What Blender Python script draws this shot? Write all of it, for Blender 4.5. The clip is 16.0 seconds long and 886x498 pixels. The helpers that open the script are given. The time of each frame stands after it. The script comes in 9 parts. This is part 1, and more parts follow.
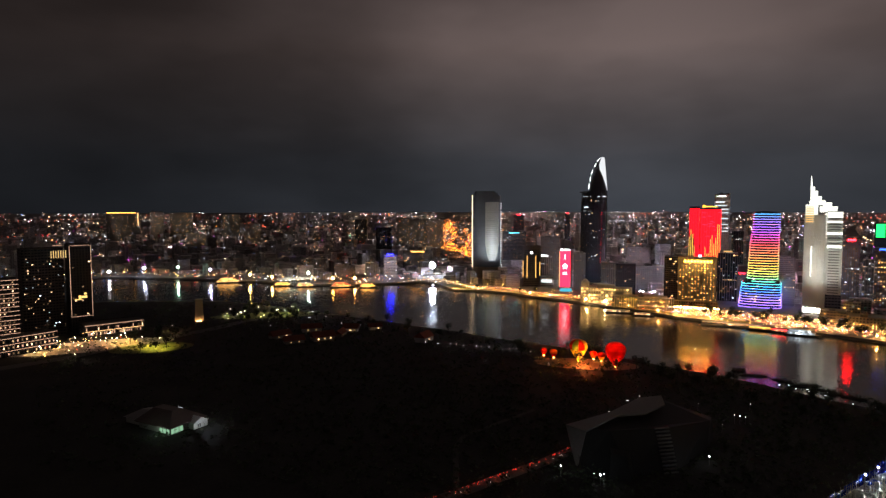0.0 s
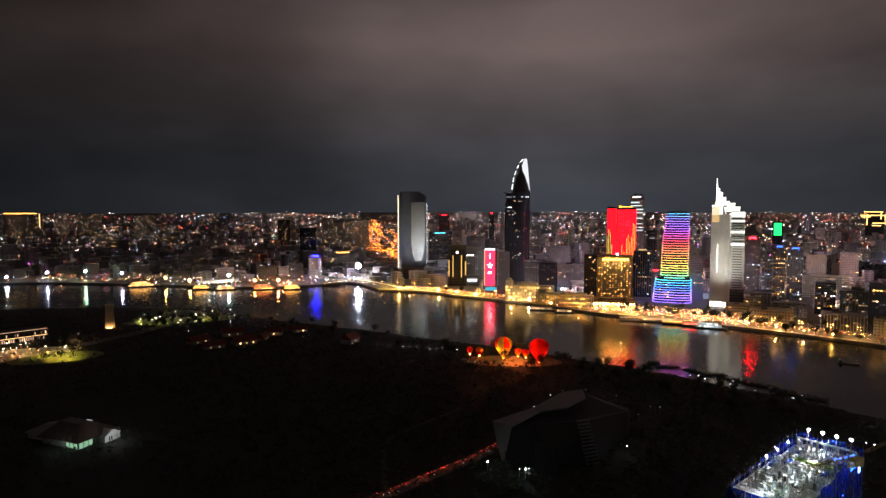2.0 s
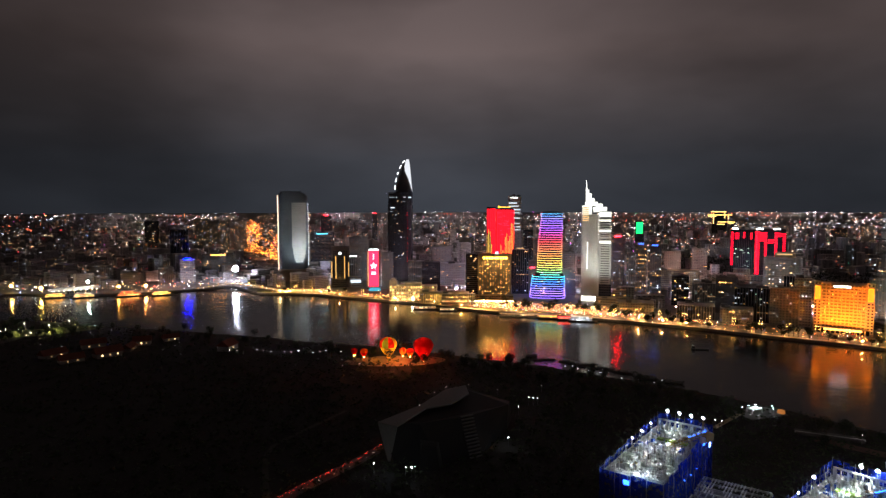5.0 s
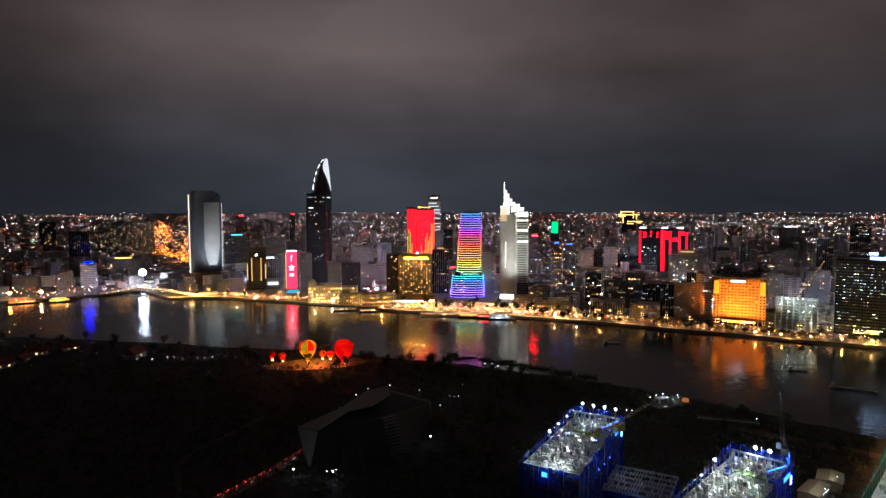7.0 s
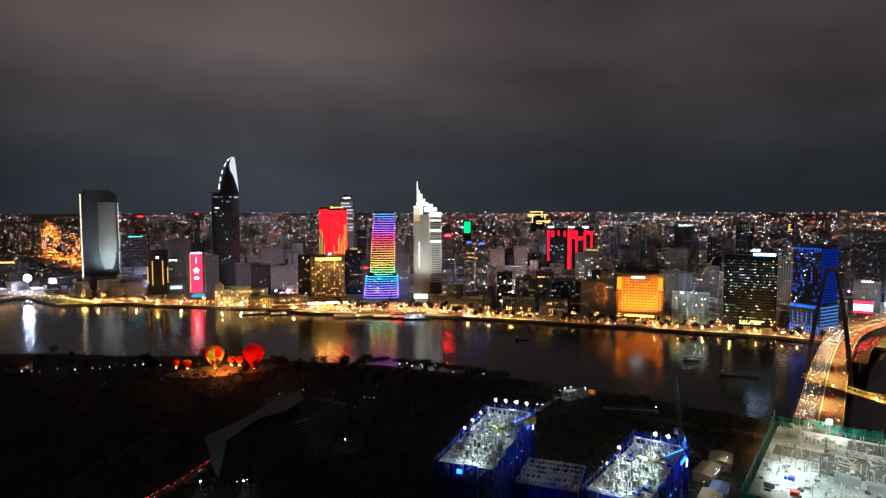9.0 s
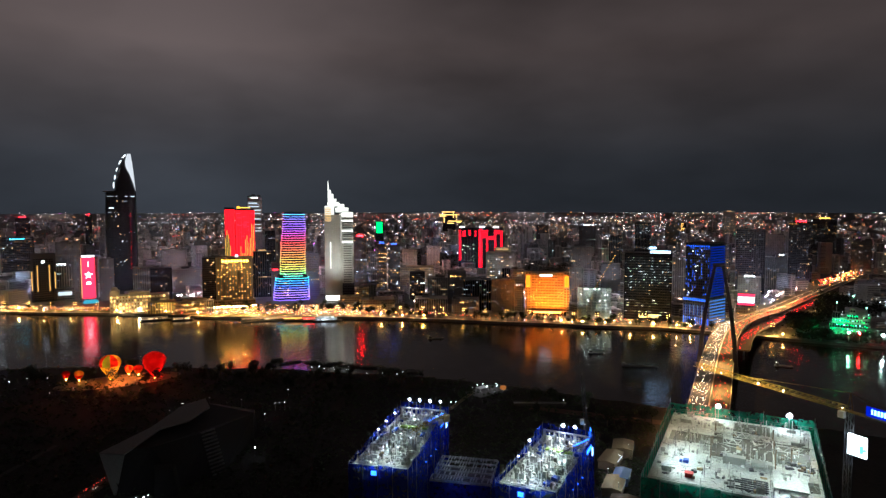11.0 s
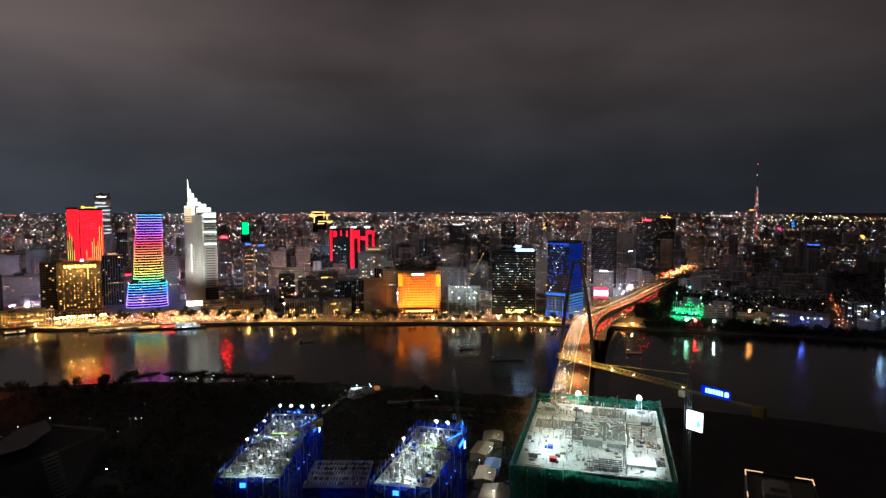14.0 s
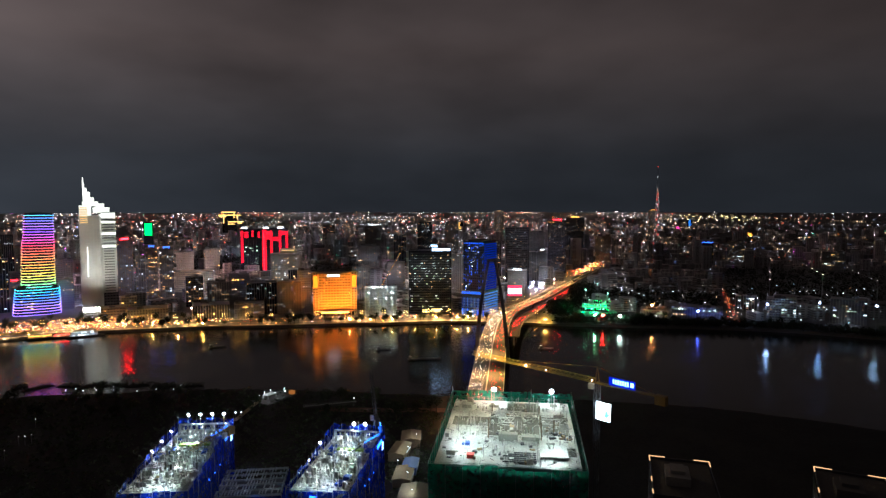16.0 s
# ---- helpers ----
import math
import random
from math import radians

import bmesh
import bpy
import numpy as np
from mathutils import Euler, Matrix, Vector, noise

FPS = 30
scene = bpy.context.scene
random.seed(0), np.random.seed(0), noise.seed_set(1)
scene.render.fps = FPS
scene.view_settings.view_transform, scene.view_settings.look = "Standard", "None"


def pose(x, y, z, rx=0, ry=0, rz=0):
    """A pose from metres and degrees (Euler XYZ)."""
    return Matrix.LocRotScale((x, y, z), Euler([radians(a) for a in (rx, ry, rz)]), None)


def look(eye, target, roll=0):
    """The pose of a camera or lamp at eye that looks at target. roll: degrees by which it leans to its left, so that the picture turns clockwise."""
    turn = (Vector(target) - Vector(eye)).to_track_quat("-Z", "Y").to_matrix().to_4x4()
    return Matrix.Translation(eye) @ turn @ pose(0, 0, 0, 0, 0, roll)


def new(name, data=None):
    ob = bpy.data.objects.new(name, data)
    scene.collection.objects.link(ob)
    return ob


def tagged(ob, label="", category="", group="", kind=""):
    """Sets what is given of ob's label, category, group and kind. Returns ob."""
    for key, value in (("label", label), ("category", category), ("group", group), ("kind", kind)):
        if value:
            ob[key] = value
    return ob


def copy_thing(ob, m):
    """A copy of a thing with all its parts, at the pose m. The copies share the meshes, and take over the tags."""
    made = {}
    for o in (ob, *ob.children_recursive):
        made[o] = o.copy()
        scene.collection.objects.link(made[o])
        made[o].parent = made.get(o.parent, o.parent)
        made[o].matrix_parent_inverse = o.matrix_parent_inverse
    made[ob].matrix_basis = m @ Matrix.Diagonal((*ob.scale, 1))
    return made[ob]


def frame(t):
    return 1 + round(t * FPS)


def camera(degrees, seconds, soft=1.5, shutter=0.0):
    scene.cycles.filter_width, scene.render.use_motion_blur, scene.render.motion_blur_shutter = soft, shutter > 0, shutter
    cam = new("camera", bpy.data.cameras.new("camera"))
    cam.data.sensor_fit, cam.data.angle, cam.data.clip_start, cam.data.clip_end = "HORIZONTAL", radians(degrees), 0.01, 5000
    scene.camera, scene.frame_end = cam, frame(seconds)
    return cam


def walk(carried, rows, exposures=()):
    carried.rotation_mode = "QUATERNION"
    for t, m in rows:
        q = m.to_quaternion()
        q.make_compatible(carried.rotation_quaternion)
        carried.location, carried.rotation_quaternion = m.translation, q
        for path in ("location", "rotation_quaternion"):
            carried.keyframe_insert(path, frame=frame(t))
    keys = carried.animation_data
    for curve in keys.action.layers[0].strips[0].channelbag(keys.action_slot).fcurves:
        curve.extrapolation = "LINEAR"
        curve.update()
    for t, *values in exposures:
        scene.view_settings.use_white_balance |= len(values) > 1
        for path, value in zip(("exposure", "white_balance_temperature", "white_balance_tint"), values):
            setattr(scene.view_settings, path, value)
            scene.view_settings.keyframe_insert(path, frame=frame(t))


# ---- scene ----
cam = camera(71.48, 16.0, soft=1.4)
EYE = (0.0, 0.0, 160.0)
PATH = [
    (0.0, pose(*EYE, 86.17, 0.08, 0.00)),
    (0.5, pose(*EYE, 86.17, 0.08, -1.67)),
    (1.0, pose(*EYE, 86.18, 0.08, -3.33)),
    (1.5, pose(*EYE, 86.18, 0.08, -5.07)),
    (2.0, pose(*EYE, 86.18, 0.09, -6.88)),
    (2.5, pose(*EYE, 86.18, 0.09, -8.72)),
    (3.0, pose(*EYE, 86.19, 0.09, -10.51)),
    (3.5, pose(*EYE, 86.19, 0.09, -12.31)),
    (4.0, pose(*EYE, 86.19, 0.09, -14.10)),
    (6.5, pose(*EYE, 86.20, 0.09, -23.26)),
    (7.0, pose(*EYE, 86.20, 0.09, -25.13)),
    (7.5, pose(*EYE, 86.20, 0.09, -27.04)),
    (8.0, pose(*EYE, 86.20, 0.09, -29.00)),
    (8.5, pose(*EYE, 86.20, 0.09, -31.08)),
    (9.0, pose(*EYE, 86.20, 0.09, -33.17)),
    (11.5, pose(*EYE, 86.20, 0.08, -43.30)),
    (12.0, pose(*EYE, 86.20, 0.08, -45.28)),
    (12.5, pose(*EYE, 86.20, 0.07, -47.30)),
    (13.0, pose(*EYE, 86.20, 0.07, -49.27)),
    (13.5, pose(*EYE, 86.19, 0.07, -51.24)),
    (14.0, pose(*EYE, 86.19, 0.06, -53.22)),
    (14.5, pose(*EYE, 86.19, 0.06, -55.18)),
    (15.0, pose(*EYE, 86.19, 0.06, -57.11)),
    (15.5, pose(*EYE, 86.19, 0.05, -59.06)),
    (16.0, pose(*EYE, 86.18, 0.05, -61.01)),
]
walk(cam, PATH, exposures=[(0.0, 0.16, 6550, 11), (4.0, 0.14, 6480, 12.5), (6.5, 0.05, 6150, 12), (9.0, -0.04, 6050, 8), (16.0, 0.0, 6050, 8)])

# ---------------------------------------------------------------- night sky
def night_sky():
    world = bpy.data.worlds.new("overcast_night")
    scene.world = world
    world.use_nodes = True
    nt = world.node_tree
    nt.nodes.clear()
    N, L = nt.nodes.new, nt.links.new
    out, bg = N("ShaderNodeOutputWorld"), N("ShaderNodeBackground")
    tc, sep = N("ShaderNodeTexCoord"), N("ShaderNodeSeparateXYZ")
    L(tc.outputs["Generated"], sep.inputs[0])
    # cloud deck: wide soft billows, flattened towards the horizon
    mp = N("ShaderNodeMapping")
    mp.inputs["Scale"].default_value = (1.0, 1.0, 2.6)
    mp.inputs["Location"].default_value = SKY_SHIFT
    L(tc.outputs["Generated"], mp.inputs[0])
    n1 = N("ShaderNodeTexNoise")
    n1.inputs["Scale"].default_value, n1.inputs["Detail"].default_value = 2.6, 4
    n1.inputs["Roughness"].default_value = 0.45
    L(mp.outputs[0], n1.inputs[0])
    r1 = N("ShaderNodeMapRange")
    for k, v in zip(("From Min", "From Max", "To Min", "To Max"), (0.32, 0.68, 0.62, 1.30)):
        r1.inputs[k].default_value = v
    L(n1.outputs["Fac"], r1.inputs["Value"])
    # glow of the city on the clouds by bearing: strongest over the centre, weak over the dark land downstream
    at = N("ShaderNodeMath")
    at.operation = "ARCTAN2"
    L(sep.outputs["X"], at.inputs[0])
    L(sep.outputs["Y"], at.inputs[1])
    turn = N("ShaderNodeMapRange")
    for k, v in zip(("From Min", "From Max", "To Min", "To Max"), (radians(-180), radians(180), 0.0, 1.0)):
        turn.inputs[k].default_value = v
    L(at.outputs[0], turn.inputs["Value"])
    r2 = N("ShaderNodeValToRGB")
    r2.color_ramp.interpolation = "EASE"
    bearings = ((-180, 0.24), (-60, 0.24), (-30, 0.26), (-12, 0.52), (2, 0.92), (18, 1.10), (34, 0.84), (50, 0.68), (66, 0.58), (84, 0.44), (110, 0.38), (180, 0.24))
    r2.color_ramp.elements[0].color = (bearings[0][1],) * 3 + (1,)
    r2.color_ramp.elements[1].color = (bearings[-1][1],) * 3 + (1,)
    for a, v in bearings[1:-1]:
        r2.color_ramp.elements.new((a + 180) / 360).color = (v, v, v, 1)
    L(turn.outputs[0], r2.inputs[0])
    ramp = N("ShaderNodeValToRGB")
    els = ramp.color_ramp.elements
    els[0].position, els[0].color = 0.0, (0.0215, 0.0240, 0.0290, 1)
    els[1].position, els[1].color = 1.0, (0.028, 0.022, 0.020, 1)
    for pos, col in ((0.012, (0.0215, 0.0240, 0.0290, 1)), (0.075, (0.0250, 0.0262, 0.0305, 1)), (0.15, (0.0410, 0.0355, 0.0365, 1)),
                     (0.24, (0.061, 0.046, 0.0435, 1)), (0.36, (0.0465, 0.035, 0.0335, 1))):
        e = els.new(pos)
        e.color = col
    L(sep.outputs["Z"], ramp.inputs[0])
    m1, m2 = N("ShaderNodeMath"), N("ShaderNodeMath")
    m1.operation = m2.operation = "MULTIPLY"
    L(r1.outputs[0], m1.inputs[0])
    L(r2.outputs[0], m1.inputs[1])
    m2.inputs[1].default_value = SKY_POWER
    L(m1.outputs[0], m2.inputs[0])
    L(ramp.outputs[0], bg.inputs["Color"])
    L(m2.outputs[0], bg.inputs["Strength"])
    L(bg.outputs[0], out.inputs[0])


SKY_SHIFT = (0.35, 0.1, 0.6)
SKY_POWER = 1.62
night_sky()


# ---------------------------------------------------------------- materials
def mat(name, col, rough=0.7, metal=0.0, vary=0.25, scale=0.3, bump=0.15, per_object=False, per_island=False, transmission=0.0):
    m = bpy.data.materials.new(name)
    m.use_nodes = True
    nt = m.node_tree
    b = nt.nodes["Principled BSDF"]
    N, L = nt.nodes.new, nt.links.new
    b.inputs["Roughness"].default_value, b.inputs["Metallic"].default_value = rough, metal
    b.inputs["Transmission Weight"].default_value = transmission
    tc = N("ShaderNodeTexCoord")
    fine, coarse = N("ShaderNodeTexNoise"), N("ShaderNodeTexNoise")
    fine.inputs["Scale"].default_value, fine.inputs["Detail"].default_value = scale * 8, 3
    coarse.inputs["Scale"].default_value, coarse.inputs["Detail"].default_value = scale * 0.35, 4
    L(tc.outputs["Object"], fine.inputs[0])
    L(tc.outputs["Object"], coarse.inputs[0])
    add = N("ShaderNodeMath")
    L(fine.outputs["Fac"], add.inputs[0])
    L(coarse.outputs["Fac"], add.inputs[1])
    rng = N("ShaderNodeMapRange")
    for k, v in zip(("From Min", "From Max", "To Min", "To Max"), (0.6, 1.4, 1 - vary, 1 + vary)):
        rng.inputs[k].default_value = v
    L(add.outputs[0], rng.inputs["Value"])
    last = rng.outputs[0]
    if per_object or per_island:
        src = N("ShaderNodeObjectInfo").outputs["Random"] if per_object else N("ShaderNodeNewGeometry").outputs["Random Per Island"]
        r2 = N("ShaderNodeMapRange")
        r2.inputs["To Min"].default_value, r2.inputs["To Max"].default_value = 0.45, 1.3
        L(src, r2.inputs["Value"])
        mu = N("ShaderNodeMath")
        mu.operation = "MULTIPLY"
        L(last, mu.inputs[0])
        L(r2.outputs[0], mu.inputs[1])
        last = mu.outputs[0]
    mix = N("ShaderNodeVectorMath")
    mix.operation = "SCALE"
    mix.inputs[0].default_value = col
    L(last, mix.inputs["Scale"])
    L(mix.outputs[0], b.inputs["Base Color"])
    if bump:
        bm = N("ShaderNodeBump")
        bm.inputs["Strength"].default_value, bm.inputs["Distance"].default_value = bump, 0.3
        L(fine.outputs["Fac"], bm.inputs["Height"])
        L(bm.outputs[0], b.inputs["Normal"])
    return m


def glow(name, col, power, lights=True, spread=None):
    """A light source. lights: it is large or strong enough to light what is round it. spread: random power from piece to piece."""
    m = bpy.data.materials.new(name)
    m.use_nodes = True
    nt = m.node_tree
    nt.nodes.clear()
    N, L = nt.nodes.new, nt.links.new
    out, em = N("ShaderNodeOutputMaterial"), N("ShaderNodeEmission")
    em.inputs["Color"].default_value, em.inputs["Strength"].default_value = (*col, 1), power
    if spread:
        info = N("ShaderNodeObjectInfo").outputs["Random"] if spread == "object" else N("ShaderNodeNewGeometry").outputs["Random Per Island"]
        p, r = N("ShaderNodeMath"), N("ShaderNodeMapRange")
        p.operation = "POWER"
        p.inputs[1].default_value = 3.0
        L(info, p.inputs[0])
        r.inputs["To Min"].default_value, r.inputs["To Max"].default_value = power * 0.10, power * 2.0
        L(p.outputs[0], r.inputs["Value"])
        L(r.outputs[0], em.inputs["Strength"])
    L(em.outputs[0], out.inputs[0])
    m.cycles.emission_sampling = "AUTO" if lights else "NONE"
    return m


def many_lights(name, stops, power, uneven=3.0):
    """Small far lamps and windows, each of its own colour and power."""
    m = glow(name, (1, 1, 1), power, lights=True, spread="island")
    nt = m.node_tree
    em = next(n for n in nt.nodes if n.type == "EMISSION")
    next(n for n in nt.nodes if n.type == "MATH").inputs[1].default_value = uneven
    ramp, geo, frac = nt.nodes.new("ShaderNodeValToRGB"), nt.nodes.new("ShaderNodeNewGeometry"), nt.nodes.new("ShaderNodeMath")
    frac.operation = "FRACT"
    mul = nt.nodes.new("ShaderNodeMath")
    mul.operation = "MULTIPLY"
    mul.inputs[1].default_value = 37.7
    nt.links.new(geo.outputs["Random Per Island"], mul.inputs[0])
    nt.links.new(mul.outputs[0], frac.inputs[0])
    nt.links.new(frac.outputs[0], ramp.inputs[0])
    ramp.color_ramp.interpolation = "CONSTANT"
    els = ramp.color_ramp.elements
    els[0].position, els[0].color = 0, (*stops[0][1], 1)
    els[1].position, els[1].color = stops[1][0], (*stops[1][1], 1)
    for pos, col in stops[2:]:
        els.new(pos).color = (*col, 1)
    nt.links.new(ramp.outputs[0], em.inputs["Color"])
    return m


def water_material():
    m = bpy.data.materials.new("river_water")
    m.use_nodes = True
    nt = m.node_tree
    b = nt.nodes["Principled BSDF"]
    N, L = nt.nodes.new, nt.links.new
    b.inputs["Base Color"].default_value = (0.012, 0.013, 0.011, 1)
    b.inputs["Roughness"].default_value, b.inputs["IOR"].default_value = WATER_ROUGH, 1.33
    tc = N("ShaderNodeTexCoord")
    w1, w2 = N("ShaderNodeTexNoise"), N("ShaderNodeTexNoise")
    w1.inputs["Scale"].default_value, w1.inputs["Detail"].default_value = 0.13, 4
    w2.inputs["Scale"].default_value, w2.inputs["Detail"].default_value = 0.012, 2
    L(tc.outputs["Object"], w1.inputs[0])
    L(tc.outputs["Object"], w2.inputs[0])
    bp = N("ShaderNodeBump")
    bp.inputs["Strength"].default_value, bp.inputs["Distance"].default_value = 0.17, 1.0
    L(w1.outputs["Fac"], bp.inputs["Height"])
    L(bp.outputs[0], b.inputs["Normal"])
    r = N("ShaderNodeMapRange")
    r.inputs["From Min"].default_value, r.inputs["From Max"].default_value = 0.35, 0.65
    r.inputs["To Min"].default_value, r.inputs["To Max"].default_value = WATER_ROUGH * 0.8, WATER_ROUGH * 1.2
    L(w2.outputs["Fac"], r.inputs["Value"])
    L(r.outputs[0], b.inputs["Roughness"])
    return m


WATER_ROUGH = 0.15
WATER = water_material()
SOIL = mat("scrub_ground", (0.032, 0.029, 0.026), 0.95, vary=0.6, scale=0.08)
URBAN = mat("city_ground", (0.17, 0.165, 0.16), 0.9, vary=0.4, scale=0.05)
LAWN = mat("lawn", (0.17, 0.19, 0.06), 0.95, vary=0.4, scale=0.3)
ASPHALT = mat("asphalt", (0.11, 0.105, 0.10), 0.85, vary=0.25, scale=0.3)
PAVING = mat("paving", (0.40, 0.36, 0.30), 0.8, vary=0.2, scale=0.4)
CONCRETE = mat("concrete", (0.32, 0.31, 0.29), 0.85, vary=0.22, scale=0.2, per_object=True)
PALE = mat("pale_render", (0.55, 0.53, 0.49), 0.8, vary=0.15, scale=0.2, per_object=True)
CREAM = mat("cream_stone", (0.62, 0.54, 0.38), 0.75, vary=0.15, scale=0.25)
BROWN = mat("brown_stone", (0.22, 0.16, 0.11), 0.7, vary=0.2, scale=0.2)
DARK = mat("dark_cladding", (0.085, 0.085, 0.10), 0.5, vary=0.2, scale=0.2)
PANEGREY = mat("window_glass", (0.19, 0.19, 0.19), 0.35, vary=0.4, scale=0.4, bump=0.02)
GLASS = mat("dark_glass", (0.020, 0.023, 0.028), 0.12, vary=0.2, scale=0.1, bump=0.02)
STEEL = mat("painted_steel", (0.30, 0.30, 0.30), 0.5, metal=0.6, vary=0.15, scale=0.6)
YELLOW_STEEL = mat("yellow_crane_paint", (0.38, 0.25, 0.05), 0.45, vary=0.15, scale=0.6)


def cloth(name, col, through_share=0.6, scale=0.5):
    """Thin woven cloth that lets part of the light through."""
    m = bpy.data.materials.new(name)
    m.use_nodes = True
    nt = m.node_tree
    nt.nodes.clear()
    N, L = nt.nodes.new, nt.links.new
    out, mix, d, t = N("ShaderNodeOutputMaterial"), N("ShaderNodeMixShader"), N("ShaderNodeBsdfDiffuse"), N("ShaderNodeBsdfTranslucent")
    tc, n, r, s_ = N("ShaderNodeTexCoord"), N("ShaderNodeTexNoise"), N("ShaderNodeMapRange"), N("ShaderNodeVectorMath")
    n.inputs["Scale"].default_value, n.inputs["Detail"].default_value = scale, 5
    L(tc.outputs["Object"], n.inputs[0])
    r.inputs["From Min"].default_value, r.inputs["From Max"].default_value = 0.3, 0.7
    r.inputs["To Min"].default_value, r.inputs["To Max"].default_value = 0.55, 1.35
    s_.operation, s_.inputs[0].default_value = "SCALE", col
    L(n.outputs["Fac"], r.inputs["Value"])
    L(r.outputs[0], s_.inputs["Scale"])
    for b in (d, t):
        L(s_.outputs[0], b.inputs["Color"])
    mix.inputs[0].default_value = through_share
    L(d.outputs[0], mix.inputs[1])
    L(t.outputs[0], mix.inputs[2])
    see, mix2 = N("ShaderNodeBsdfTransparent"), N("ShaderNodeMixShader")
    mix2.inputs[0].default_value = 0.28
    L(mix.outputs[0], mix2.inputs[1])
    L(see.outputs[0], mix2.inputs[2])
    L(mix2.outputs[0], out.inputs[0])
    return m


BLUE_NET = cloth("blue_safety_net", (0.02, 0.05, 0.42), 0.45)
GREEN_NET = cloth("green_safety_net", (0.025, 0.27, 0.18), 0.5)
SLAB = mat("fresh_concrete_slab", (0.50, 0.52, 0.49), 0.85, vary=0.5, scale=0.18, bump=0.4)
TIMBER = mat("formwork_timber", (0.36, 0.27, 0.15), 0.8, vary=0.3, scale=0.5)
REDTILE = mat("red_roof_tile", (0.20, 0.06, 0.035), 0.8, vary=0.3, scale=0.4)
LEAF = mat("foliage", (0.050, 0.066, 0.034), 0.8, vary=0.5, scale=0.5, per_object=True)
BARK = mat("bark", (0.10, 0.075, 0.05), 0.9, vary=0.3, scale=1.0)
HULL = mat("boat_hull", (0.10, 0.09, 0.085), 0.6, vary=0.3, scale=0.4)
WHITE_PAINT = mat("white_paint", (0.75, 0.75, 0.73), 0.5, vary=0.1, scale=0.5)
CAR_PAINT = mat("car_paint", (0.25, 0.25, 0.26), 0.3, vary=0.1, scale=0.5, per_object=True)
BLOCKS = mat("low_houses", (0.58, 0.55, 0.53), 0.85, vary=0.3, scale=0.05, bump=0, per_island=True)


def add_far_windows(m):
    """Rows of dark window openings on house walls that stay more than a kilometre off."""
    nt = m.node_tree
    N, L = nt.nodes.new, nt.links.new
    b = nt.nodes["Principled BSDF"]
    base = b.inputs["Base Color"].links[0].from_socket
    tc, sep, add, com = N("ShaderNodeTexCoord"), N("ShaderNodeSeparateXYZ"), N("ShaderNodeMath"), N("ShaderNodeCombineXYZ")
    L(tc.outputs["Object"], sep.inputs[0])
    L(sep.outputs["X"], add.inputs[0])
    L(sep.outputs["Y"], add.inputs[1])
    L(add.outputs[0], com.inputs["X"])
    L(sep.outputs["Z"], com.inputs["Y"])
    br = N("ShaderNodeTexBrick")
    br.inputs["Color1"].default_value, br.inputs["Color2"].default_value, br.inputs["Mortar"].default_value = (0.25, 0.26, 0.28, 1), (0.5, 0.5, 0.5, 1), (1, 1, 1, 1)
    for k, v in (("Scale", 1.0), ("Mortar Size", 0.95), ("Mortar Smooth", 0.1), ("Brick Width", 4.2), ("Row Height", 3.4)):
        br.inputs[k].default_value = v
    br.offset = 0.0
    L(com.outputs[0], br.inputs[0])
    geo, s2, lt, mx = N("ShaderNodeNewGeometry"), N("ShaderNodeSeparateXYZ"), N("ShaderNodeMath"), N("ShaderNodeMix")
    L(geo.outputs["Normal"], s2.inputs[0])
    lt.operation, lt.inputs[1].default_value = "LESS_THAN", 0.5
    L(s2.outputs["Z"], lt.inputs[0])
    mx.data_type, mx.blend_type = "RGBA", "MULTIPLY"
    L(lt.outputs[0], mx.inputs["Factor"])
    L(base, mx.inputs[6])
    L(br.outputs["Color"], mx.inputs[7])
    L(mx.outputs[2], b.inputs["Base Color"])


add_far_windows(BLOCKS)

W_WARM = glow("window_warm", (1.0, 0.60, 0.26), 3.0, False, "object")
W_GOLD = glow("window_gold", (1.0, 0.48, 0.11), 3.2, False, "object")
W_COOL = glow("window_cool", (0.80, 0.92, 1.0), 2.6, False, "object")
W_GREEN = glow("window_pale_green", (0.75, 1.0, 0.70), 2.0, False, "object")
L_WHITE = glow("lamp_white", (0.90, 0.97, 1.0), 14)
L_FLOOD = glow("flood_lamp", (0.88, 0.97, 1.0), 260)
L_STREET = glow("street_lamp_glow", (1.0, 0.46, 0.10), 32)
L_STREETW = glow("street_lamp_white", (1.0, 0.86, 0.62), 14)
L_WARM = glow("strip_warm", (1.0, 0.56, 0.24), 1.8)
L_ORANGE = glow("strip_orange", (1.0, 0.42, 0.07), 6)
L_REDBIG = glow("roof_sign_red", (1.0, 0.003, 0.006), 110)
L_RED = glow("sign_red", (1.0, 0.010, 0.02), 16)
L_BOATRED = glow("boat_red", (1.0, 0.05, 0.02), 2.2)
L_PINK = glow("screen_red", (1.0, 0.020, 0.055), 3.4)
L_BLUE = glow("strip_blue", (0.04, 0.14, 1.0), 4)
L_NEON = glow("neon_blue", (0.001, 0.002, 1.0), 170)
L_CYAN = glow("strip_cyan", (0.10, 0.75, 1.0), 4)
L_GREEN = glow("strip_green", (0.02, 1.0, 0.20), 5)
L_SIGN = glow("sign_white", (0.90, 0.95, 1.0), 4.5)
L_HEAD = glow("headlight", (1.0, 0.90, 0.74), 2.2, False)
L_TAIL = glow("taillight", (1.0, 0.05, 0.03), 3, False)
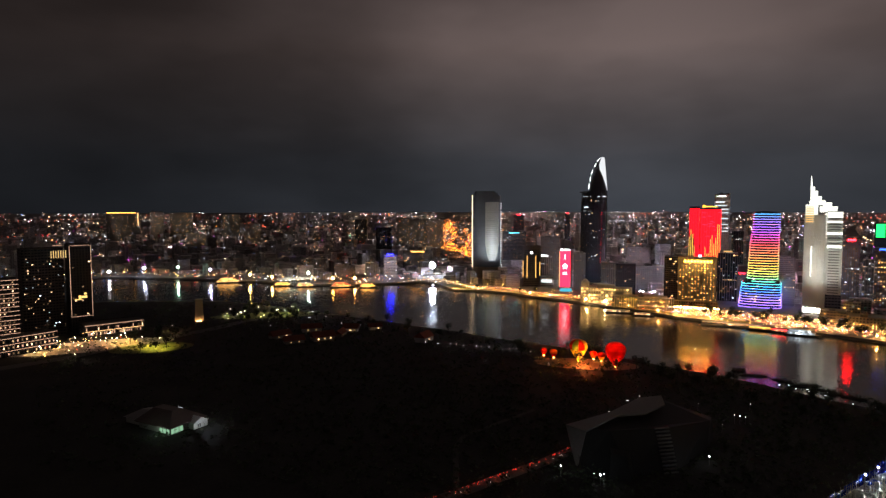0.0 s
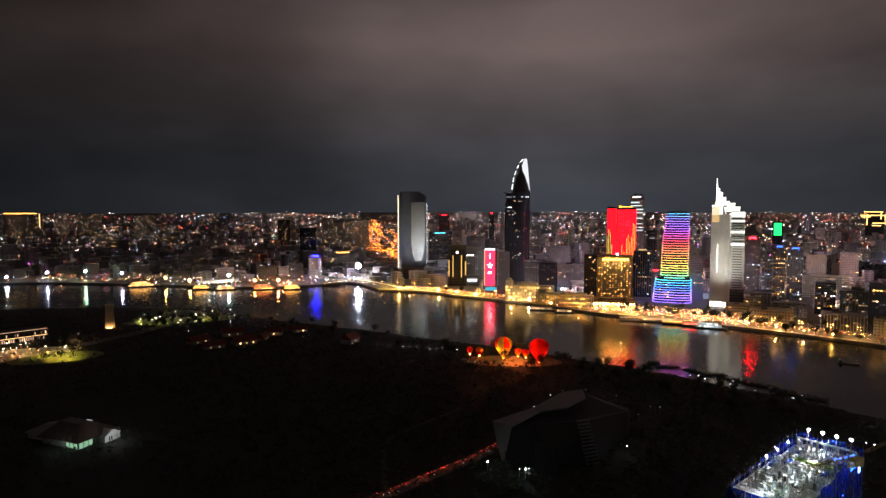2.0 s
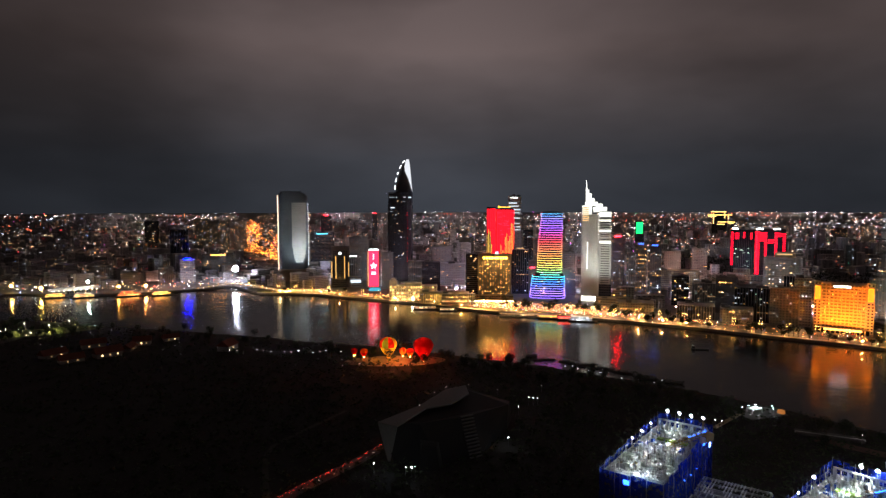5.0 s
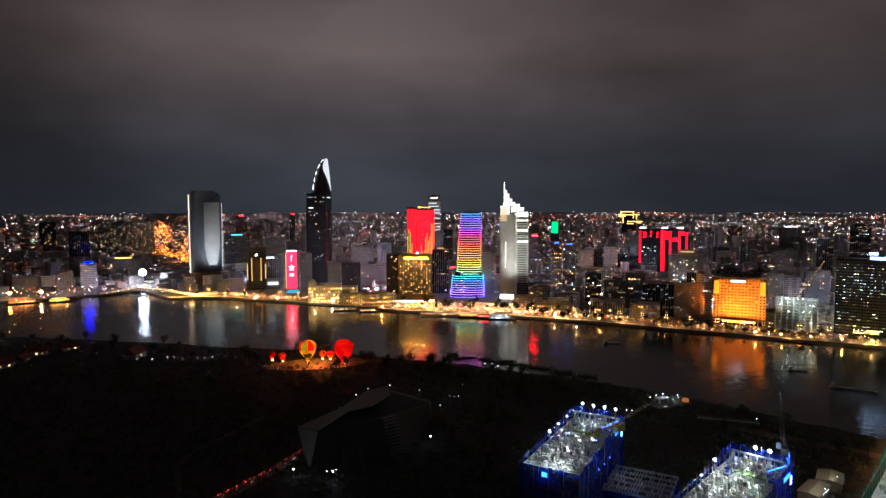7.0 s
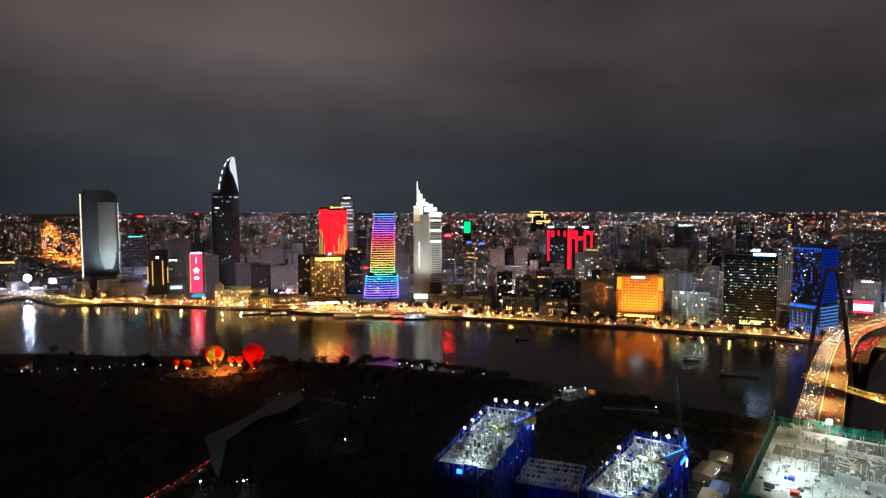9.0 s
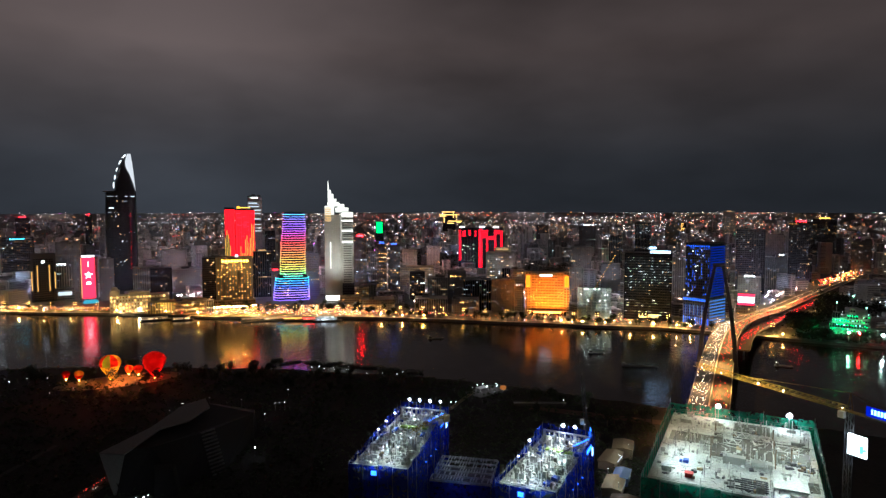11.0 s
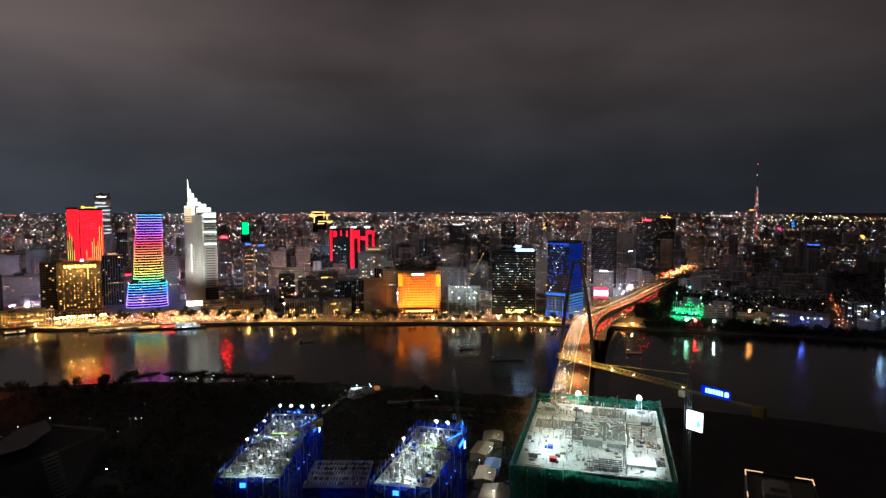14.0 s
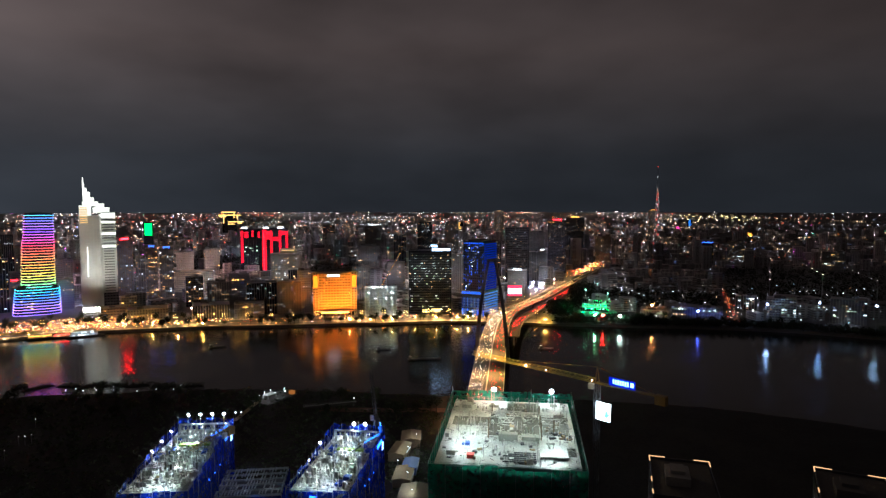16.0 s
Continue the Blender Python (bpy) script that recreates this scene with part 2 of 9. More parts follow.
CITY_LIGHTS = many_lights("city_lights", [(0, (1.0, 0.36, 0.10)), (0.14, (1.0, 0.58, 0.30)), (0.36, (1.0, 0.80, 0.62)), (0.50, (0.80, 0.88, 1.0)),
                          (0.76, (1.0, 0.04, 0.06)), (0.87, (0.25, 0.40, 1.0)), (0.91, (0.15, 1.0, 0.50)), (0.93, (0.85, 0.12, 0.8)),
                          (0.96, (1.0, 0.26, 0.04))], 3.8, 6.5)
DIM_ROOMS = many_lights("dim_rooms", [(0, (1.0, 0.50, 0.18)), (0.38, (1.0, 0.70, 0.40)), (0.62, (0.80, 0.92, 1.0)), (0.88, (0.6, 1.0, 0.75)), (0.94, (0.45, 0.55, 1.0))], 0.45, 2.4)
DIM_ROOMS.cycles.emission_sampling = "NONE"
FAR_WINDOWS = many_lights("far_windows", [(0, (1.0, 0.46, 0.14)), (0.40, (1.0, 0.66, 0.34)), (0.72, (0.82, 0.92, 1.0)), (0.92, (1.0, 0.20, 0.10)), (0.96, (0.5, 0.6, 1.0))], 2.2, 2.0)

# ---------------------------------------------------------------- plan and mesh helpers
FLAT = 2600.0          # beyond this the plain is drawn nearer and rises, so that it ends at the horizon
EDGE = 4900.0
BEND = (22000.0 - EDGE) / (EDGE - FLAT) ** 2
LAND = 3.0


def ground_z(d):
    """Height of the ground at the distance d from the camera's foot."""
    if d <= FLAT:
        return LAND
    return EYE[2] - (EYE[2] - LAND) * d / (d + BEND * (d - FLAT) ** 2)


def drawn(true):
    """The distance at which a thing of that true distance is built, and by how much it shrinks."""
    if true <= FLAT:
        return true, 1.0
    u = (-1 + math.sqrt(1 + 4 * BEND * (true - FLAT))) / (2 * BEND)
    return FLAT + u, (FLAT + u) / true


def polar(az, d):
    return d * math.sin(radians(az)), d * math.cos(radians(az))


class Mesh:
    """Collects faces; made into one mesh object by part()."""

    def __init__(self):
        self.v, self.f, self.m = [], [], []

    def quad(self, pts, m=0):
        n = len(self.v)
        self.v += [tuple(p) for p in pts]
        self.f.append(tuple(range(n, n + len(pts))))
        self.m.append(m)

    def box(self, x0, x1, y0, y1, z0, z1, m=0):
        n = len(self.v)
        self.v += [(x0, y0, z0), (x1, y0, z0), (x1, y1, z0), (x0, y1, z0), (x0, y0, z1), (x1, y0, z1), (x1, y1, z1), (x0, y1, z1)]
        for a in ((3, 2, 1, 0), (4, 5, 6, 7), (0, 1, 5, 4), (1, 2, 6, 5), (2, 3, 7, 6), (3, 0, 4, 7)):
            self.f.append(tuple(n + i for i in a))
            self.m.append(m)
        return self

    def loft(self, rings, m=0, cap=True):
        """rings: lists of as many points each, counter-clockwise seen from above, from the bottom up."""
        n, k = len(self.v), len(rings[0])
        for r in rings:
            self.v += [tuple(p) for p in r]
        for i in range(len(rings) - 1):
            for j in range(k):
                a, b = n + i * k + j, n + i * k + (j + 1) % k
                self.f.append((a, b, b + k, a + k))
                self.m.append(m)
        if cap:
            self.f.append(tuple(n + (len(rings) - 1) * k + j for j in range(k)))
            self.f.append(tuple(n + k - 1 - j for j in range(k)))
            self.m += [m, m]
        return self

    def bar(self, a, b, r, m=0, sides=4):
        """A straight rod from a to b."""
        a, b = Vector(a), Vector(b)
        d = (b - a).normalized()
        u = d.orthogonal().normalized()
        w = d.cross(u)
        ring = lambda c: [c + r * (math.cos(2 * math.pi * (i + 0.5) / sides) * u + math.sin(2 * math.pi * (i + 0.5) / sides) * w) for i in range(sides)]
        return self.loft([ring(a), ring(b)], m)

    def ball(self, c, r, m=0, seg=8, rings=5, squash=1.0):
        c = Vector(c)
        rr = []
        for i in range(rings + 1):
            p = math.pi * (i / rings - 0.5)
            q = max(0.03, math.cos(p))
            rr.append([c + Vector((r * q * math.cos(2 * math.pi * j / seg), r * q * math.sin(2 * math.pi * j / seg), r * squash * math.sin(p))) for j in range(seg)])
        return self.loft(rr, m)

    def data(self, name, mats):
        me = bpy.data.meshes.new(name)
        me.from_pydata(self.v, [], self.f)
        for m in mats:
            me.materials.append(m)
        me.polygons.foreach_set("material_index", self.m)
        me.update()
        return me


def part(name, mesh, mats, parent, label="", kind=""):
    ob = new(name, mesh.data(name, mats if isinstance(mats, (list, tuple)) else [mats]))
    ob.parent = parent
    return tagged(ob, label, kind=kind)


KEEP_CLEAR = []        # azimuth, distance, half width and depth of the ground that built things take up


def thing(name, az, d, label, category, group="", turn=0.0, z=None, kind=""):
    """An Empty on the ground, its y axis away from the camera's foot."""
    x, y = polar(az, d)
    KEEP_CLEAR.append((az, d, 26.0, 30.0))
    ob = new(name)
    ob.empty_display_size = 2
    ob.matrix_basis = pose(x, y, ground_z(d) if z is None else z, 0, 0, turn - az)
    return tagged(ob, label, category, group, kind)


def whole(name, mesh, mats, label, category, m=None, group="", kind=""):
    ob = new(name, mesh.data(name, mats if isinstance(mats, (list, tuple)) else [mats]))
    if m is not None:
        ob.matrix_basis = m
    return tagged(ob, label, category, group, kind)


def light_cloud(name, pts, size, material, label, category, kind="stuff", shape=None):
    """Many small lamps in one mesh: pts are places, each lamp a small box."""
    P = np.asarray(pts, float)
    n = len(P)
    s_ = np.asarray(0.0 if size is None else size, float)
    if s_.ndim == 0:
        s_ = np.full(n, float(s_))
    cube = np.array([(-1, -1, -1), (1, -1, -1), (1, 1, -1), (-1, 1, -1), (-1, -1, 1), (1, -1, 1), (1, 1, 1), (-1, 1, 1)], float) / 2
    if shape is not None:
        V = P[:, None, :] + cube[None] * np.asarray(shape, float)[:, None, :]
    else:
        V = P[:, None, :] + cube[None] * s_[:, None, None]
    F = np.array(((3, 2, 1, 0), (4, 5, 6, 7), (0, 1, 5, 4), (1, 2, 6, 5), (2, 3, 7, 6), (3, 0, 4, 7)))
    faces = (np.arange(n)[:, None, None] * 8 + F[None]).reshape(-1, 4)
    me = bpy.data.meshes.new(name)
    me.from_pydata(V.reshape(-1, 3).tolist(), [], faces.tolist())
    me.materials.append(material)
    me.update()
    return tagged(new(name, me), label, category, kind=kind)


PANES = {}


def pane(material):
    if material.name not in PANES:
        PANES[material.name] = Mesh().box(-0.5, 0.5, -0.06, 0.06, -0.5, 0.5).data("pane", [material])
    return PANES[material.name]


def light_piece(name, parent, material, x, y, z, w, h, rz=0.0):
    """A lit pane or strip, w wide and h high, sharing one mesh with its like."""
    ob = new(name, pane(material))
    ob.parent = parent
    ob.location, ob.rotation_euler, ob.scale = (x, y, z), (0, 0, radians(rz)), (w, 1, h)
    return ob


WINDOW_SETS = {"warm": (W_WARM, W_WARM, W_COOL, W_GOLD, W_COOL), "gold": (W_GOLD, W_GOLD, W_WARM), "cool": (W_COOL, W_COOL, W_GREEN, W_WARM),
               "mixed": (W_WARM, W_COOL, W_WARM, W_COOL, W_GREEN, W_GOLD)}


def lit_windows(parent, w, d, z0, z1, count, colours, rng, floor=3.6, bay=3.4, size=(2.0, 1.5), sides=True, s=1.0):
    """Lit windows, each its own piece, on the front and the two sides."""
    nz, nx = max(1, int((z1 - z0) / (floor * s))), max(1, int(w / (bay * s)))
    ny = max(1, int(d / (bay * s)))
    spots = [("f", i, k) for i in range(nx) for k in range(nz)]
    if sides:
        spots += [(e, i, k) for e in "lr" for i in range(ny) for k in range(nz)]
    rng.shuffle(spots)
    left = count
    for face, i, k in spots:
        if left <= 0:
            break
        m = rng.choice(WINDOW_SETS[colours])
        z = z0 + (k + 0.5) * (z1 - z0) / nz
        ww = size[0] * s * rng.choice((0.7, 0.9, 1, 1.3))
        for j in range(rng.choice((1, 1, 1, 2, 3, 5))):
            left -= 1
            if face == "f" and i + j < nx:
                light_piece("lit_window", parent, m, -w / 2 + (i + j + 0.5) * w / nx, -d / 2 - 0.1, z, ww, size[1] * s * 0.8)
            elif face != "f" and i + j < ny:
                light_piece("lit_window", parent, m, (-w / 2 - 0.1) if face == "l" else w / 2 + 0.1, -d / 2 + (i + j + 0.5) * d / ny, z, ww, size[1] * s * 0.8, 90)


def facade_mesh(w, d, z0, z1, floor=3.6, bay=3.4, relief=0.25, pier=0.8, bands=None):
    """A block in one skin, with glass recessed between floor bands or between piers, and a parapet: 0 wall, 1 glass."""
    me = Mesh()
    if bands is None:
        bands = int(w * 7 + z1) % 3 != 0
    rect = lambda o, z: [(-w / 2 + o, -d / 2 + o, z), (w / 2 - o, -d / 2 + o, z), (w / 2 - o, d / 2 - o, z), (-w / 2 + o, d / 2 - o, z)]
    if bands:
        nz = max(1, round((z1 - z0) / floor))
        fz = (z1 - z0) / nz
        rings, glassy = [rect(0, z0)], []
        for k in range(nz):
            z = z0 + k * fz
            rings += [rect(0, z + fz * 0.45), rect(relief, z + fz * 0.45), rect(relief, z + fz * 0.92), rect(0, z + fz * 0.92)]
            glassy += [0, 0, 1, 0]
        k = 4
    else:
        plan, side_m = [], []

        def run(a, b, out, length):
            n = max(1, round(length / bay))
            for i in range(n):
                p, q = a.lerp(b, i / n), a.lerp(b, (i + 1) / n)
                u = (q - p).normalized()
                g = max(0.2, (length / n - pier) / 2)
                m_ = (p + q) / 2
                plan.extend([p, m_ - u * g, m_ - u * g - out * relief, m_ + u * g - out * relief, m_ + u * g])
                side_m.extend([0, 0, 1, 0, 0])
        c = [Vector((-w / 2, -d / 2)), Vector((w / 2, -d / 2)), Vector((w / 2, d / 2)), Vector((-w / 2, d / 2))]
        for i, o in enumerate(((0, -1), (1, 0), (0, 1), (-1, 0))):
            run(c[i], c[(i + 1) % 4], Vector(o), (c[(i + 1) % 4] - c[i]).length)
        rings = [[(p.x, p.y, z) for p in plan] for z in (z0, z1)]
        k = len(plan)
    first = len(me.f)
    me.loft(rings, 0, False)
    for i in range(len(rings) - 1):
        for j in range(k):
            me.m[first + i * k + j] = glassy[i] if bands else side_m[j]
    if not bands:
        me.f.append(tuple(len(me.v) - k + j for j in range(k)))
        me.m.append(0)
        return me
    # piers across the floor bands, as one fluted skin that shows only where it stands proud
    share, proud, plan = 0.28 + 0.12 * (int(w * 3 + d * 5) % 3), 0.05, []
    c = [Vector((-w / 2 - proud, -d / 2 - proud)), Vector((w / 2 + proud, -d / 2 - proud)), Vector((w / 2 + proud, d / 2 + proud)), Vector((-w / 2 - proud, d / 2 + proud))]
    for i, o in enumerate(((0, -1), (1, 0), (0, 1), (-1, 0))):
        p, q = c[i], c[(i + 1) % 4]
        nb = 1 if i == 2 else max(1, round((q - p).length / bay))
        for j in range(nb):
            for f_, inset in ((0, 0), (share / 2, 0), (share / 2, 1), (1 - share / 2, 1), (1 - share / 2, 0)):
                plan.append(p.lerp(q, (j + f_) / nb) - Vector(o) * inset * (relief + proud + 0.06))
    first = len(me.v)
    me.loft([[(p.x, p.y, z) for p in plan] for z in (z0 + 0.02, z1 + 0.02)], 0, False)
    me.f.append((0, first, first + 1))
    me.m.append(0)
    me.v += rect(0, z1) + rect(0, z1 + 1.0) + rect(0.4, z1 + 1.0) + rect(0.4, z1)
    n = len(me.v) - 12
    for a in (n - 4, n, n + 4):
        for j in range(4):
            me.f.append((a + j, a + (j + 1) % 4, a + 4 + (j + 1) % 4, a + 4 + j))
            me.m.append(0)
    me.f.append((n + 8, n + 9, n + 10, n + 11))
    me.m.append(0)
    return me


def dim_rooms(parent, w, d, h, floor, bay, rng):
    """Faintly lit rooms behind the window panes, on the front and both sides, crowded on some floors."""
    rooms = Mesh()
    nz = max(1, round(h / floor))
    fz = h / nz
    share = rng.uniform(0.10, 0.30)
    for k in range(1, nz):
        crowd = share * rng.choice((0.3, 0.6, 1, 1.4, 2.2))
        za, zb = (k + 0.50) * fz, (k + 0.88) * fz
        for length, face in ((w, 0), (d, -1), (d, 1)):
            nb = max(1, round(length / bay))
            b = length / nb
            for i in range(nb):
                if rng.random() > crowd:
                    continue
                c, hw = -length / 2 + (i + 0.5) * b, b * rng.choice((0.14, 0.2, 0.26))
                if face == 0:
                    rooms.quad([(c - hw, -d / 2 + 0.12, za), (c + hw, -d / 2 + 0.12, za), (c + hw, -d / 2 + 0.12, zb), (c - hw, -d / 2 + 0.12, zb)])
                else:
                    x = face * (w / 2 - 0.12)
                    rooms.quad([(x, c - hw, za), (x, c + hw, za), (x, c + hw, zb), (x, c - hw, zb)])
    if rooms.f:
        part("dim_window_grid", rooms, DIM_ROOMS, parent, kind="stuff")


def roof_plant(parent, w, d, z, rng, n=3, s=1.0):
    for _ in range(n):
        a, b, h = rng.uniform(0.12, 0.35) * w, rng.uniform(0.15, 0.4) * d, rng.uniform(2, 5) * s
        x, y = rng.uniform(-0.5, 0.5) * (w - a - 2 * s), rng.uniform(-0.5, 0.5) * (d - b - 2 * s)
        part("roof_plant", Mesh().box(x - a / 2, x + a / 2, y - b / 2, y + b / 2, z - 0.3, z + h), CONCRETE, parent)


def block(az, true, w, top, label, d=None, turn=0.0, wall=None, lit=20, colours="warm", floor=3.6, bay=3.6, sign=None, sign_at="roof",
          name="office_building", category="building", group="", seed=0, base=None, plant=2, size=(2.0, 1.5), pier=0.8):
    """A plain building of the city: walls with window bays, roof plant, single lit windows and, where it has one, a bright sign."""
    rng = random.Random(int(az * 100) + seed)
    dist, s = drawn(true)
    gz = ground_z(dist)
    w, d = w * s, (d or w * 0.7) * s
    h = EYE[2] + (top - EYE[2]) * s - gz
    ob = thing(name, az, dist + d / 2, label, category, group, turn, gz - 0.02)
    KEEP_CLEAR[-1] = (az, dist + d / 2, w / 2 + 6 * s, d / 2 + 8 * s)
    part("wall", facade_mesh(w, d, 0, h, floor * s, bay * s, 0.25, pier * s), [wall or CONCRETE, GLASS if wall is DARK else PANEGREY], ob)
    roof_plant(ob, w, d, h, rng, plant, s)
    if true < 2000:
        lit_windows(ob, w, d, 4 * s, h - 1.5 * s, lit, colours, rng, floor * s, bay * s, (size[0] * s, size[1] * s), True, 1.0)
        dim_rooms(ob, w, d, h, floor * s, bay * s, random.Random(int(az * 77) + seed))
    elif lit:
        rooms = Mesh()
        nx, nz = max(2, int(w / (bay * s))), max(2, int(h / (floor * s)))
        for i in range(nx):
            for k in range(nz):
                if rng.random() < min(0.20, lit * 3 / (nx * nz)):
                    x, z = -w / 2 + (i + 0.5) * w / nx, 3 * s + (k + 0.5) * (h - 4 * s) / nz
                    rooms.box(x - 0.9 * s, x + 0.9 * s, -d / 2 - 0.14, -d / 2 - 0.02, z - 0.65 * s, z + 0.65 * s)
        part("window_grid", rooms, FAR_WINDOWS, ob, kind="stuff")
    if sign:
        ww = w * 0.45
        zz = h + 2.4 * s if sign_at == "roof" else h - 3 * s
        part("sign", Mesh().box(-ww / 2, ww / 2, -d / 2 - 0.3, -d / 2 + 0.2, zz - 0.9 * s, zz + 0.9 * s).box(-ww / 2 + 0.3, -ww / 2 + 0.6, -d / 2 + 0.2, -d / 2 + 0.5, h - 0.5, zz)
                     .box(ww / 2 - 0.6, ww / 2 - 0.3, -d / 2 + 0.2, -d / 2 + 0.5, h - 0.5, zz), [sign], ob, "bright roof sign")
    return ob

# ---------------------------------------------------------------- ground, river
# the river's two banks: azimuth, distance of the near bank, distance of the far quay
BANKS = [(-62, 2900, 3500), (-45, 1500, 1950), (-35, 1260, 1570), (-29, 1180, 1605), (-20, 1110, 1430), (-12, 950, 1290), (-7.6, 885, 1272),
         (-3, 822, 1290), (-1.5, 812, 1330), (0.8, 785, 1185), (6, 735, 1146), (8, 722, 1102), (21, 640, 940), (26, 620, 915), (36, 578, 878),
         (46, 548, 845), (55, 520, 836), (61, 512, 848), (71, 510, 838), (79, 516, 852), (91, 528, 897), (97, 530, 905), (112, 640, 1080),
         (130, 1400, 2100), (142, 3300, 4300)]
B_AZ, B_NEAR, B_FAR = (np.array(c, float) for c in zip(*BANKS))


def near_bank(az):
    return float(np.interp(az, B_AZ, B_NEAR)) + 7 * noise.noise((az * 0.35, 3.1, 0)) + 3 * noise.noise((az * 1.3, 9.1, 0))


def far_quay(az):
    return float(np.interp(az, B_AZ, B_FAR))


def build_ground():
    me = Mesh()
    cols = []
    azs = [-180 + i for i in range(360)]
    for az in azs:
        if B_AZ[0] < az < B_AZ[-1]:
            n, f = near_bank(az), far_quay(az)
        else:
            n = f = None
        if n:
            ring = [(r * n, 2.2) for r in (0.001, 0.1, 0.25, 0.4, 0.55, 0.7, 0.85, 0.96)] + [(n, 1.6), (n + 7, -1.5), (n + 12, -4), (f - 0.5, -4), (f, LAND)]
            start = f
        else:
            ring = [(r * 1200, 2.2) for r in (0.001, 0.1, 0.25, 0.4, 0.55, 0.6, 0.65, 0.7, 0.75, 0.8, 0.85, 0.9)] + [(1200, LAND)]
            start = 1200
        outer = [start + 12, start + 40] + [start + 40 + (EDGE - start - 40) * (i / 18) for i in range(1, 19)]
        ring += [(d, ground_z(d)) for d in outer]
        cols.append([(*polar(az, d), z) for d, z in ring])
    k = len(cols[0])
    for c in cols:
        me.v += c
    for i in range(len(cols)):
        j = (i + 1) % len(cols)
        for r in range(k - 1):
            me.f.append((i * k + r, i * k + r + 1, j * k + r + 1, j * k + r))
            me.m.append(0 if r < 11 else 1)
    return whole("ground", me, [SOIL, URBAN], "dark scrubland and paved city plain along the river", "ground", kind="structure")


build_ground()


def build_water():
    me = Mesh()
    ring = [(*polar(i * 5, 4850.0), 0.0) for i in range(72)]
    me.f.append(tuple(reversed(range(72))))
    me.v, me.m = ring, [0]
    return whole("water", me, [WATER], "calm dark river water mirroring the city lights", "river", kind="structure")


build_water()


def strip_along(azs, dist, width, z, m, name, label, category):
    """A band of ground along the quay."""
    me = Mesh()
    pts = [(a, dist(a)) for a in azs]
    n = len(pts)
    for a, q in pts:
        for dd, zz in ((0, z - 0.6), (0, z), (width, z), (width, z - 0.6)):
            me.v.append((*polar(a, q + dd), zz))
    for i in range(n - 1):
        for e in range(4):
            a, b = i * 4 + e, i * 4 + (e + 1) % 4
            me.f.append((a, b, b + 4, a + 4))
            me.m.append(0)
    return whole(name, me, [m], label, category, kind="structure")


QUAY = [0.8 + 0.7 * i for i in range(100)]
strip_along(QUAY, lambda a: far_quay(a) + 0.6, 9, LAND + 0.3, PAVING, "pavement", "pale paved riverside promenade", "pavement")
strip_along([q for q in QUAY if q < 28], lambda a: far_quay(a) + 11, 16, LAND + 0.15, LAWN, "lawn_strip", "lit mown lawn along the promenade", "lawn")
strip_along(QUAY, lambda a: far_quay(a) + 29, 17, LAND + 0.1, ASPHALT, "road", "asphalt riverside road", "road")

# ---------------------------------------------------------------- landmark towers
def ellipse(cx, cy, a, b, z, n=28, power=1.0):
    out = []
    for i in range(n):
        t = 2 * math.pi * i / n
        c, s_ = math.cos(t), math.sin(t)
        out.append((cx + a * math.copysign(abs(c) ** power, c), cy + b * math.copysign(abs(s_) ** power, s_), z))
    return out


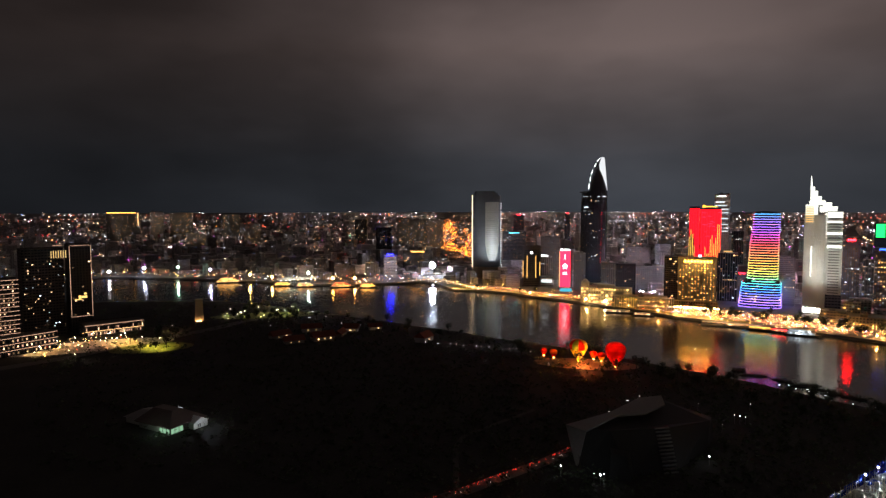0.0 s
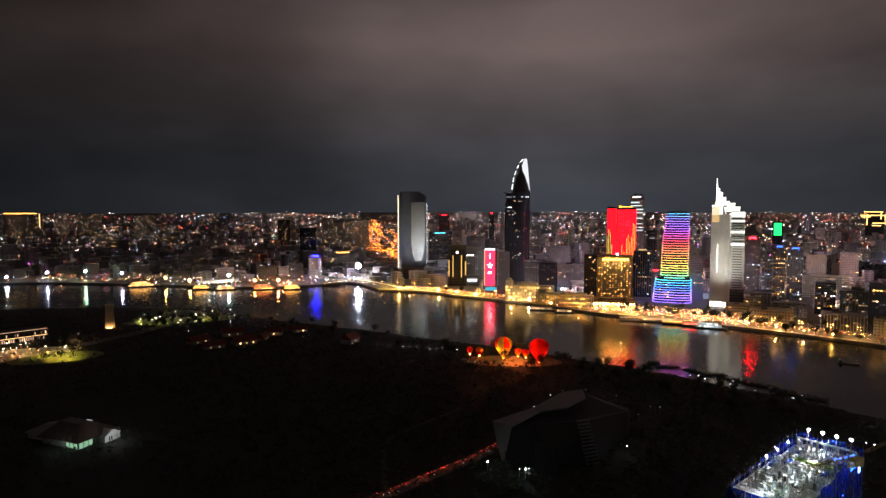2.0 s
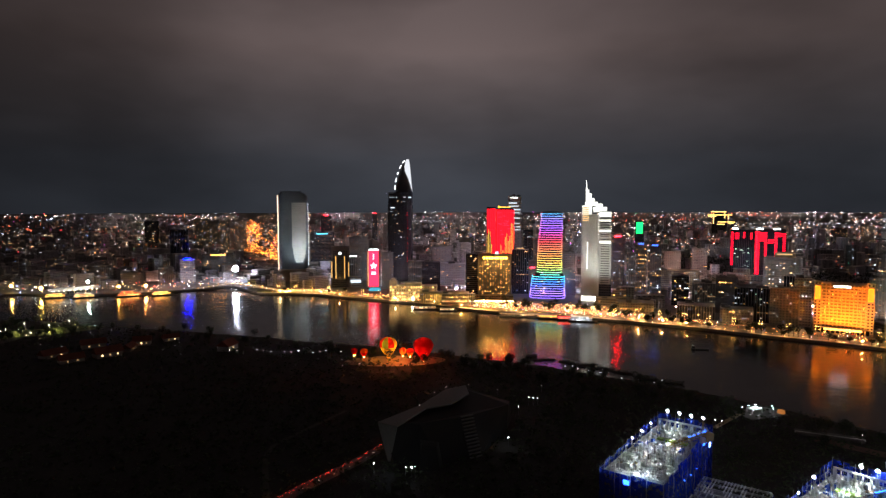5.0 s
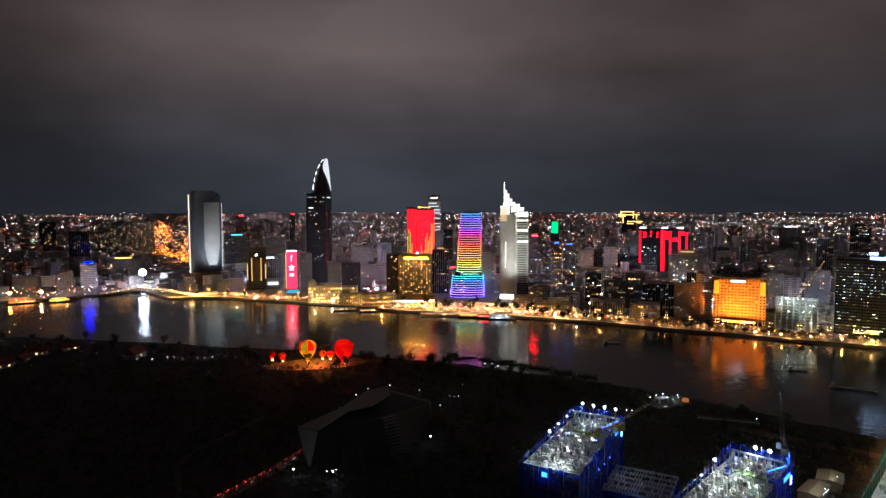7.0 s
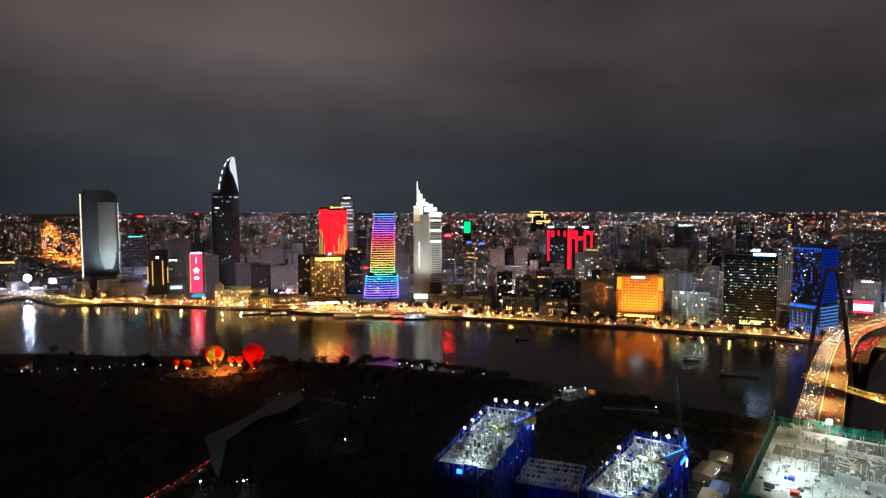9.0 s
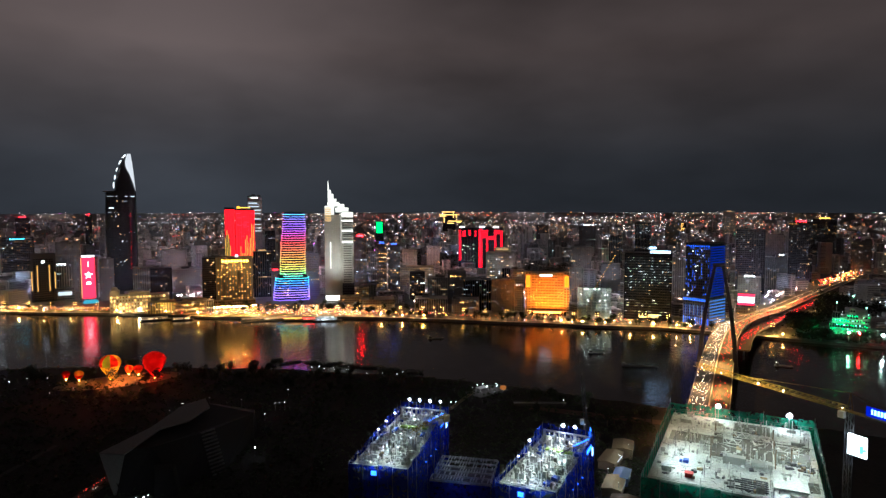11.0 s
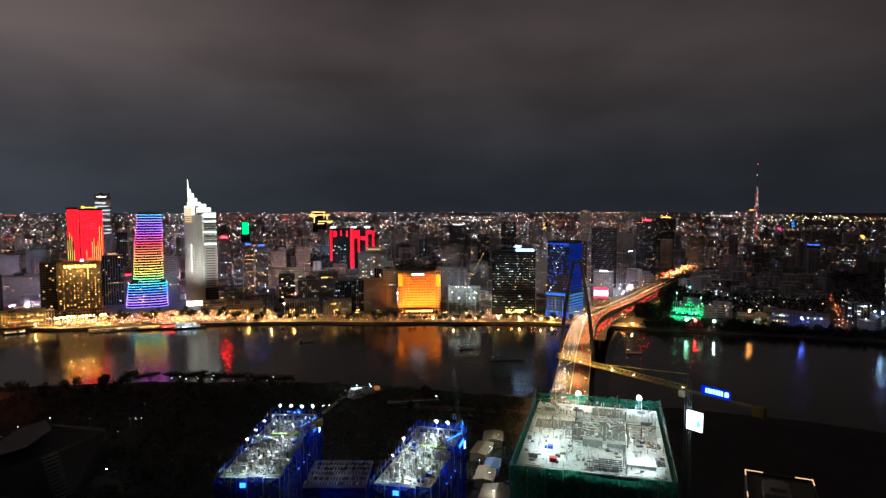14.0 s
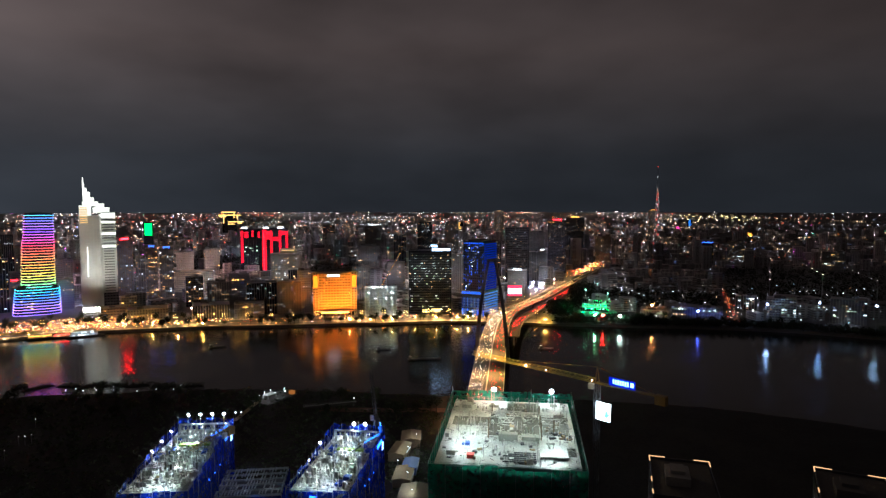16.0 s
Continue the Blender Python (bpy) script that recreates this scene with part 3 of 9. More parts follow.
def lotus_tower():
    """A bulging dark glass tower that narrows to a lit fin."""
    ob = thing("lotus_tower", 13.75, 1344, "dark curved glass skyscraper with a white lit crown", "skyscraper")
    prof = [(0, -25, 25), (40, -27, 26.5), (90, -28, 27.5), (140, -27.5, 27.5), (187, -25.5, 27)]
    me = Mesh()
    lv = []
    for k in range(48):
        z = k * 187 / 47
        l = np.interp(z, [p[0] for p in prof], [p[1] for p in prof])
        r = np.interp(z, [p[0] for p in prof], [p[2] for p in prof])
        for off, dz in ((0.0, 0.0), (0.0, 2.6), (-0.5, 2.7), (-0.5, 3.8)):
            lv.append(ellipse((l + r) / 2, 0, (r - l) / 2 + off, 20 + off, z + dz, 28, 0.8))
    me.loft(lv)
    skin = mat("smoked_glass", (0.055, 0.053, 0.058), 0.2, vary=0.2, scale=0.1, bump=0.02)
    part("tower_body", me, skin, ob)
    crown = Mesh()
    cl = [(190.5, -10.5, 26.5), (205, -8.5, 25.5), (220, -5, 24.3), (235, -1, 23), (248, 4, 21.6), (257, 9, 20.6), (262, 13, 19.5)]
    crown.loft([ellipse((l + r) / 2, 0, (r - l) / 2, max(3, (r - l) * 0.36), z, 24, 0.85) for z, l, r in cl])
    part("crown", crown, skin, ob)
    fin = Mesh()
    fpts = [(13.5, 261.5), (19.5, 261.5), (21.6, 246), (23.2, 230), (25.2, 206), (26.4, 191), (22.5, 205), (17.0, 222), (10.5, 236), (9.5, 246)]
    fin.quad([(x, -11.2, z) for x, z in fpts])
    fin.quad([(x, -10.6, z) for x, z in reversed(fpts)])
    for i in range(len(fpts)):
        (x0, z0), (x1, z1) = fpts[i], fpts[(i + 1) % len(fpts)]
        fin.quad([(x0, -10.6, z0), (x1, -10.6, z1), (x1, -11.2, z1), (x0, -11.2, z0)])
    part("lit_fin", fin, glow("crown_white", (0.93, 0.96, 1.0), 0.85), ob, "white lit crown fin")
    for x0, z0, x1, z1 in ((-11.4, 196, -10.6, 207), (-9.0, 213, -7.8, 221), (-6.0, 228, -3.6, 235), (-1.0, 242, 3.0, 249), (5.5, 254, 11, 260)):
        part("edge_light", Mesh().bar((x0, -5.5, z0), (x1, -5.5, z1), 0.55), L_SIGN, ob)
    part("helipad", Mesh().loft([ellipse(-19, -9, 9, 9, 188, 20), ellipse(-19, -9, 12, 12, 190, 20)]), STEEL, ob, "round helipad ledge")
    rng = random.Random(4)
    for z, x0, x1 in ((180, -23, -12), (180.2, -8, 12), (180, 17, 24), (158, -20, -12), (171, 2, 10), (150, -22, -16), (176, -4, 1)):
        light_piece("lit_window", ob, W_COOL, (x0 + x1) / 2, -19.6, z, x1 - x0, 1.6)
    for _ in range(46):
        x = rng.uniform(-22, 22)
        light_piece("lit_window", ob, rng.choice((W_COOL, W_WARM)), x, -20.3 * math.sqrt(max(0.1, 1 - (x / 30) ** 2)), rng.uniform(40, 172), 1.8, 1.2)
    # dim emissive strips make up a red patch on the right of the front
    for k in range(26):
        light_piece("red_lamp_panel", ob, glow_red_dim, 13.0 + 0.05 * k, -17.9, 42 + 4.2 * k, 5.5, 1.4)
    return ob


glow_red_dim = glow("patch_red_dim", (1.0, 0.03, 0.04), 0.5, False, "object")
lotus_tower()


glow_edge = glow("edge_warm_white", (1.0, 0.74, 0.48), 3.0)


def finance_tower():
    """Curved slab with a tall pale front panel lit from below."""
    ob = thing("slab_tower", 4.14, 1380, "dark curved glass slab tower with an uplit pale front", "skyscraper")
    me = Mesh()
    lv = []
    for k in range(46):
        z = k * 4.2
        a = 31 if z < 178 else 31 - 9 * ((z - 178) / 12) ** 2
        for off, dz in ((0, 0), (0, 3.2), (-0.45, 3.25), (-0.45, 4.15)):
            lv.append(ellipse(-2 - (31 - a) * 0.5, 4, a + off, 21 + off, z + dz, 32, 0.55))
    me.loft(lv)
    part("tower_body", me, mat("grey_blue_glass", (0.11, 0.12, 0.135), 0.25, vary=0.2, scale=0.1), ob)
    panel = Mesh()
    n = 16
    for k in range(30):
        z0, z1 = 36 + k * 4.45, 36 + k * 4.45 + 4.15
        for i in range(n):
            if k < 5 * abs((i - 7.5) / 8) ** 3 * 1.8:
                continue
            x0, x1 = -5 + i * 30 / n, -5 + (i + 0.93) * 30 / n
            b = lambda x: -17.2 - 6.0 * math.cos((x - 10) / 21 * 1.2)
            panel.quad([(x0, b(x0), z0), (x1, b(x1), z0), (x1, b(x1), z1), (x0, b(x0), z1)])
    part("front_panel", panel, PALE, ob, "pale front panels lit from below")
    part("podium", Mesh().loft([ellipse(0, 0, 34, 25, 0, 32, 0.6), ellipse(0, 0, 34, 25, 26, 32, 0.6)]), BROWN, ob)
    part("edge_rail", Mesh().box(-34.6, -32.4, -5.9, -5.6, 22, 186), STEEL, ob)
    for k in range(58):
        light_piece("edge_light", ob, glow_edge, -34.0, -6, 24 + k * 2.8, 1.8, 1.7)
    for k in range(36):
        light_piece("edge_light", ob, L_SIGN, 29.6, -8, 8 + k * 4.5, 0.7, 1.6)
    rng = random.Random(8)
    for _ in range(24):
        light_piece("lit_window", ob, rng.choice((W_WARM, W_COOL)), rng.uniform(-30, 25), -22.2, rng.uniform(4, 24), 3, 1.6)
    # floodlights at the foot of the panel
    for x in (2, 10, 18):
        lamp = bpy.data.lights.new("facade_floodlight", "SPOT")
        lamp.energy, lamp.spot_size, lamp.spot_blend, lamp.color, lamp.shadow_soft_size = 230000, radians(72), 1.0, (0.80, 0.93, 1.0), 0.6
        fl = new("facade_floodlight", lamp)
        fl.matrix_world = ob.matrix_basis @ look((x, -66, 10), (x * 0.8 + 3, -22, 90))
        tagged(fl, "white floodlight at the tower's foot", "floodlight")
    return ob


finance_tower()


def stepped_tower():
    """White floodlit tower: a curved prow, a banded wing and a stepped crown with a mast."""
    ob = thing("stepped_tower", 31.3, 1062, "white floodlit stepped office tower with a mast", "skyscraper")
    glow_body = mat("pale_cladding", (0.62, 0.64, 0.62), 0.45, vary=0.12, scale=0.15)
    prow = Mesh()
    lv = []
    for k in range(34):
        z = 10 + k * 4.0
        for off, dz in ((0, 0), (0, 3.0), (-0.35, 3.05), (-0.35, 3.95)):
            lv.append([(-16.5 + off * -1, 16, z + dz), (-16.5 - off, -6 - off, z + dz)] + [(-16.5 + 29 * t, -6 - off - 12 * math.sin(t * math.pi * 0.62), z + dz) for t in (0.15, 0.3, 0.45, 0.6, 0.75, 0.9)]
                      + [(12.5, -14 - off, z + dz), (12.5, 16, z + dz)])
    prow.loft([list(r) for r in lv])
    part("prow", prow, glow_body, ob)
    wing = facade_mesh(18.8, 26, 30, 150, 4.0, 18.8, 0.6, 0.3)
    for i, v in enumerate(wing.v):
        wing.v[i] = (v[0] + 21.8, v[1] + 3, v[2])
    part("wing", wing, [glow_body, PANEGREY], ob, "banded glass wing")
    rng = random.Random(3)
    w_white = glow("cornice_light", (1.0, 1.0, 0.90), 2.0)
    # the floodlit look of crown steps and mast is put in as emission
    w_crown = glow("crown_floodlit_glow", (0.98, 1.0, 0.88), 1.1)
    w_white2 = glow("cornice_light_soft", (0.95, 1.0, 0.92), 0.24, False, "object")
    for k in range(14):
        light_piece("floor_light", ob, w_white2, 21.8, -10.3, 96 + k * 4.0, 18, 0.9)
    for z, hh in ((119, 3.2), (100, 3.2), (146, 7.5), (136, 2.4)):
        light_piece("floor_light", ob, w_white, 21.8, -10.45, z, 18.4, hh)
    steps = [(-15.5, 0, 146, 160), (-11, 9, 160, 166), (-10, 4, 166, 172), (2, 24, 150, 158), (6, 17, 158, 163)]
    for x0, x1, z0, z1 in steps:
        part("crown_step", facade_mesh(x1 - x0, 18, 0, z1 - z0, 7, 3.0, 0.3, 0.5), [w_crown, w_crown], ob).location = ((x0 + x1) / 2, 0, z0)
        light_piece("cornice", ob, w_white, (x0 + x1) / 2, -9.3, z1 - 1.2, x1 - x0, 2.2)
    part("crown_step", Mesh().box(-10, -1, -6, 6, 172, 181).box(-10, -5, -5, 5, 181, 187), [w_white], ob, "lit top step")
    mast = Mesh().loft([ellipse(-9, 0, 1.3, 1.3, 186, 8), ellipse(-9.6, 0, 0.35, 0.35, 203, 8)])
    part("mast", mast, [w_white], ob, "white lit mast")
    for k in range(8):
        light_piece("gold_band", ob, glow_gold_band, -10, -17.6 + 0.2 * (k % 2), 136 + k * 3.1, 10, 1.8)
    light_piece("light_blade", ob, w_white, -6.5, -16.3, 78, 1.2, 44)
    light_piece("light_blade", ob, w_white, 10.6, -15.6, 130, 1.8, 36)
    for k in range(7):
        part("column", Mesh().box(-16 + k * 4.6, -15.0 + k * 4.6, -16, -14.8, 0, 11), [WHITE_PAINT], ob)
    light_piece("lobby_light", ob, glow("lobby_white", (1.0, 0.95, 0.78), 9), -2, -13.2, 6, 28, 7)
    part("lobby_core", Mesh().box(-16, 12.2, -12.8, 15, 0, 10), CONCRETE, ob)
    part("podium", facade_mesh(20, 24, 0, 30, 4.2, 4, 0.4, 0.6), [DARK, GLASS], ob).location = (22.6, 4, 0)
    for x, y, tx in ((-26, -66, -12), (-8, -72, -5), (8, -66, 4), (24, -60, 21)):
        lamp = bpy.data.lights.new("facade_floodlight", "SPOT")
        lamp.energy, lamp.spot_size, lamp.spot_blend, lamp.color, lamp.shadow_soft_size = 130000, radians(74), 1.0, (1.0, 0.98, 0.84), 0.8
        fl = new("facade_floodlight", lamp)
        fl.matrix_world = ob.matrix_basis @ look((x, y, 6), (tx, -14, 120))
        tagged(fl, "white floodlight at the tower's foot", "floodlight")
    return ob


glow_gold_band = glow("gold_band", (1.0, 0.66, 0.26), 0.9)
stepped_tower()


def rainbow_tower():
    """A tower with a flared foot, wrapped in colour-changing light strips at every floor."""
    ob = thing("rainbow_tower", 27.65, 1100, "tower with flared base and rainbow light strips", "skyscraper")

    def plan(z):
        l = float(np.interp(z, (0, 20, 37, 41, 100, 122, 150), (-35.5, -33.6, -31.2, -23.6, -21.4, -18.0, -17.2)))
        r = float(np.interp(z, (0, 37, 41, 100, 150), (25.5, 24.6, 19.4, 19.8, 20.4)))
        return (l + r) / 2, (r - l) / 2, 16 + 9 * max(0.0, (112 - z) / 112)
    me = Mesh()
    lv = []
    for k in range(39):
        z = k * 3.85
        cx, a, b = plan(z)
        for off, dz in ((0, 0), (0, 1.0), (-0.7, 1.1), (-0.7, 3.75)):
            lv.append(ellipse(cx, 0, a + off, b + off, z + dz, 32, 0.5))
    me.loft(lv)
    part("tower_body", me, GLASS, ob)
    stops = [(0, (0.30, 0.16, 1.0)), (10, (0.40, 0.20, 0.95)), (22, (0.10, 0.20, 1.0)), (32, (0.05, 0.40, 1.0)), (38, (0.10, 0.75, 0.75)), (46, (0.25, 0.85, 0.25)), (56, (0.85, 0.72, 0.12)),
             (70, (1.0, 0.52, 0.12)), (86, (1.0, 0.26, 0.12)), (100, (1.0, 0.08, 0.10)), (112, (0.75, 0.10, 0.55)), (122, (0.40, 0.14, 1.0)), (136, (0.36, 0.20, 1.0)), (143, (0.16, 0.40, 1.0)), (150, (0.10, 0.70, 0.95))]
    for k in range(37):
        z = k * 4.05 + 0.5
        cx, a, b = plan(z)
        col = tuple(float(np.interp(z, [s_[0] for s_ in stops], [s_[1][c] for s_ in stops])) for c in range(3))
        ring = Mesh()
        outer0, outer1 = ellipse(cx, 0, a + 0.35, b + 0.35, z, 32, 0.5), ellipse(cx, 0, a + 0.35, b + 0.35, z + 0.5, 32, 0.5)
        ring.loft([outer0, outer1])
        part("light_strip", ring, glow("strip_%d" % k, col, 5.0), ob)
    rng = random.Random(5)
    for _ in range(46):
        z = rng.choice(range(2, 16)) * 3.85 + 2.4
        cx, a, b = plan(z)
        light_piece("lit_window", ob, rng.choice((W_WARM, W_COOL, W_WARM)), cx + rng.uniform(-0.75, 0.75) * a, -b * 0.985, z, 2.4, 1.2)
    part("roof_plant", Mesh().box(-8, 8, -6, 6, 148, 151), DARK, ob)
    return ob


rainbow_tower()


def red_tower():
    """Twin slabs covered in red light lines with golden bars rising from below."""
    ob = thing("red_light_tower", 23.05, 1250, "twin slab tower covered in red light lines with gold bars", "skyscraper")
    red = glow("facade_red", (1.0, 0.003, 0.006), 6.5)
    red2 = glow("facade_red_soft", (1.0, 0.02, 0.04), 0.55)
    gold = glow("facade_gold", (1.0, 0.58, 0.10), 1.5)
    slabs = ((-27.5, -9.8, 0, 158), (-8.6, 27, 0, 156))
    for x0, x1, y0, top in slabs:
        s_ = part("slab", facade_mesh(x1 - x0, 30, 0, top, 3.8, 2.4, 0.3, 0.5), [DARK, GLASS], ob)
        s_.location = ((x0 + x1) / 2, 15 + y0, 0)
        n = round((x1 - x0) / 1.5)
        for i in range(n):
            x = x0 + (i + 0.5) * (x1 - x0) / n
            if x < -10:
                t = 78 + 40 * (1 - abs(i - 2.5) / 6) * (1 if i < 6 else 0.4)
                t = t if i < 7 else 60
            else:
                t = 64 + (max(0, 4 + 2.1 * x + 14 * math.sin(i * 2.3)) if x > 0 and i % 2 == 0 else 0)
            light_piece("red_light_line", ob, red if (i % 3) else red2, x, y0 - 0.15, (t + top - 3) / 2, 1.35, top - 3 - t)
            if t > 62 and i % 2 == 0:
                light_piece("gold_light_line", ob, gold, x, y0 - 0.2, (60 + t) / 2, 0.8, t - 60)
    rng = random.Random(11)
    for _ in range(16):
        light_piece("lit_window", ob, L_PINK, rng.uniform(-4, 25), -0.35, rng.uniform(100, 148), rng.uniform(3, 8), 0.7)
    light_piece("roof_sign", ob, glow("sign_gold", (1.0, 0.5, 0.05), 3), 9, -0.6, 158.5, 22, 1.5)
    part("roof_sign_disc", Mesh().loft([ellipse(-2.5, -0.5, 2.4, 0.3, 157, 12), ellipse(-2.5, -0.5, 2.4, 0.3, 161, 12)]), glow("sign_gold_disc", (1.0, 0.45, 0.03), 3), ob)
    return ob


red_tower()


def screen_tower():
    """A narrow tower whose whole river front is a red light screen with a white star."""
    ob = thing("screen_tower", 11.25, 1185, "narrow tower with a tall red light screen and white star", "office building")
    part("wall", facade_mesh(27, 26, 0, 74, 3.6, 3.4), [PALE, GLASS], ob).location = (0, 14, 0)
    scr = Mesh().box(-9.2, 9.2, -1.2, 0.4, 7, 75)
    part("screen", scr, L_PINK, ob, "red light screen")
    star = Mesh()
    pts = [(6.4 * (1 if i % 2 == 0 else 0.42) * math.sin(i * math.pi / 5), 46 + 6.4 * (1 if i % 2 == 0 else 0.42) * math.cos(i * math.pi / 5)) for i in range(10)]
    star.quad([(x, -1.5, z) for x, z in reversed(pts)])
    for i in range(10):
        (x0, z0), (x1, z1) = pts[i], pts[(i + 1) % 10]
        star.quad([(x0, -1.5, z0), (x0, -1.2, z0), (x1, -1.2, z1), (x1, -1.5, z1)])
    part("star", star, L_SIGN, ob, "white star")
    for z, w, h in ((64, 1.0, 10), (34, 7, 1.2), (31, 8, 1.2)):
        light_piece("light_bar", ob, L_SIGN, 0, -1.4, z, w, h)
    light_piece("frame_light", ob, L_WARM, -10.4, -0.6, 41, 0.8, 66)
    light_piece("roof_sign", ob, L_SIGN, 0, -0.8, 77.5, 18, 2.6)
    part("canopy", Mesh().loft([ellipse(2, -9, 12, 9, 0, 20), ellipse(2, -9, 10, 8, 4.5, 20)]), glow("canopy_cyan", (0.10, 0.60, 0.8), 0.7), ob, "glowing blue round canopy")
    return ob


screen_tower()


def gilded_tower():
    ob = thing("gilded_tower", 8.2, 1232, "dark office tower with gold uplit pilasters", "office building")
    part("wall", facade_mesh(36, 30, 0, 80, 3.6, 3.6), [DARK, GLASS], ob).location = (0, 15, 0)
    part("arch_frame", Mesh().box(-18, -14, -1.5, 0, 0, 82).box(14, 18, -1.5, 0, 0, 82).box(-14, 14, -1.5, 0, 74, 82), DARK, ob)
    for x, z0, z1 in ((-16.5, 20, 52), (-8.5, 18, 62), (8.5, 18, 62), (16.5, 22, 50)):
        # the gold uplight on each pilaster is given as its own emission
        m = glow("pilaster_uplight_glow", (1.0, 0.55, 0.16), 0.9)
        light_piece("pilaster", ob, m, x, -1.7, (z0 + z1) / 2, 1.6, z1 - z0)
    light_piece("clock_light", ob, L_SIGN, 0, -1.6, 68, 4, 4)
    light_piece("lobby_light", ob, W_COOL, 30, -2, 12, 20, 6)
    part("annex", facade_mesh(26, 24, 0, 20, 4, 4), [CONCRETE, GLASS], ob).location = (31, 12, 0)
    return ob


gilded_tower()


def arcade_palace():
    """Long cream hotel with arcades, cornices and lit windows."""
    ob = thing("arcade_palace", 14.9, 1036, "cream colonial hotel lit gold with arched windows", "hotel", turn=-6)
    floors = 5
    w, d, h = 80, 22, 26
    me = Mesh().box(-w / 2, w / 2, 0, d, 0, h)
    for k in range(floors + 1):
        me.box(-w / 2 - 0.6, w / 2 + 0.6, -0.6, 0, k * h / floors - 0.4, k * h / floors + 0.4)
    for i in range(21):
        x = -w / 2 + i * w / 20
        me.box(x - 0.5, x + 0.5, -0.9, 0, 0, h)
    me.box(-14, 14, 0, 8, h, h + 5).box(-w / 2, -w / 2 + 12, 0, 12, h, h + 8)
    part("wall", me, CREAM, ob)
    gold = glow("arcade_glow", (1.0, 0.60, 0.20), 2.2, True, "object")
    for k in range(floors):
        for i in range(20):
            light_piece("arched_window", ob, gold, -w / 2 + (i + 0.5) * w / 20, -0.15, (k + 0.5) * h / floors, 1.9, 2.7)
    light_piece("doorway_light", ob, L_STREETW, 0, -1.0, 4, 3, 5)
    part("dome", Mesh().ball((-w / 2 + 6, 6, h + 8), 5, 0, 12, 6), CREAM, ob)
    for x in (-28, 0, 28):
        lamp = bpy.data.lights.new("facade_floodlight", "POINT")
        lamp.energy, lamp.color, lamp.shadow_soft_size = 20000, (1.0, 0.62, 0.22), 0.5
        fl = new("facade_floodlight", lamp)
        fl.matrix_world = ob.matrix_basis @ pose(x, -13, 5)
        tagged(fl, "gold floodlight before the hotel", "floodlight")
    return ob


arcade_palace()


TERRACE = glow("terrace_lamp_glow", (1.0, 0.50, 0.12), 95)


def riverside_hotel():
    """Hotel whose crown is washed in gold light, with rows of lit rooms."""
    ob = thing("riverside_hotel", 22.5, 1030, "brown hotel tower with a gold uplit crown", "hotel")
    part("wall", facade_mesh(56, 26, 0, 80, 3.5, 4.4, 0.2, 2.6, False), [BROWN, PANEGREY], ob).location = (0, 13, 0)
    part("wing", facade_mesh(24, 24, 0, 79, 3.5, 3.5), [DARK, GLASS], ob).location = (-36, 16, 0)
    gold = glow("crown_gold", (1.0, 0.40, 0.03), 22)
    for i in range(9):
        light_piece("crown_light", ob, gold, -17 + i * 4.6, -0.4, 73.5, 3.0, 3.2)
    rng = random.Random(2)
    for i in range(12):
        for k in range(17):
            if rng.random() < 0.6:
                light_piece("lit_window", ob, W_GOLD, -24 + i * 4.4, -0.25, 14 + k * 3.5, 1.4, 1.2)
    for i in range(3):
        for k in range(17):
            if rng.random() < 0.3:
                light_piece("lit_window", ob, W_WARM, 29 - 0.9, 4 + i * 7, 14 + k * 3.5, 1.9, 1.6, 90)
    for i in range(20):
        if rng.random() < 0.7:
            light_piece("lit_window", ob, W_WARM, rng.uniform(-47, -25), 3.6, rng.uniform(10, 76), 2.2, 1.4)
    light_piece("roof_sign", ob, glow("sign_cool", (0.5, 0.7, 1.0), 3), 4, -0.5, 82, 4.5, 3.6)
    part("podium", facade_mesh(74, 16, 0, 12, 4, 3.6), [BROWN, GLASS], ob).location = (-6, -8, 0)
    for x in (-14, 0, 14):
        lamp = bpy.data.lights.new("facade_floodlight", "POINT")
        lamp.energy, lamp.color, lamp.shadow_soft_size = 8000, (1.0, 0.54, 0.14), 0.4
        fl = new("facade_floodlight", lamp)
        fl.matrix_world = ob.matrix_basis @ pose(x, -6, 67)
        tagged(fl, "gold floodlight under the hotel's crown", "floodlight")
    for i in range(15):
        light_piece("terrace_lamp", ob, TERRACE, -36 + i * 4.8, -16.3, 3.2, 2.0, 2.2)
    return ob


riverside_hotel()


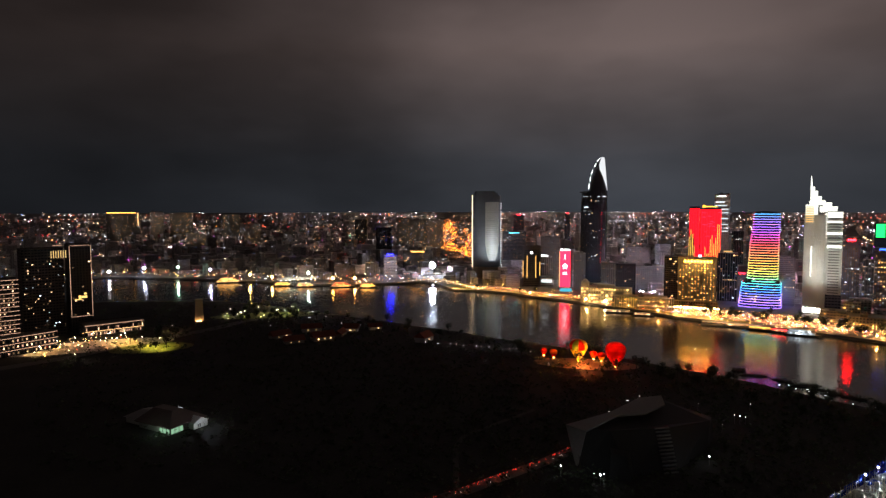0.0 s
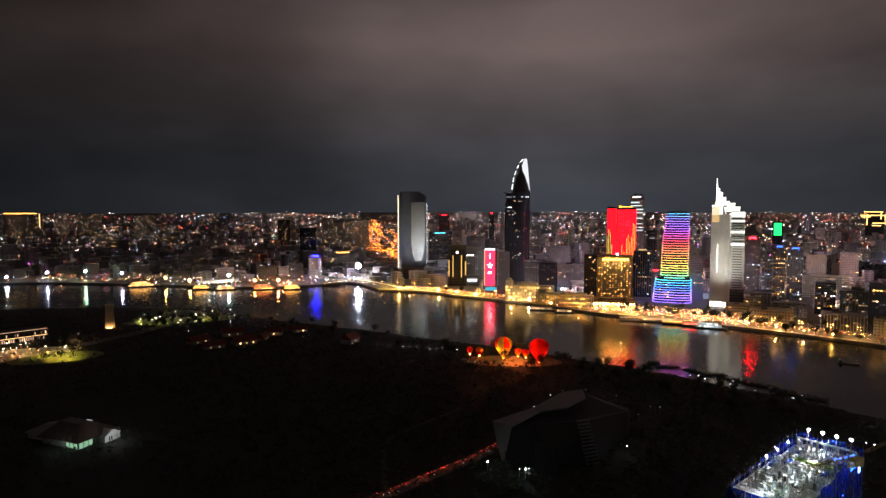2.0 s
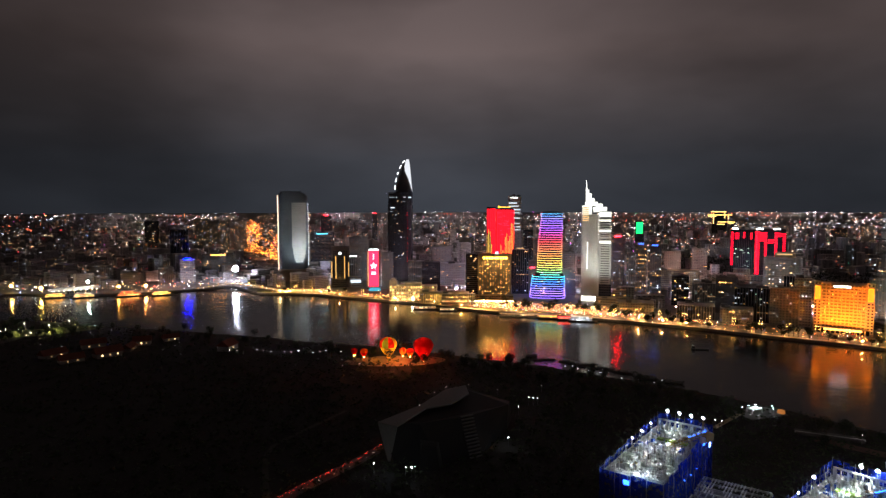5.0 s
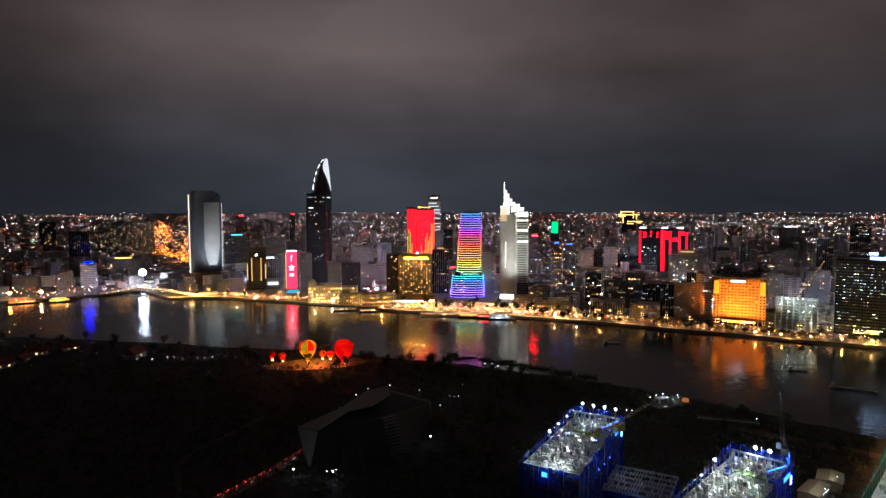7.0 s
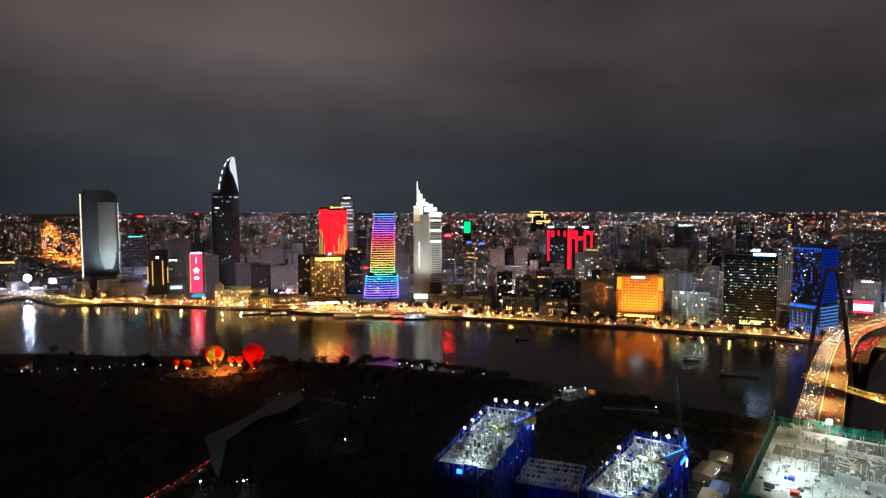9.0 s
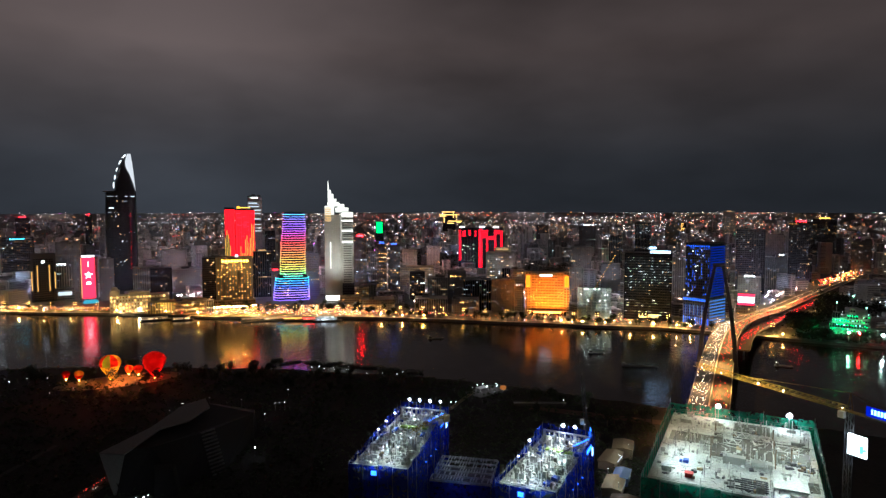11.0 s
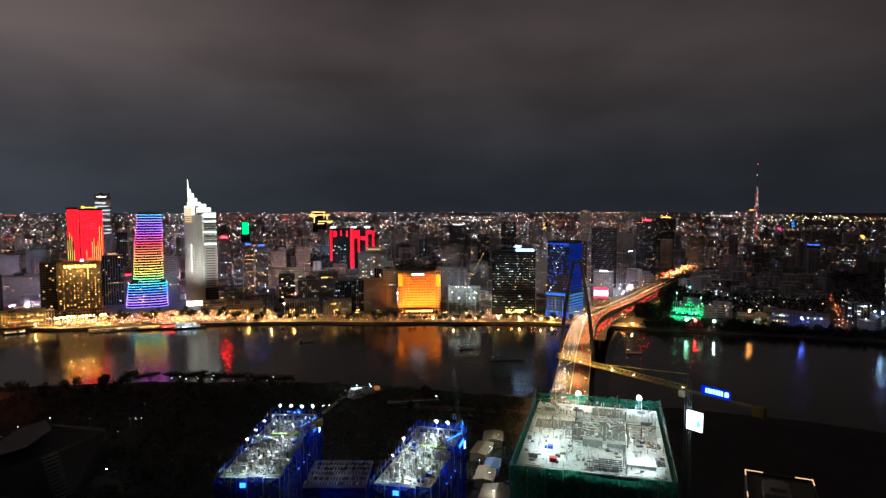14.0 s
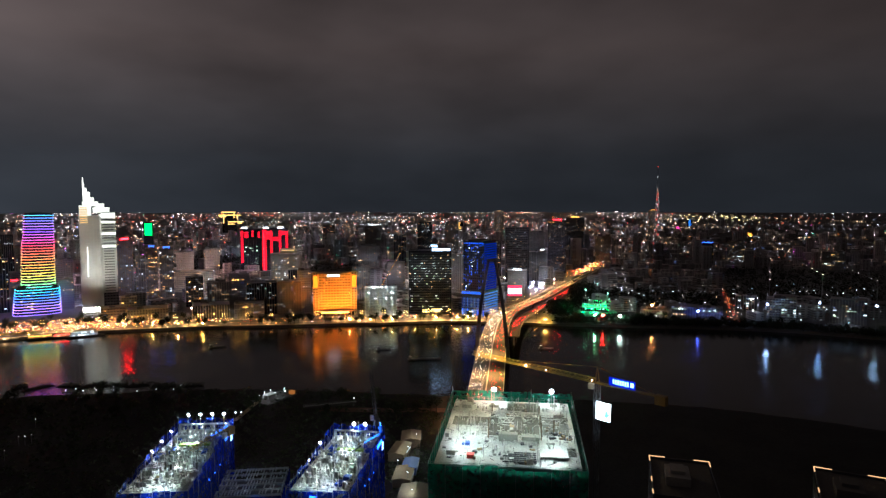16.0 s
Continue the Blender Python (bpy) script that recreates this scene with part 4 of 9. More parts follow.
def orange_hotel():
    ob = thing("orange_hotel", 50.98, 918, "broad hotel floodlit deep orange", "hotel")
    w, h = 63, 60
    room_gold = glow("room_gold", (1.0, 0.42, 0.07), 1.5, False, "object")
    hotel_panes = mat("hotel_panes", (0.20, 0.14, 0.08), 0.5, vary=0.3, scale=0.4)
    stone = mat("hotel_stone", (0.60, 0.48, 0.32), 0.75, vary=0.12, scale=0.2)
    part("wall", facade_mesh(w, 24, 0, h, 4.0, 4.2, 0.3, 2.6, True), [stone, hotel_panes], ob).location = (0, 12, 0)
    part("corner_tower", facade_mesh(8, 10, 0, h + 2, 4, 4, 0.4, 1.6), [stone, GLASS], ob).location = (-28, 3, 0)
    part("corner_tower", facade_mesh(8, 10, 0, h + 2, 4, 4, 0.4, 1.6), [stone, GLASS], ob).location = (28, 3, 0)
    part("podium", facade_mesh(w * 0.9, 10, 0, 6, 3, 5, 0.4, 1.2), [stone, GLASS], ob).location = (0, -7, 0)
    rng = random.Random(9)
    for i in range(13):
        for k in range(12):
            if rng.random() < 0.3:
                light_piece("lit_window", ob, room_gold, -24 + i * 4.1, -0.2, 11 + k * 4.0, 1.3, 1.4)
    # floodlight on the corner towers, put in as emissive wall panels
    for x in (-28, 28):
        light_piece("corner_light", ob, glow("corner_floodlit_orange", (1.0, 0.24, 0.012), 2.2), x, -2.3, 49, 6, 17)
    light_piece("roof_sign", ob, L_SIGN, -2, -0.4, 57.5, 18, 2.4)
    light_piece("canopy_light", ob, L_ORANGE, 0, -14.4, 5, 40, 2.2)
    for x in (-18, -6, 6, 18):
        lamp = bpy.data.lights.new("facade_floodlight", "SPOT")
        lamp.energy, lamp.spot_size, lamp.spot_blend, lamp.color, lamp.shadow_soft_size = 150000, radians(120), 0.9, (1.0, 0.17, 0.006), 0.5
        fl = new("facade_floodlight", lamp)
        fl.matrix_world = ob.matrix_basis @ look((x, -26, 4), (x, 0, 34))
        tagged(fl, "orange floodlight on the hotel's terrace", "floodlight")
    return ob


orange_hotel()


def outlined_twins():
    """Twin office towers whose corners and tops are drawn in red light segments."""
    ob = thing("outlined_towers", 44.8, 1500, "twin office towers outlined with red light segments", "office building")
    for x, w, h in ((-28, 50, 109), (27, 54, 109)):
        part("tower_wall", facade_mesh(w, 34, 0, h, 3.8, 3.6), [DARK, GLASS], ob).location = (x, 17, 0)
    red = glow("outline_red", (1.0, 0.004, 0.018), 3.0)
    for x, w_, lo, hi in ((-49.6, 5, 30, 108), (-40, 8, 88, 104), (-26, 4, 90, 106), (-12, 4, 88, 106), (0, 9, 12, 108), (9, 8, 84, 108), (16, 5, 50, 108),
                          (26, 11, 80, 92), (35.7, 5, 50, 108), (43, 8, 94, 108), (51, 5, 58, 106)):
        for k in range(max(1, int((hi - lo) / 5.0))):
            light_piece("outline_light", ob, red, x, -0.5, lo + 2 + k * 5.0, w_, 3.0)
    for x, w_ in ((-44, 12), (4, 13), (37, 13)):
        light_piece("roof_lamp", ob, L_SIGN, x, -0.6, 111, w_, 3.0)
    rng = random.Random(6)
    for _ in range(16):
        light_piece("lit_window", ob, W_GREEN, rng.uniform(-44, -10), -0.4, rng.uniform(10, 80), 3.5, 1.2)
    return ob


outlined_twins()


def blue_tower():
    ob = thing("blue_light_tower", 64.82, 880, "office tower dotted with deep blue light lines", "office building", turn=-28)
    part("wall", facade_mesh(34, 40, 0, 109, 3.7, 3.0), [DARK, GLASS], ob).location = (-17, 20, 0)
    part("podium", facade_mesh(37, 43, 0, 36, 4, 3.4), [CONCRETE, GLASS], ob).location = (-17, 20, 0)
    blue = glow("facade_blue", (0.015, 0.13, 1.0), 2.2)
    blued = glow("facade_blue_soft", (0.012, 0.07, 0.8), 0.26)
    bluew = glow("facade_blue_white", (0.10, 0.34, 1.0), 0.75)
    rng = random.Random(12)
    for i in range(11):
        x = -32.4 + i * 3.1
        for k in range(15):
            if rng.random() < 0.33:
                light_piece("blue_light", ob, blue, x, -0.4, 42 + k * 4.4 + rng.uniform(-1, 1), 0.4, rng.uniform(1.6, 3.2))
        light_piece("blue_light", ob, blue, x, -0.4, 106, 0.9, 2.0)
    for i in range(13):
        x = -34 + i * 2.85
        light_piece("blue_light", ob, bluew if i % 3 else blue, x, -1.9, 6, 0.8, 9)
        light_piece("blue_light", ob, blue, x, -1.9, 34, 1.6, 3.0)
        light_piece("blue_light", ob, bluew if i % 2 else blued, x, -1.9, 20, 0.6, 14)
    for k in range(8):
        light_piece("blue_light", ob, bluew, 1.9, 20, 4 + k * 4.2, 40, 1.5, 90)
    for k in range(20):
        light_piece("blue_light", ob, blued, 0.4, 20, 40 + k * 3.4, 38, 2.1, 90)
    for _ in range(16):
        light_piece("lit_window", ob, W_COOL, rng.uniform(-32, -2), -0.45, rng.uniform(38, 104), 1.6, 0.8)
    return ob


blue_tower()


def glass_office():
    ob = thing("glass_office", 59.8, 900, "dark glass office block with many lit floors", "office building")
    part("wall", facade_mesh(63, 30, 0, 94, 3.8, 3.0, 0.2, 0.25), [mat("black_mullions", (0.030, 0.033, 0.040), 0.35, vary=0.2, scale=0.2), GLASS], ob).location = (0, 15, 0)
    rng = random.Random(21)
    for k in range(14):
        for i in range(18):
            if rng.random() < (0.55 if k > 2 else 0.25):
                light_piece("lit_window", ob, rng.choice((W_GREEN, W_WARM, W_COOL, W_COOL)), -29.5 + i * 3.5 + rng.uniform(-0.6, 0.6), -0.25, 38 + k * 3.8, rng.choice((0.9, 1.5, 2.6)), 0.5)
    for i in range(26):
        light_piece("lit_window", ob, rng.choice((W_GREEN, W_COOL)), rng.uniform(-29, 29), -0.25, rng.choice((8, 12, 20, 24, 28)), 3, 0.6)
    light_piece("roof_sign", ob, glow("sign_blue_white", (0.45, 0.68, 1.0), 5), 16, -0.4, 96, 26, 3.4)
    light_piece("roof_sign", ob, glow("sign_blue_white2", (0.45, 0.68, 1.0), 5), 6, 6, 101, 9, 3)
    part("sign_frame", Mesh().box(1, 29, 0, 1, 93, 97).box(2, 10, 6.2, 7, 93, 102), STEEL, ob)
    light_piece("lobby_light", ob, glow("lobby_gold", (1.0, 0.75, 0.25), 2.2), 2, -0.5, 6, 26, 5)
    return ob


glass_office()


def drum_hotel():
    ob = thing("drum_hotel", 46.7, 1085, "cream round hotel tower with a gold lit top", "hotel")
    me = Mesh()
    lv = []
    for k in range(22):
        for off, dz in ((0, 0), (0, 1.6), (-0.6, 1.7), (-0.6, 3.5)):
            lv.append(ellipse(0, 16, 27 + off, 18 + off, k * 3.6 + dz, 24, 0.7))
    me.loft(lv)
    part("tower_body", me, PALE, ob)
    part("top_drum", Mesh().loft([ellipse(3, 16, 15, 10, 79, 20), ellipse(3, 16, 14, 9, 87, 20)]), CREAM, ob)
    for i in range(6):
        light_piece("top_light", ob, glow_gold_band, -7 + i * 3.6, 5.6, 84.5, 3, 1.8)
    rng = random.Random(14)
    for k in range(20):
        for i in range(10):
            if rng.random() < 0.3:
                x = -22 + i * 4.8
                light_piece("lit_window", ob, rng.choice((W_WARM, W_COOL)), x, 16 - 17.6 * (1 - abs(x / 27) ** 2.8) ** (1 / 2.8), k * 3.6 + 2.4, 2.4, 1.2)
    part("wing", facade_mesh(34, 22, 0, 56, 3.5, 3.6), [PALE, GLASS], ob).location = (19, -40, 0)
    for _ in range(14):
        light_piece("lit_window", ob, W_WARM, 19 + rng.uniform(-15, 15), -51.3, rng.uniform(4, 52), 2.2, 1.4)
    return ob


drum_hotel()


glow_work = glow("work_lamp", (0.85, 1.0, 0.94), 30)


def building_site_block(az, d, w, h):
    """A concrete frame under construction, hung with white work lights."""
    ob = thing("frame_under_construction", az, d, "open concrete frame under construction with white work lights", "construction site")
    me = Mesh()
    nf = int(h / 4)
    for k in range(nf + 1):
        me.box(-w / 2, w / 2, 0, 26, k * 4, k * 4 + 0.4)
    for i in range(8):
        for j in range(4):
            x, y = -w / 2 + 0.6 + i * (w - 1.2) / 7, 0.6 + j * 8
            me.box(x - 0.4, x + 0.4, y - 0.4, y + 0.4, 0, h + 2)
    part("frame", me, SLAB, ob)
    rng = random.Random(17)
    for _ in range(14):
        part("work_lamp", Mesh().ball((rng.uniform(-w / 2, w / 2), rng.uniform(-1, 4), rng.choice((0.6, 0.8, 1.0, 1.0, 1.0)) * h + 1.5), 0.5, 0, 6, 4), glow_work, ob)
    return ob


site = building_site_block(55.2, 895, 48, 40)
for x, z in ((-14, 44), (14, 44), (26, 16)):
    lamp = bpy.data.lights.new("site_floodlight", "SPOT")
    lamp.energy, lamp.color, lamp.shadow_soft_size, lamp.spot_size, lamp.spot_blend = 26000, (0.80, 1.0, 0.92), 0.6, radians(125), 0.8
    fl = new("site_floodlight", lamp)
    fl.matrix_world = site.matrix_basis @ look((x, -16, z), (x * 0.7, 10, z - 14))
    tagged(fl, "white work light over the building site", "floodlight")


def lattice_mast():
    """Broadcasting mast: a tapering lattice with lamps, striped lights and a red beacon."""
    d, s = drawn(2350)
    ob = thing("lattice_mast", 80.16, d, "tall tapering lattice broadcasting mast with lamps", "mast")
    H_ = 310
    width = lambda z: 11 - 9.6 * min(1, z / 235)
    me = Mesh()
    zs = [i * 15.0 for i in range(17)]
    for a, b in zip(zs, zs[1:]):
        for sx, sy in ((-1, -1), (1, -1), (1, 1), (-1, 1)):
            wa, wb = width(a), width(b)
            me.bar((sx * wa, sy * wa, a), (sx * wb, sy * wb, b), 0.7)
            tx, ty = (sx, -sy) if sx == sy else (-sx, sy)
            me.bar((sx * wa, sy * wa, a), (tx * wb, ty * wb, b), 0.45)
    me.bar((0, 0, 236), (0, 0, H_ - 10), 0.9)
    part("lattice", me, STEEL, ob)
    rng = random.Random(31)
    for k in range(80):
        z = 8 + k * 2.8
        wz = width(z)
        m = rng.choice((W_COOL, W_COOL, W_COOL, W_WARM, L_SIGN, L_TAIL))
        light_piece("mast_lamp", ob, m, rng.choice((-1, 1, 0)) * wz, -wz - 0.8, z, 1.5, 1.5)
    light_piece("beacon", ob, L_TAIL, 0, -1, H_ - 6, 2.6, 1.6)
    light_piece("beacon", ob, L_SIGN, 0, -1, 268, 1.6, 2.4)
    for k in range(9):
        light_piece("red_marker", ob, L_TAIL, (-1) ** k * width(60 + k * 18) * 0.5, -width(60 + k * 18) - 0.9, 60 + k * 18, 2.6, 4.0)
    return ob


lattice_mast()

# ---------------------------------------------------------------- other buildings of the city, from downstream to upstream
OFFICE = "grey office building with scattered lit windows"
FLATS = "concrete apartment block with scattered lit windows"
DARKB = "dark glass tower with few lit windows"
slab = block(-27.4, 3300, 146, 136, "long apartment slab with an orange outlined roof", lit=60, colours="warm", name="apartment_slab")
far_d, far_s = drawn(3300)
slab_w, slab_h = 146 * far_s, EYE[2] + (136 - EYE[2]) * far_s - ground_z(far_d)
light_piece("roof_outline", slab, L_ORANGE, -0.06 * slab_w, -0.36 * slab_w, slab_h + 2.0, 0.84 * slab_w, 2.4)
light_piece("edge_outline", slab, L_WARM, 0.42 * slab_w, -0.36 * slab_w, slab_h - 26, 3.4, 54)
block(-24.9, 3300, 60, 142, FLATS, lit=40, name="apartment_block")
block(-23.0, 3300, 105, 134, FLATS, lit=70, colours="mixed", name="apartment_block")
block(-21.8, 2300, 70, 70, FLATS, lit=36, colours="warm", name="apartment_block")
block(-19.0, 3300, 90, 128, FLATS, lit=40, name="apartment_block")
block(-17.2, 2700, 70, 92, FLATS, lit=24, name="apartment_block")
block(-14.5, 1700, 44, 42, FLATS, lit=16, name="apartment_block")
block(-11.6, 1500, 46, 38, "pale warehouse-like office block", lit=6, wall=PALE)
block(-7.6, 2500, 48, 112, DARKB, lit=12, wall=DARK, name="dark_tower")
block(-5.5, 1700, 43, 107, DARKB, lit=8, wall=DARK, name="dark_tower")
block(-4.9, 1420, 30, 50, "pale block with blue neon light on its roof", lit=8, wall=PALE, sign=L_NEON)
block(-6.6, 1400, 30, 36, FLATS, lit=10, name="apartment_block")
block(-9.2, 1420, 40, 28, FLATS, lit=10, name="apartment_block")
block(-3.6, 2300, 60, 122, FLATS, lit=50, colours="mixed", name="apartment_block")
block(-2.2, 2250, 62, 118, FLATS, lit=60, colours="warm", name="apartment_block")
block(-0.7, 2250, 56, 114, FLATS, lit=56, colours="warm", name="apartment_block")
block(-2.4, 1560, 74, 52, "long block with gold lit colonnade", lit=24, colours="gold", d=20, sign=L_ORANGE, sign_at="wall", name="colonnade_block")
block(6.6, 1600, 60, 98, "dark tower with teal lit top floors", lit=16, wall=DARK, sign=L_CYAN, sign_at="wall", name="dark_tower")
block(7.0, 2400, 40, 130, DARKB, lit=12, wall=DARK, sign=L_RED, name="dark_tower")
block(9.9, 1350, 40, 96, "grey tower tinted violet by its lamps", lit=24, colours="mixed")
block(9.4, 1270, 30, 60, OFFICE, lit=16, colours="cool", wall=PALE, sign=L_SIGN)
block(11.4, 2100, 18, 140, "slender tower with a red light blade", lit=6, wall=DARK, sign=L_RED, name="dark_tower")
block(12.55, 1195, 22, 72, "plain pale office slab", lit=10, wall=PALE, d=26)
block(15.3, 1230, 36, 54, OFFICE, lit=10, colours="cool", wall=PALE)
block(16.6, 1150, 34, 58, "dark glass office block", lit=6, wall=DARK)
block(17.6, 1500, 52, 66, OFFICE, lit=18, colours="mixed", wall=PALE)
block(18.7, 1240, 58, 46, "pale office block washed pink and violet", lit=26, colours="mixed", wall=PALE)
block(19.9, 1700, 40, 76, OFFICE, lit=20, colours="cool", wall=PALE)
block(16.6, 1005, 40, 20, "low cream terrace of shops lit gold", lit=30, colours="gold", wall=CREAM, floor=5, name="shop_terrace", plant=1)
block(18.9, 985, 44, 21, "low cream club house with bright lit columns", lit=44, colours="gold", wall=CREAM, floor=5, name="club_house", plant=1)
block(20.3, 985, 14, 22, "white framed pavilion with lit openings", lit=14, colours="cool", wall=WHITE_PAINT, name="pavilion", plant=0)
block(24.9, 1130, 30, 84, "dark tower with a gold lit cap", lit=10, wall=DARK, sign=glow_gold_band, name="dark_tower")
white_tower = block(24.35, 1400, 29, 186, "glass tower with bright white top floors", lit=70, colours="cool", wall=PALE, sign=L_SIGN, sign_at="wall", name="glass_tower", size=(4, 1.6))
top_floor = glow("top_floor_light", (0.78, 0.92, 0.95), 0.9, False)
for x, z, w_, h_ in ((-4, 168, 18, 3.2), (-2, 161, 22, 2.2), (2, 153, 20, 2.6), (3, 146, 18, 2.0), (5, 134, 14, 2.4), (4, 122, 16, 1.6), (6, 108, 12, 2.2)):
    light_piece("lit_floor", white_tower, top_floor, x, -10.3, z, w_, h_)
block(25.6, 1500, 24, 108, DARKB, lit=26, colours="cool", wall=DARK, name="dark_tower")
block(26.0, 1180, 20, 44, "low block with red neon sign", lit=10, sign=L_RED)
block(29.2, 1250, 30, 70, OFFICE, lit=14, colours="warm", wall=PALE)
block(29.4, 1120, 20, 48, "low block with pink neon glow", lit=16, colours="mixed")
block(33.62, 1190, 24, 105, "tall brown hotel with a red roof sign", lit=16, wall=BROWN, sign=L_REDBIG, name="hotel_block")
block(34.75, 1230, 16, 74, "tall grey hotel with few lit rooms", lit=20, wall=CONCRETE, name="hotel_block")
block(35.6, 1160, 18, 93, "brown office tower with orange lit edges", lit=70, colours="gold", wall=BROWN, sign=L_BLUE, size=(1.6, 1.5))
block(36.75, 1140, 22, 92, "office tower with a blue lit arch on top", size=(1.6, 2.2), lit=90, colours="warm", wall=CONCRETE, sign=L_BLUE)
block(33.8, 985, 20, 32, "low office with bright lit end wall", lit=16, colours="gold", wall=CREAM)
block(32.6, 960, 30, 22, "low classical bank building with columns", lit=16, colours="gold", wall=CREAM, name="bank_building", plant=1)
block(35.2, 950, 52, 18, "low arcaded customs building with lit bays", lit=36, colours="gold", wall=CREAM, name="customs_house", plant=1)
block(38.2, 1400, 34, 66, OFFICE, lit=8, wall=PALE)
block(40.4, 1500, 32, 66, OFFICE, lit=10, wall=PALE)
block(38.4, 1250, 90, 40, "long low theatre block lit warm", lit=20, colours="warm", wall=CREAM, d=30)
block(38.9, 1050, 26, 50, "dark block with rows of lit rooms", lit=60, colours="mixed", wall=DARK)
block(41.0, 1020, 40, 44, FLATS, lit=16, wall=CONCRETE, name="apartment_block")
block(42.6, 1000, 30, 56, "old grey apartment block", lit=8, wall=CONCRETE, name="apartment_block")
block(40.2, 930, 50, 22, "low pale row of shophouses", lit=14, wall=PALE, name="shophouse")
block(43.4, 905, 40, 24, "pale low block beside the quay road", lit=8, wall=PALE)
block(44.6, 940, 46, 50, "dark office block with a few lit floors", lit=20, colours="cool", wall=DARK)
block(46.9, 925, 34, 52, "grey office block with shops below", lit=16, colours="warm")
block(48.2, 935, 20, 66, "slim pale apartment tower", lit=10, wall=PALE)
block(53.4, 1050, 30, 60, OFFICE, lit=10)
block(54.0, 1300, 40, 80, OFFICE, lit=16)
block(56.6, 1150, 34, 58, OFFICE, lit=14, colours="cool")
block(54.5, 1700, 44, 112, OFFICE, lit=24, colours="mixed", wall=BROWN, sign=L_SIGN)
block(57.0, 1500, 30, 96, DARKB, lit=16, wall=DARK, name="dark_tower")
block(59.3, 1600, 38, 124, "dark tower with white lit stair windows", lit=40, colours="cool", wall=DARK, name="dark_tower")
block(62.3, 1100, 24, 78, OFFICE, lit=30, colours="warm", wall=PALE)
block(65.6, 1400, 40, 84, DARKB, lit=14, wall=DARK, name="dark_tower")
block(66.2, 3200, 50, 142, "far hotel lit gold", lit=50, colours="gold", sign=L_WARM, name="hotel_block")
block(67.9, 1250, 48, 119, DARKB, lit=16, wall=DARK, colours="cool", name="dark_tower")
block(67.9, 1120, 34, 46, "white low office with a red and white screen", lit=10, wall=PALE, sign=L_SIGN)
screen_house = block(67.7, 1010, 28, 15, "small block with a bright red and white advertising screen", lit=4, wall=PALE)
part("screen_frame", Mesh().box(-12, 12, -11, -10.2, 12, 31), STEEL, screen_house)
for z, h_, m_ in ((21, 9, glow("screen_white", (0.95, 0.97, 1.0), 2.2)), (28, 3.4, L_PINK), (14.6, 2.6, L_PINK)):
    light_piece("advertising_screen", screen_house, m_, 0, -11.2, z, 22, h_)
block(69.3, 1330, 24, 66, OFFICE, lit=16, wall=PALE, colours="warm")
block(70.2, 1420, 20, 62, "pale slim block with lit crown", lit=14, wall=PALE, sign=L_SIGN)
block(69.6, 1600, 46, 96, FLATS, lit=18, name="apartment_block")
block(71.5, 1500, 44, 129, "tall dark block with a red roof sign", lit=30, wall=DARK, sign=L_RED, name="dark_tower")
block(73.1, 1900, 55, 130, "tall dark block with an orange lit crown", lit=24, wall=DARK, sign=L_ORANGE, name="dark_tower")
block(75.6, 1700, 40, 84, FLATS, lit=24, name="apartment_block")
roof_block = block(83.9, 1720, 52, 70, "broad dark block with a blue lit roof edge", lit=8, wall=DARK, name="dark_tower")
for x, z, w_, h_ in ((8, 68.0, 34, 1.3), (-9, 71, 1.3, 6), (-15, 74, 12, 1.3)):
    light_piece("roof_outline", roof_block, L_BLUE, x, -18.6, z, w_, h_)
block(79.8, 3600, 46, 146, "far tower lit gold", lit=40, colours="gold", sign=L_ORANGE, name="dark_tower")
block(86.5, 1900, 44, 66, FLATS, lit=24, name="apartment_block")
block(90.5, 2100, 60, 62, FLATS, lit=24, name="apartment_block")
block(93.5, 1800, 50, 50, FLATS, lit=24, name="apartment_block")
block(35.42, 2600, 34, 106, "far tower with a green glowing screen", lit=0, wall=DARK, name="dark_tower")
block(46.4, 2500, 50, 96, FLATS, lit=24, name="apartment_block")
block(50.5, 2300, 44, 96, DARKB, lit=20, colours="mixed", wall=DARK, name="dark_tower")
block(52.3, 2600, 40, 100, FLATS, lit=24, colours="mixed", name="apartment_block")
block(61.8, 2200, 50, 112, FLATS, lit=24, colours="mixed", name="apartment_block")
# new quarter upstream of the bridge
for i, (a, dd, ww, tt_) in enumerate(((80.2, 905, 40, 16), (82.3, 930, 46, 20), (84.6, 940, 34, 18), (90.0, 960, 36, 34), (94.6, 985, 42, 36), (99.0, 1000, 50, 32), (87.4, 1050, 30, 24))):
    block(a, dd, ww, tt_, "low white lit building of the new riverside quarter", lit=22, colours="cool", wall=PALE, name="riverside_block", seed=i, size=(3, 1.6))


def neon_frame(az, true, w, top, label):
    """Far roof-top neon lines."""
    gold = glow("neon_gold", (1.0, 0.60, 0.16), 3.0)
    d, s = drawn(true)
    ob = thing("neon_tower", az, d, label, "tower")
    gz = ground_z(d)
    h = EYE[2] + (top - EYE[2]) * s - gz
    w *= s
    part("wall", facade_mesh(w * 0.5, w * 0.3, 0, h - 2, 3.6 * s, 3.6 * s), [DARK, GLASS], ob)
    t = max(3.2 * s, 0.0011 * d)
    for x, z, a, b in ((-0.04, 0, 0.50, 0), (0.0, 19, 0.78, 0), (-0.24, 28, 0.26, 0), (-0.20, 42, 0, 62), (0.16, 20, 0, 40), (0.27, 30, 0, 24), (0.22, 62, 0.55, 0), (0.05, 76, 0.24, 0), (0.36, 70, 0.16, 0)):
        light_piece("neon_line", ob, gold, x * w, -w * 0.16, h - z * s, a * w or t, b * s or t)
    return ob


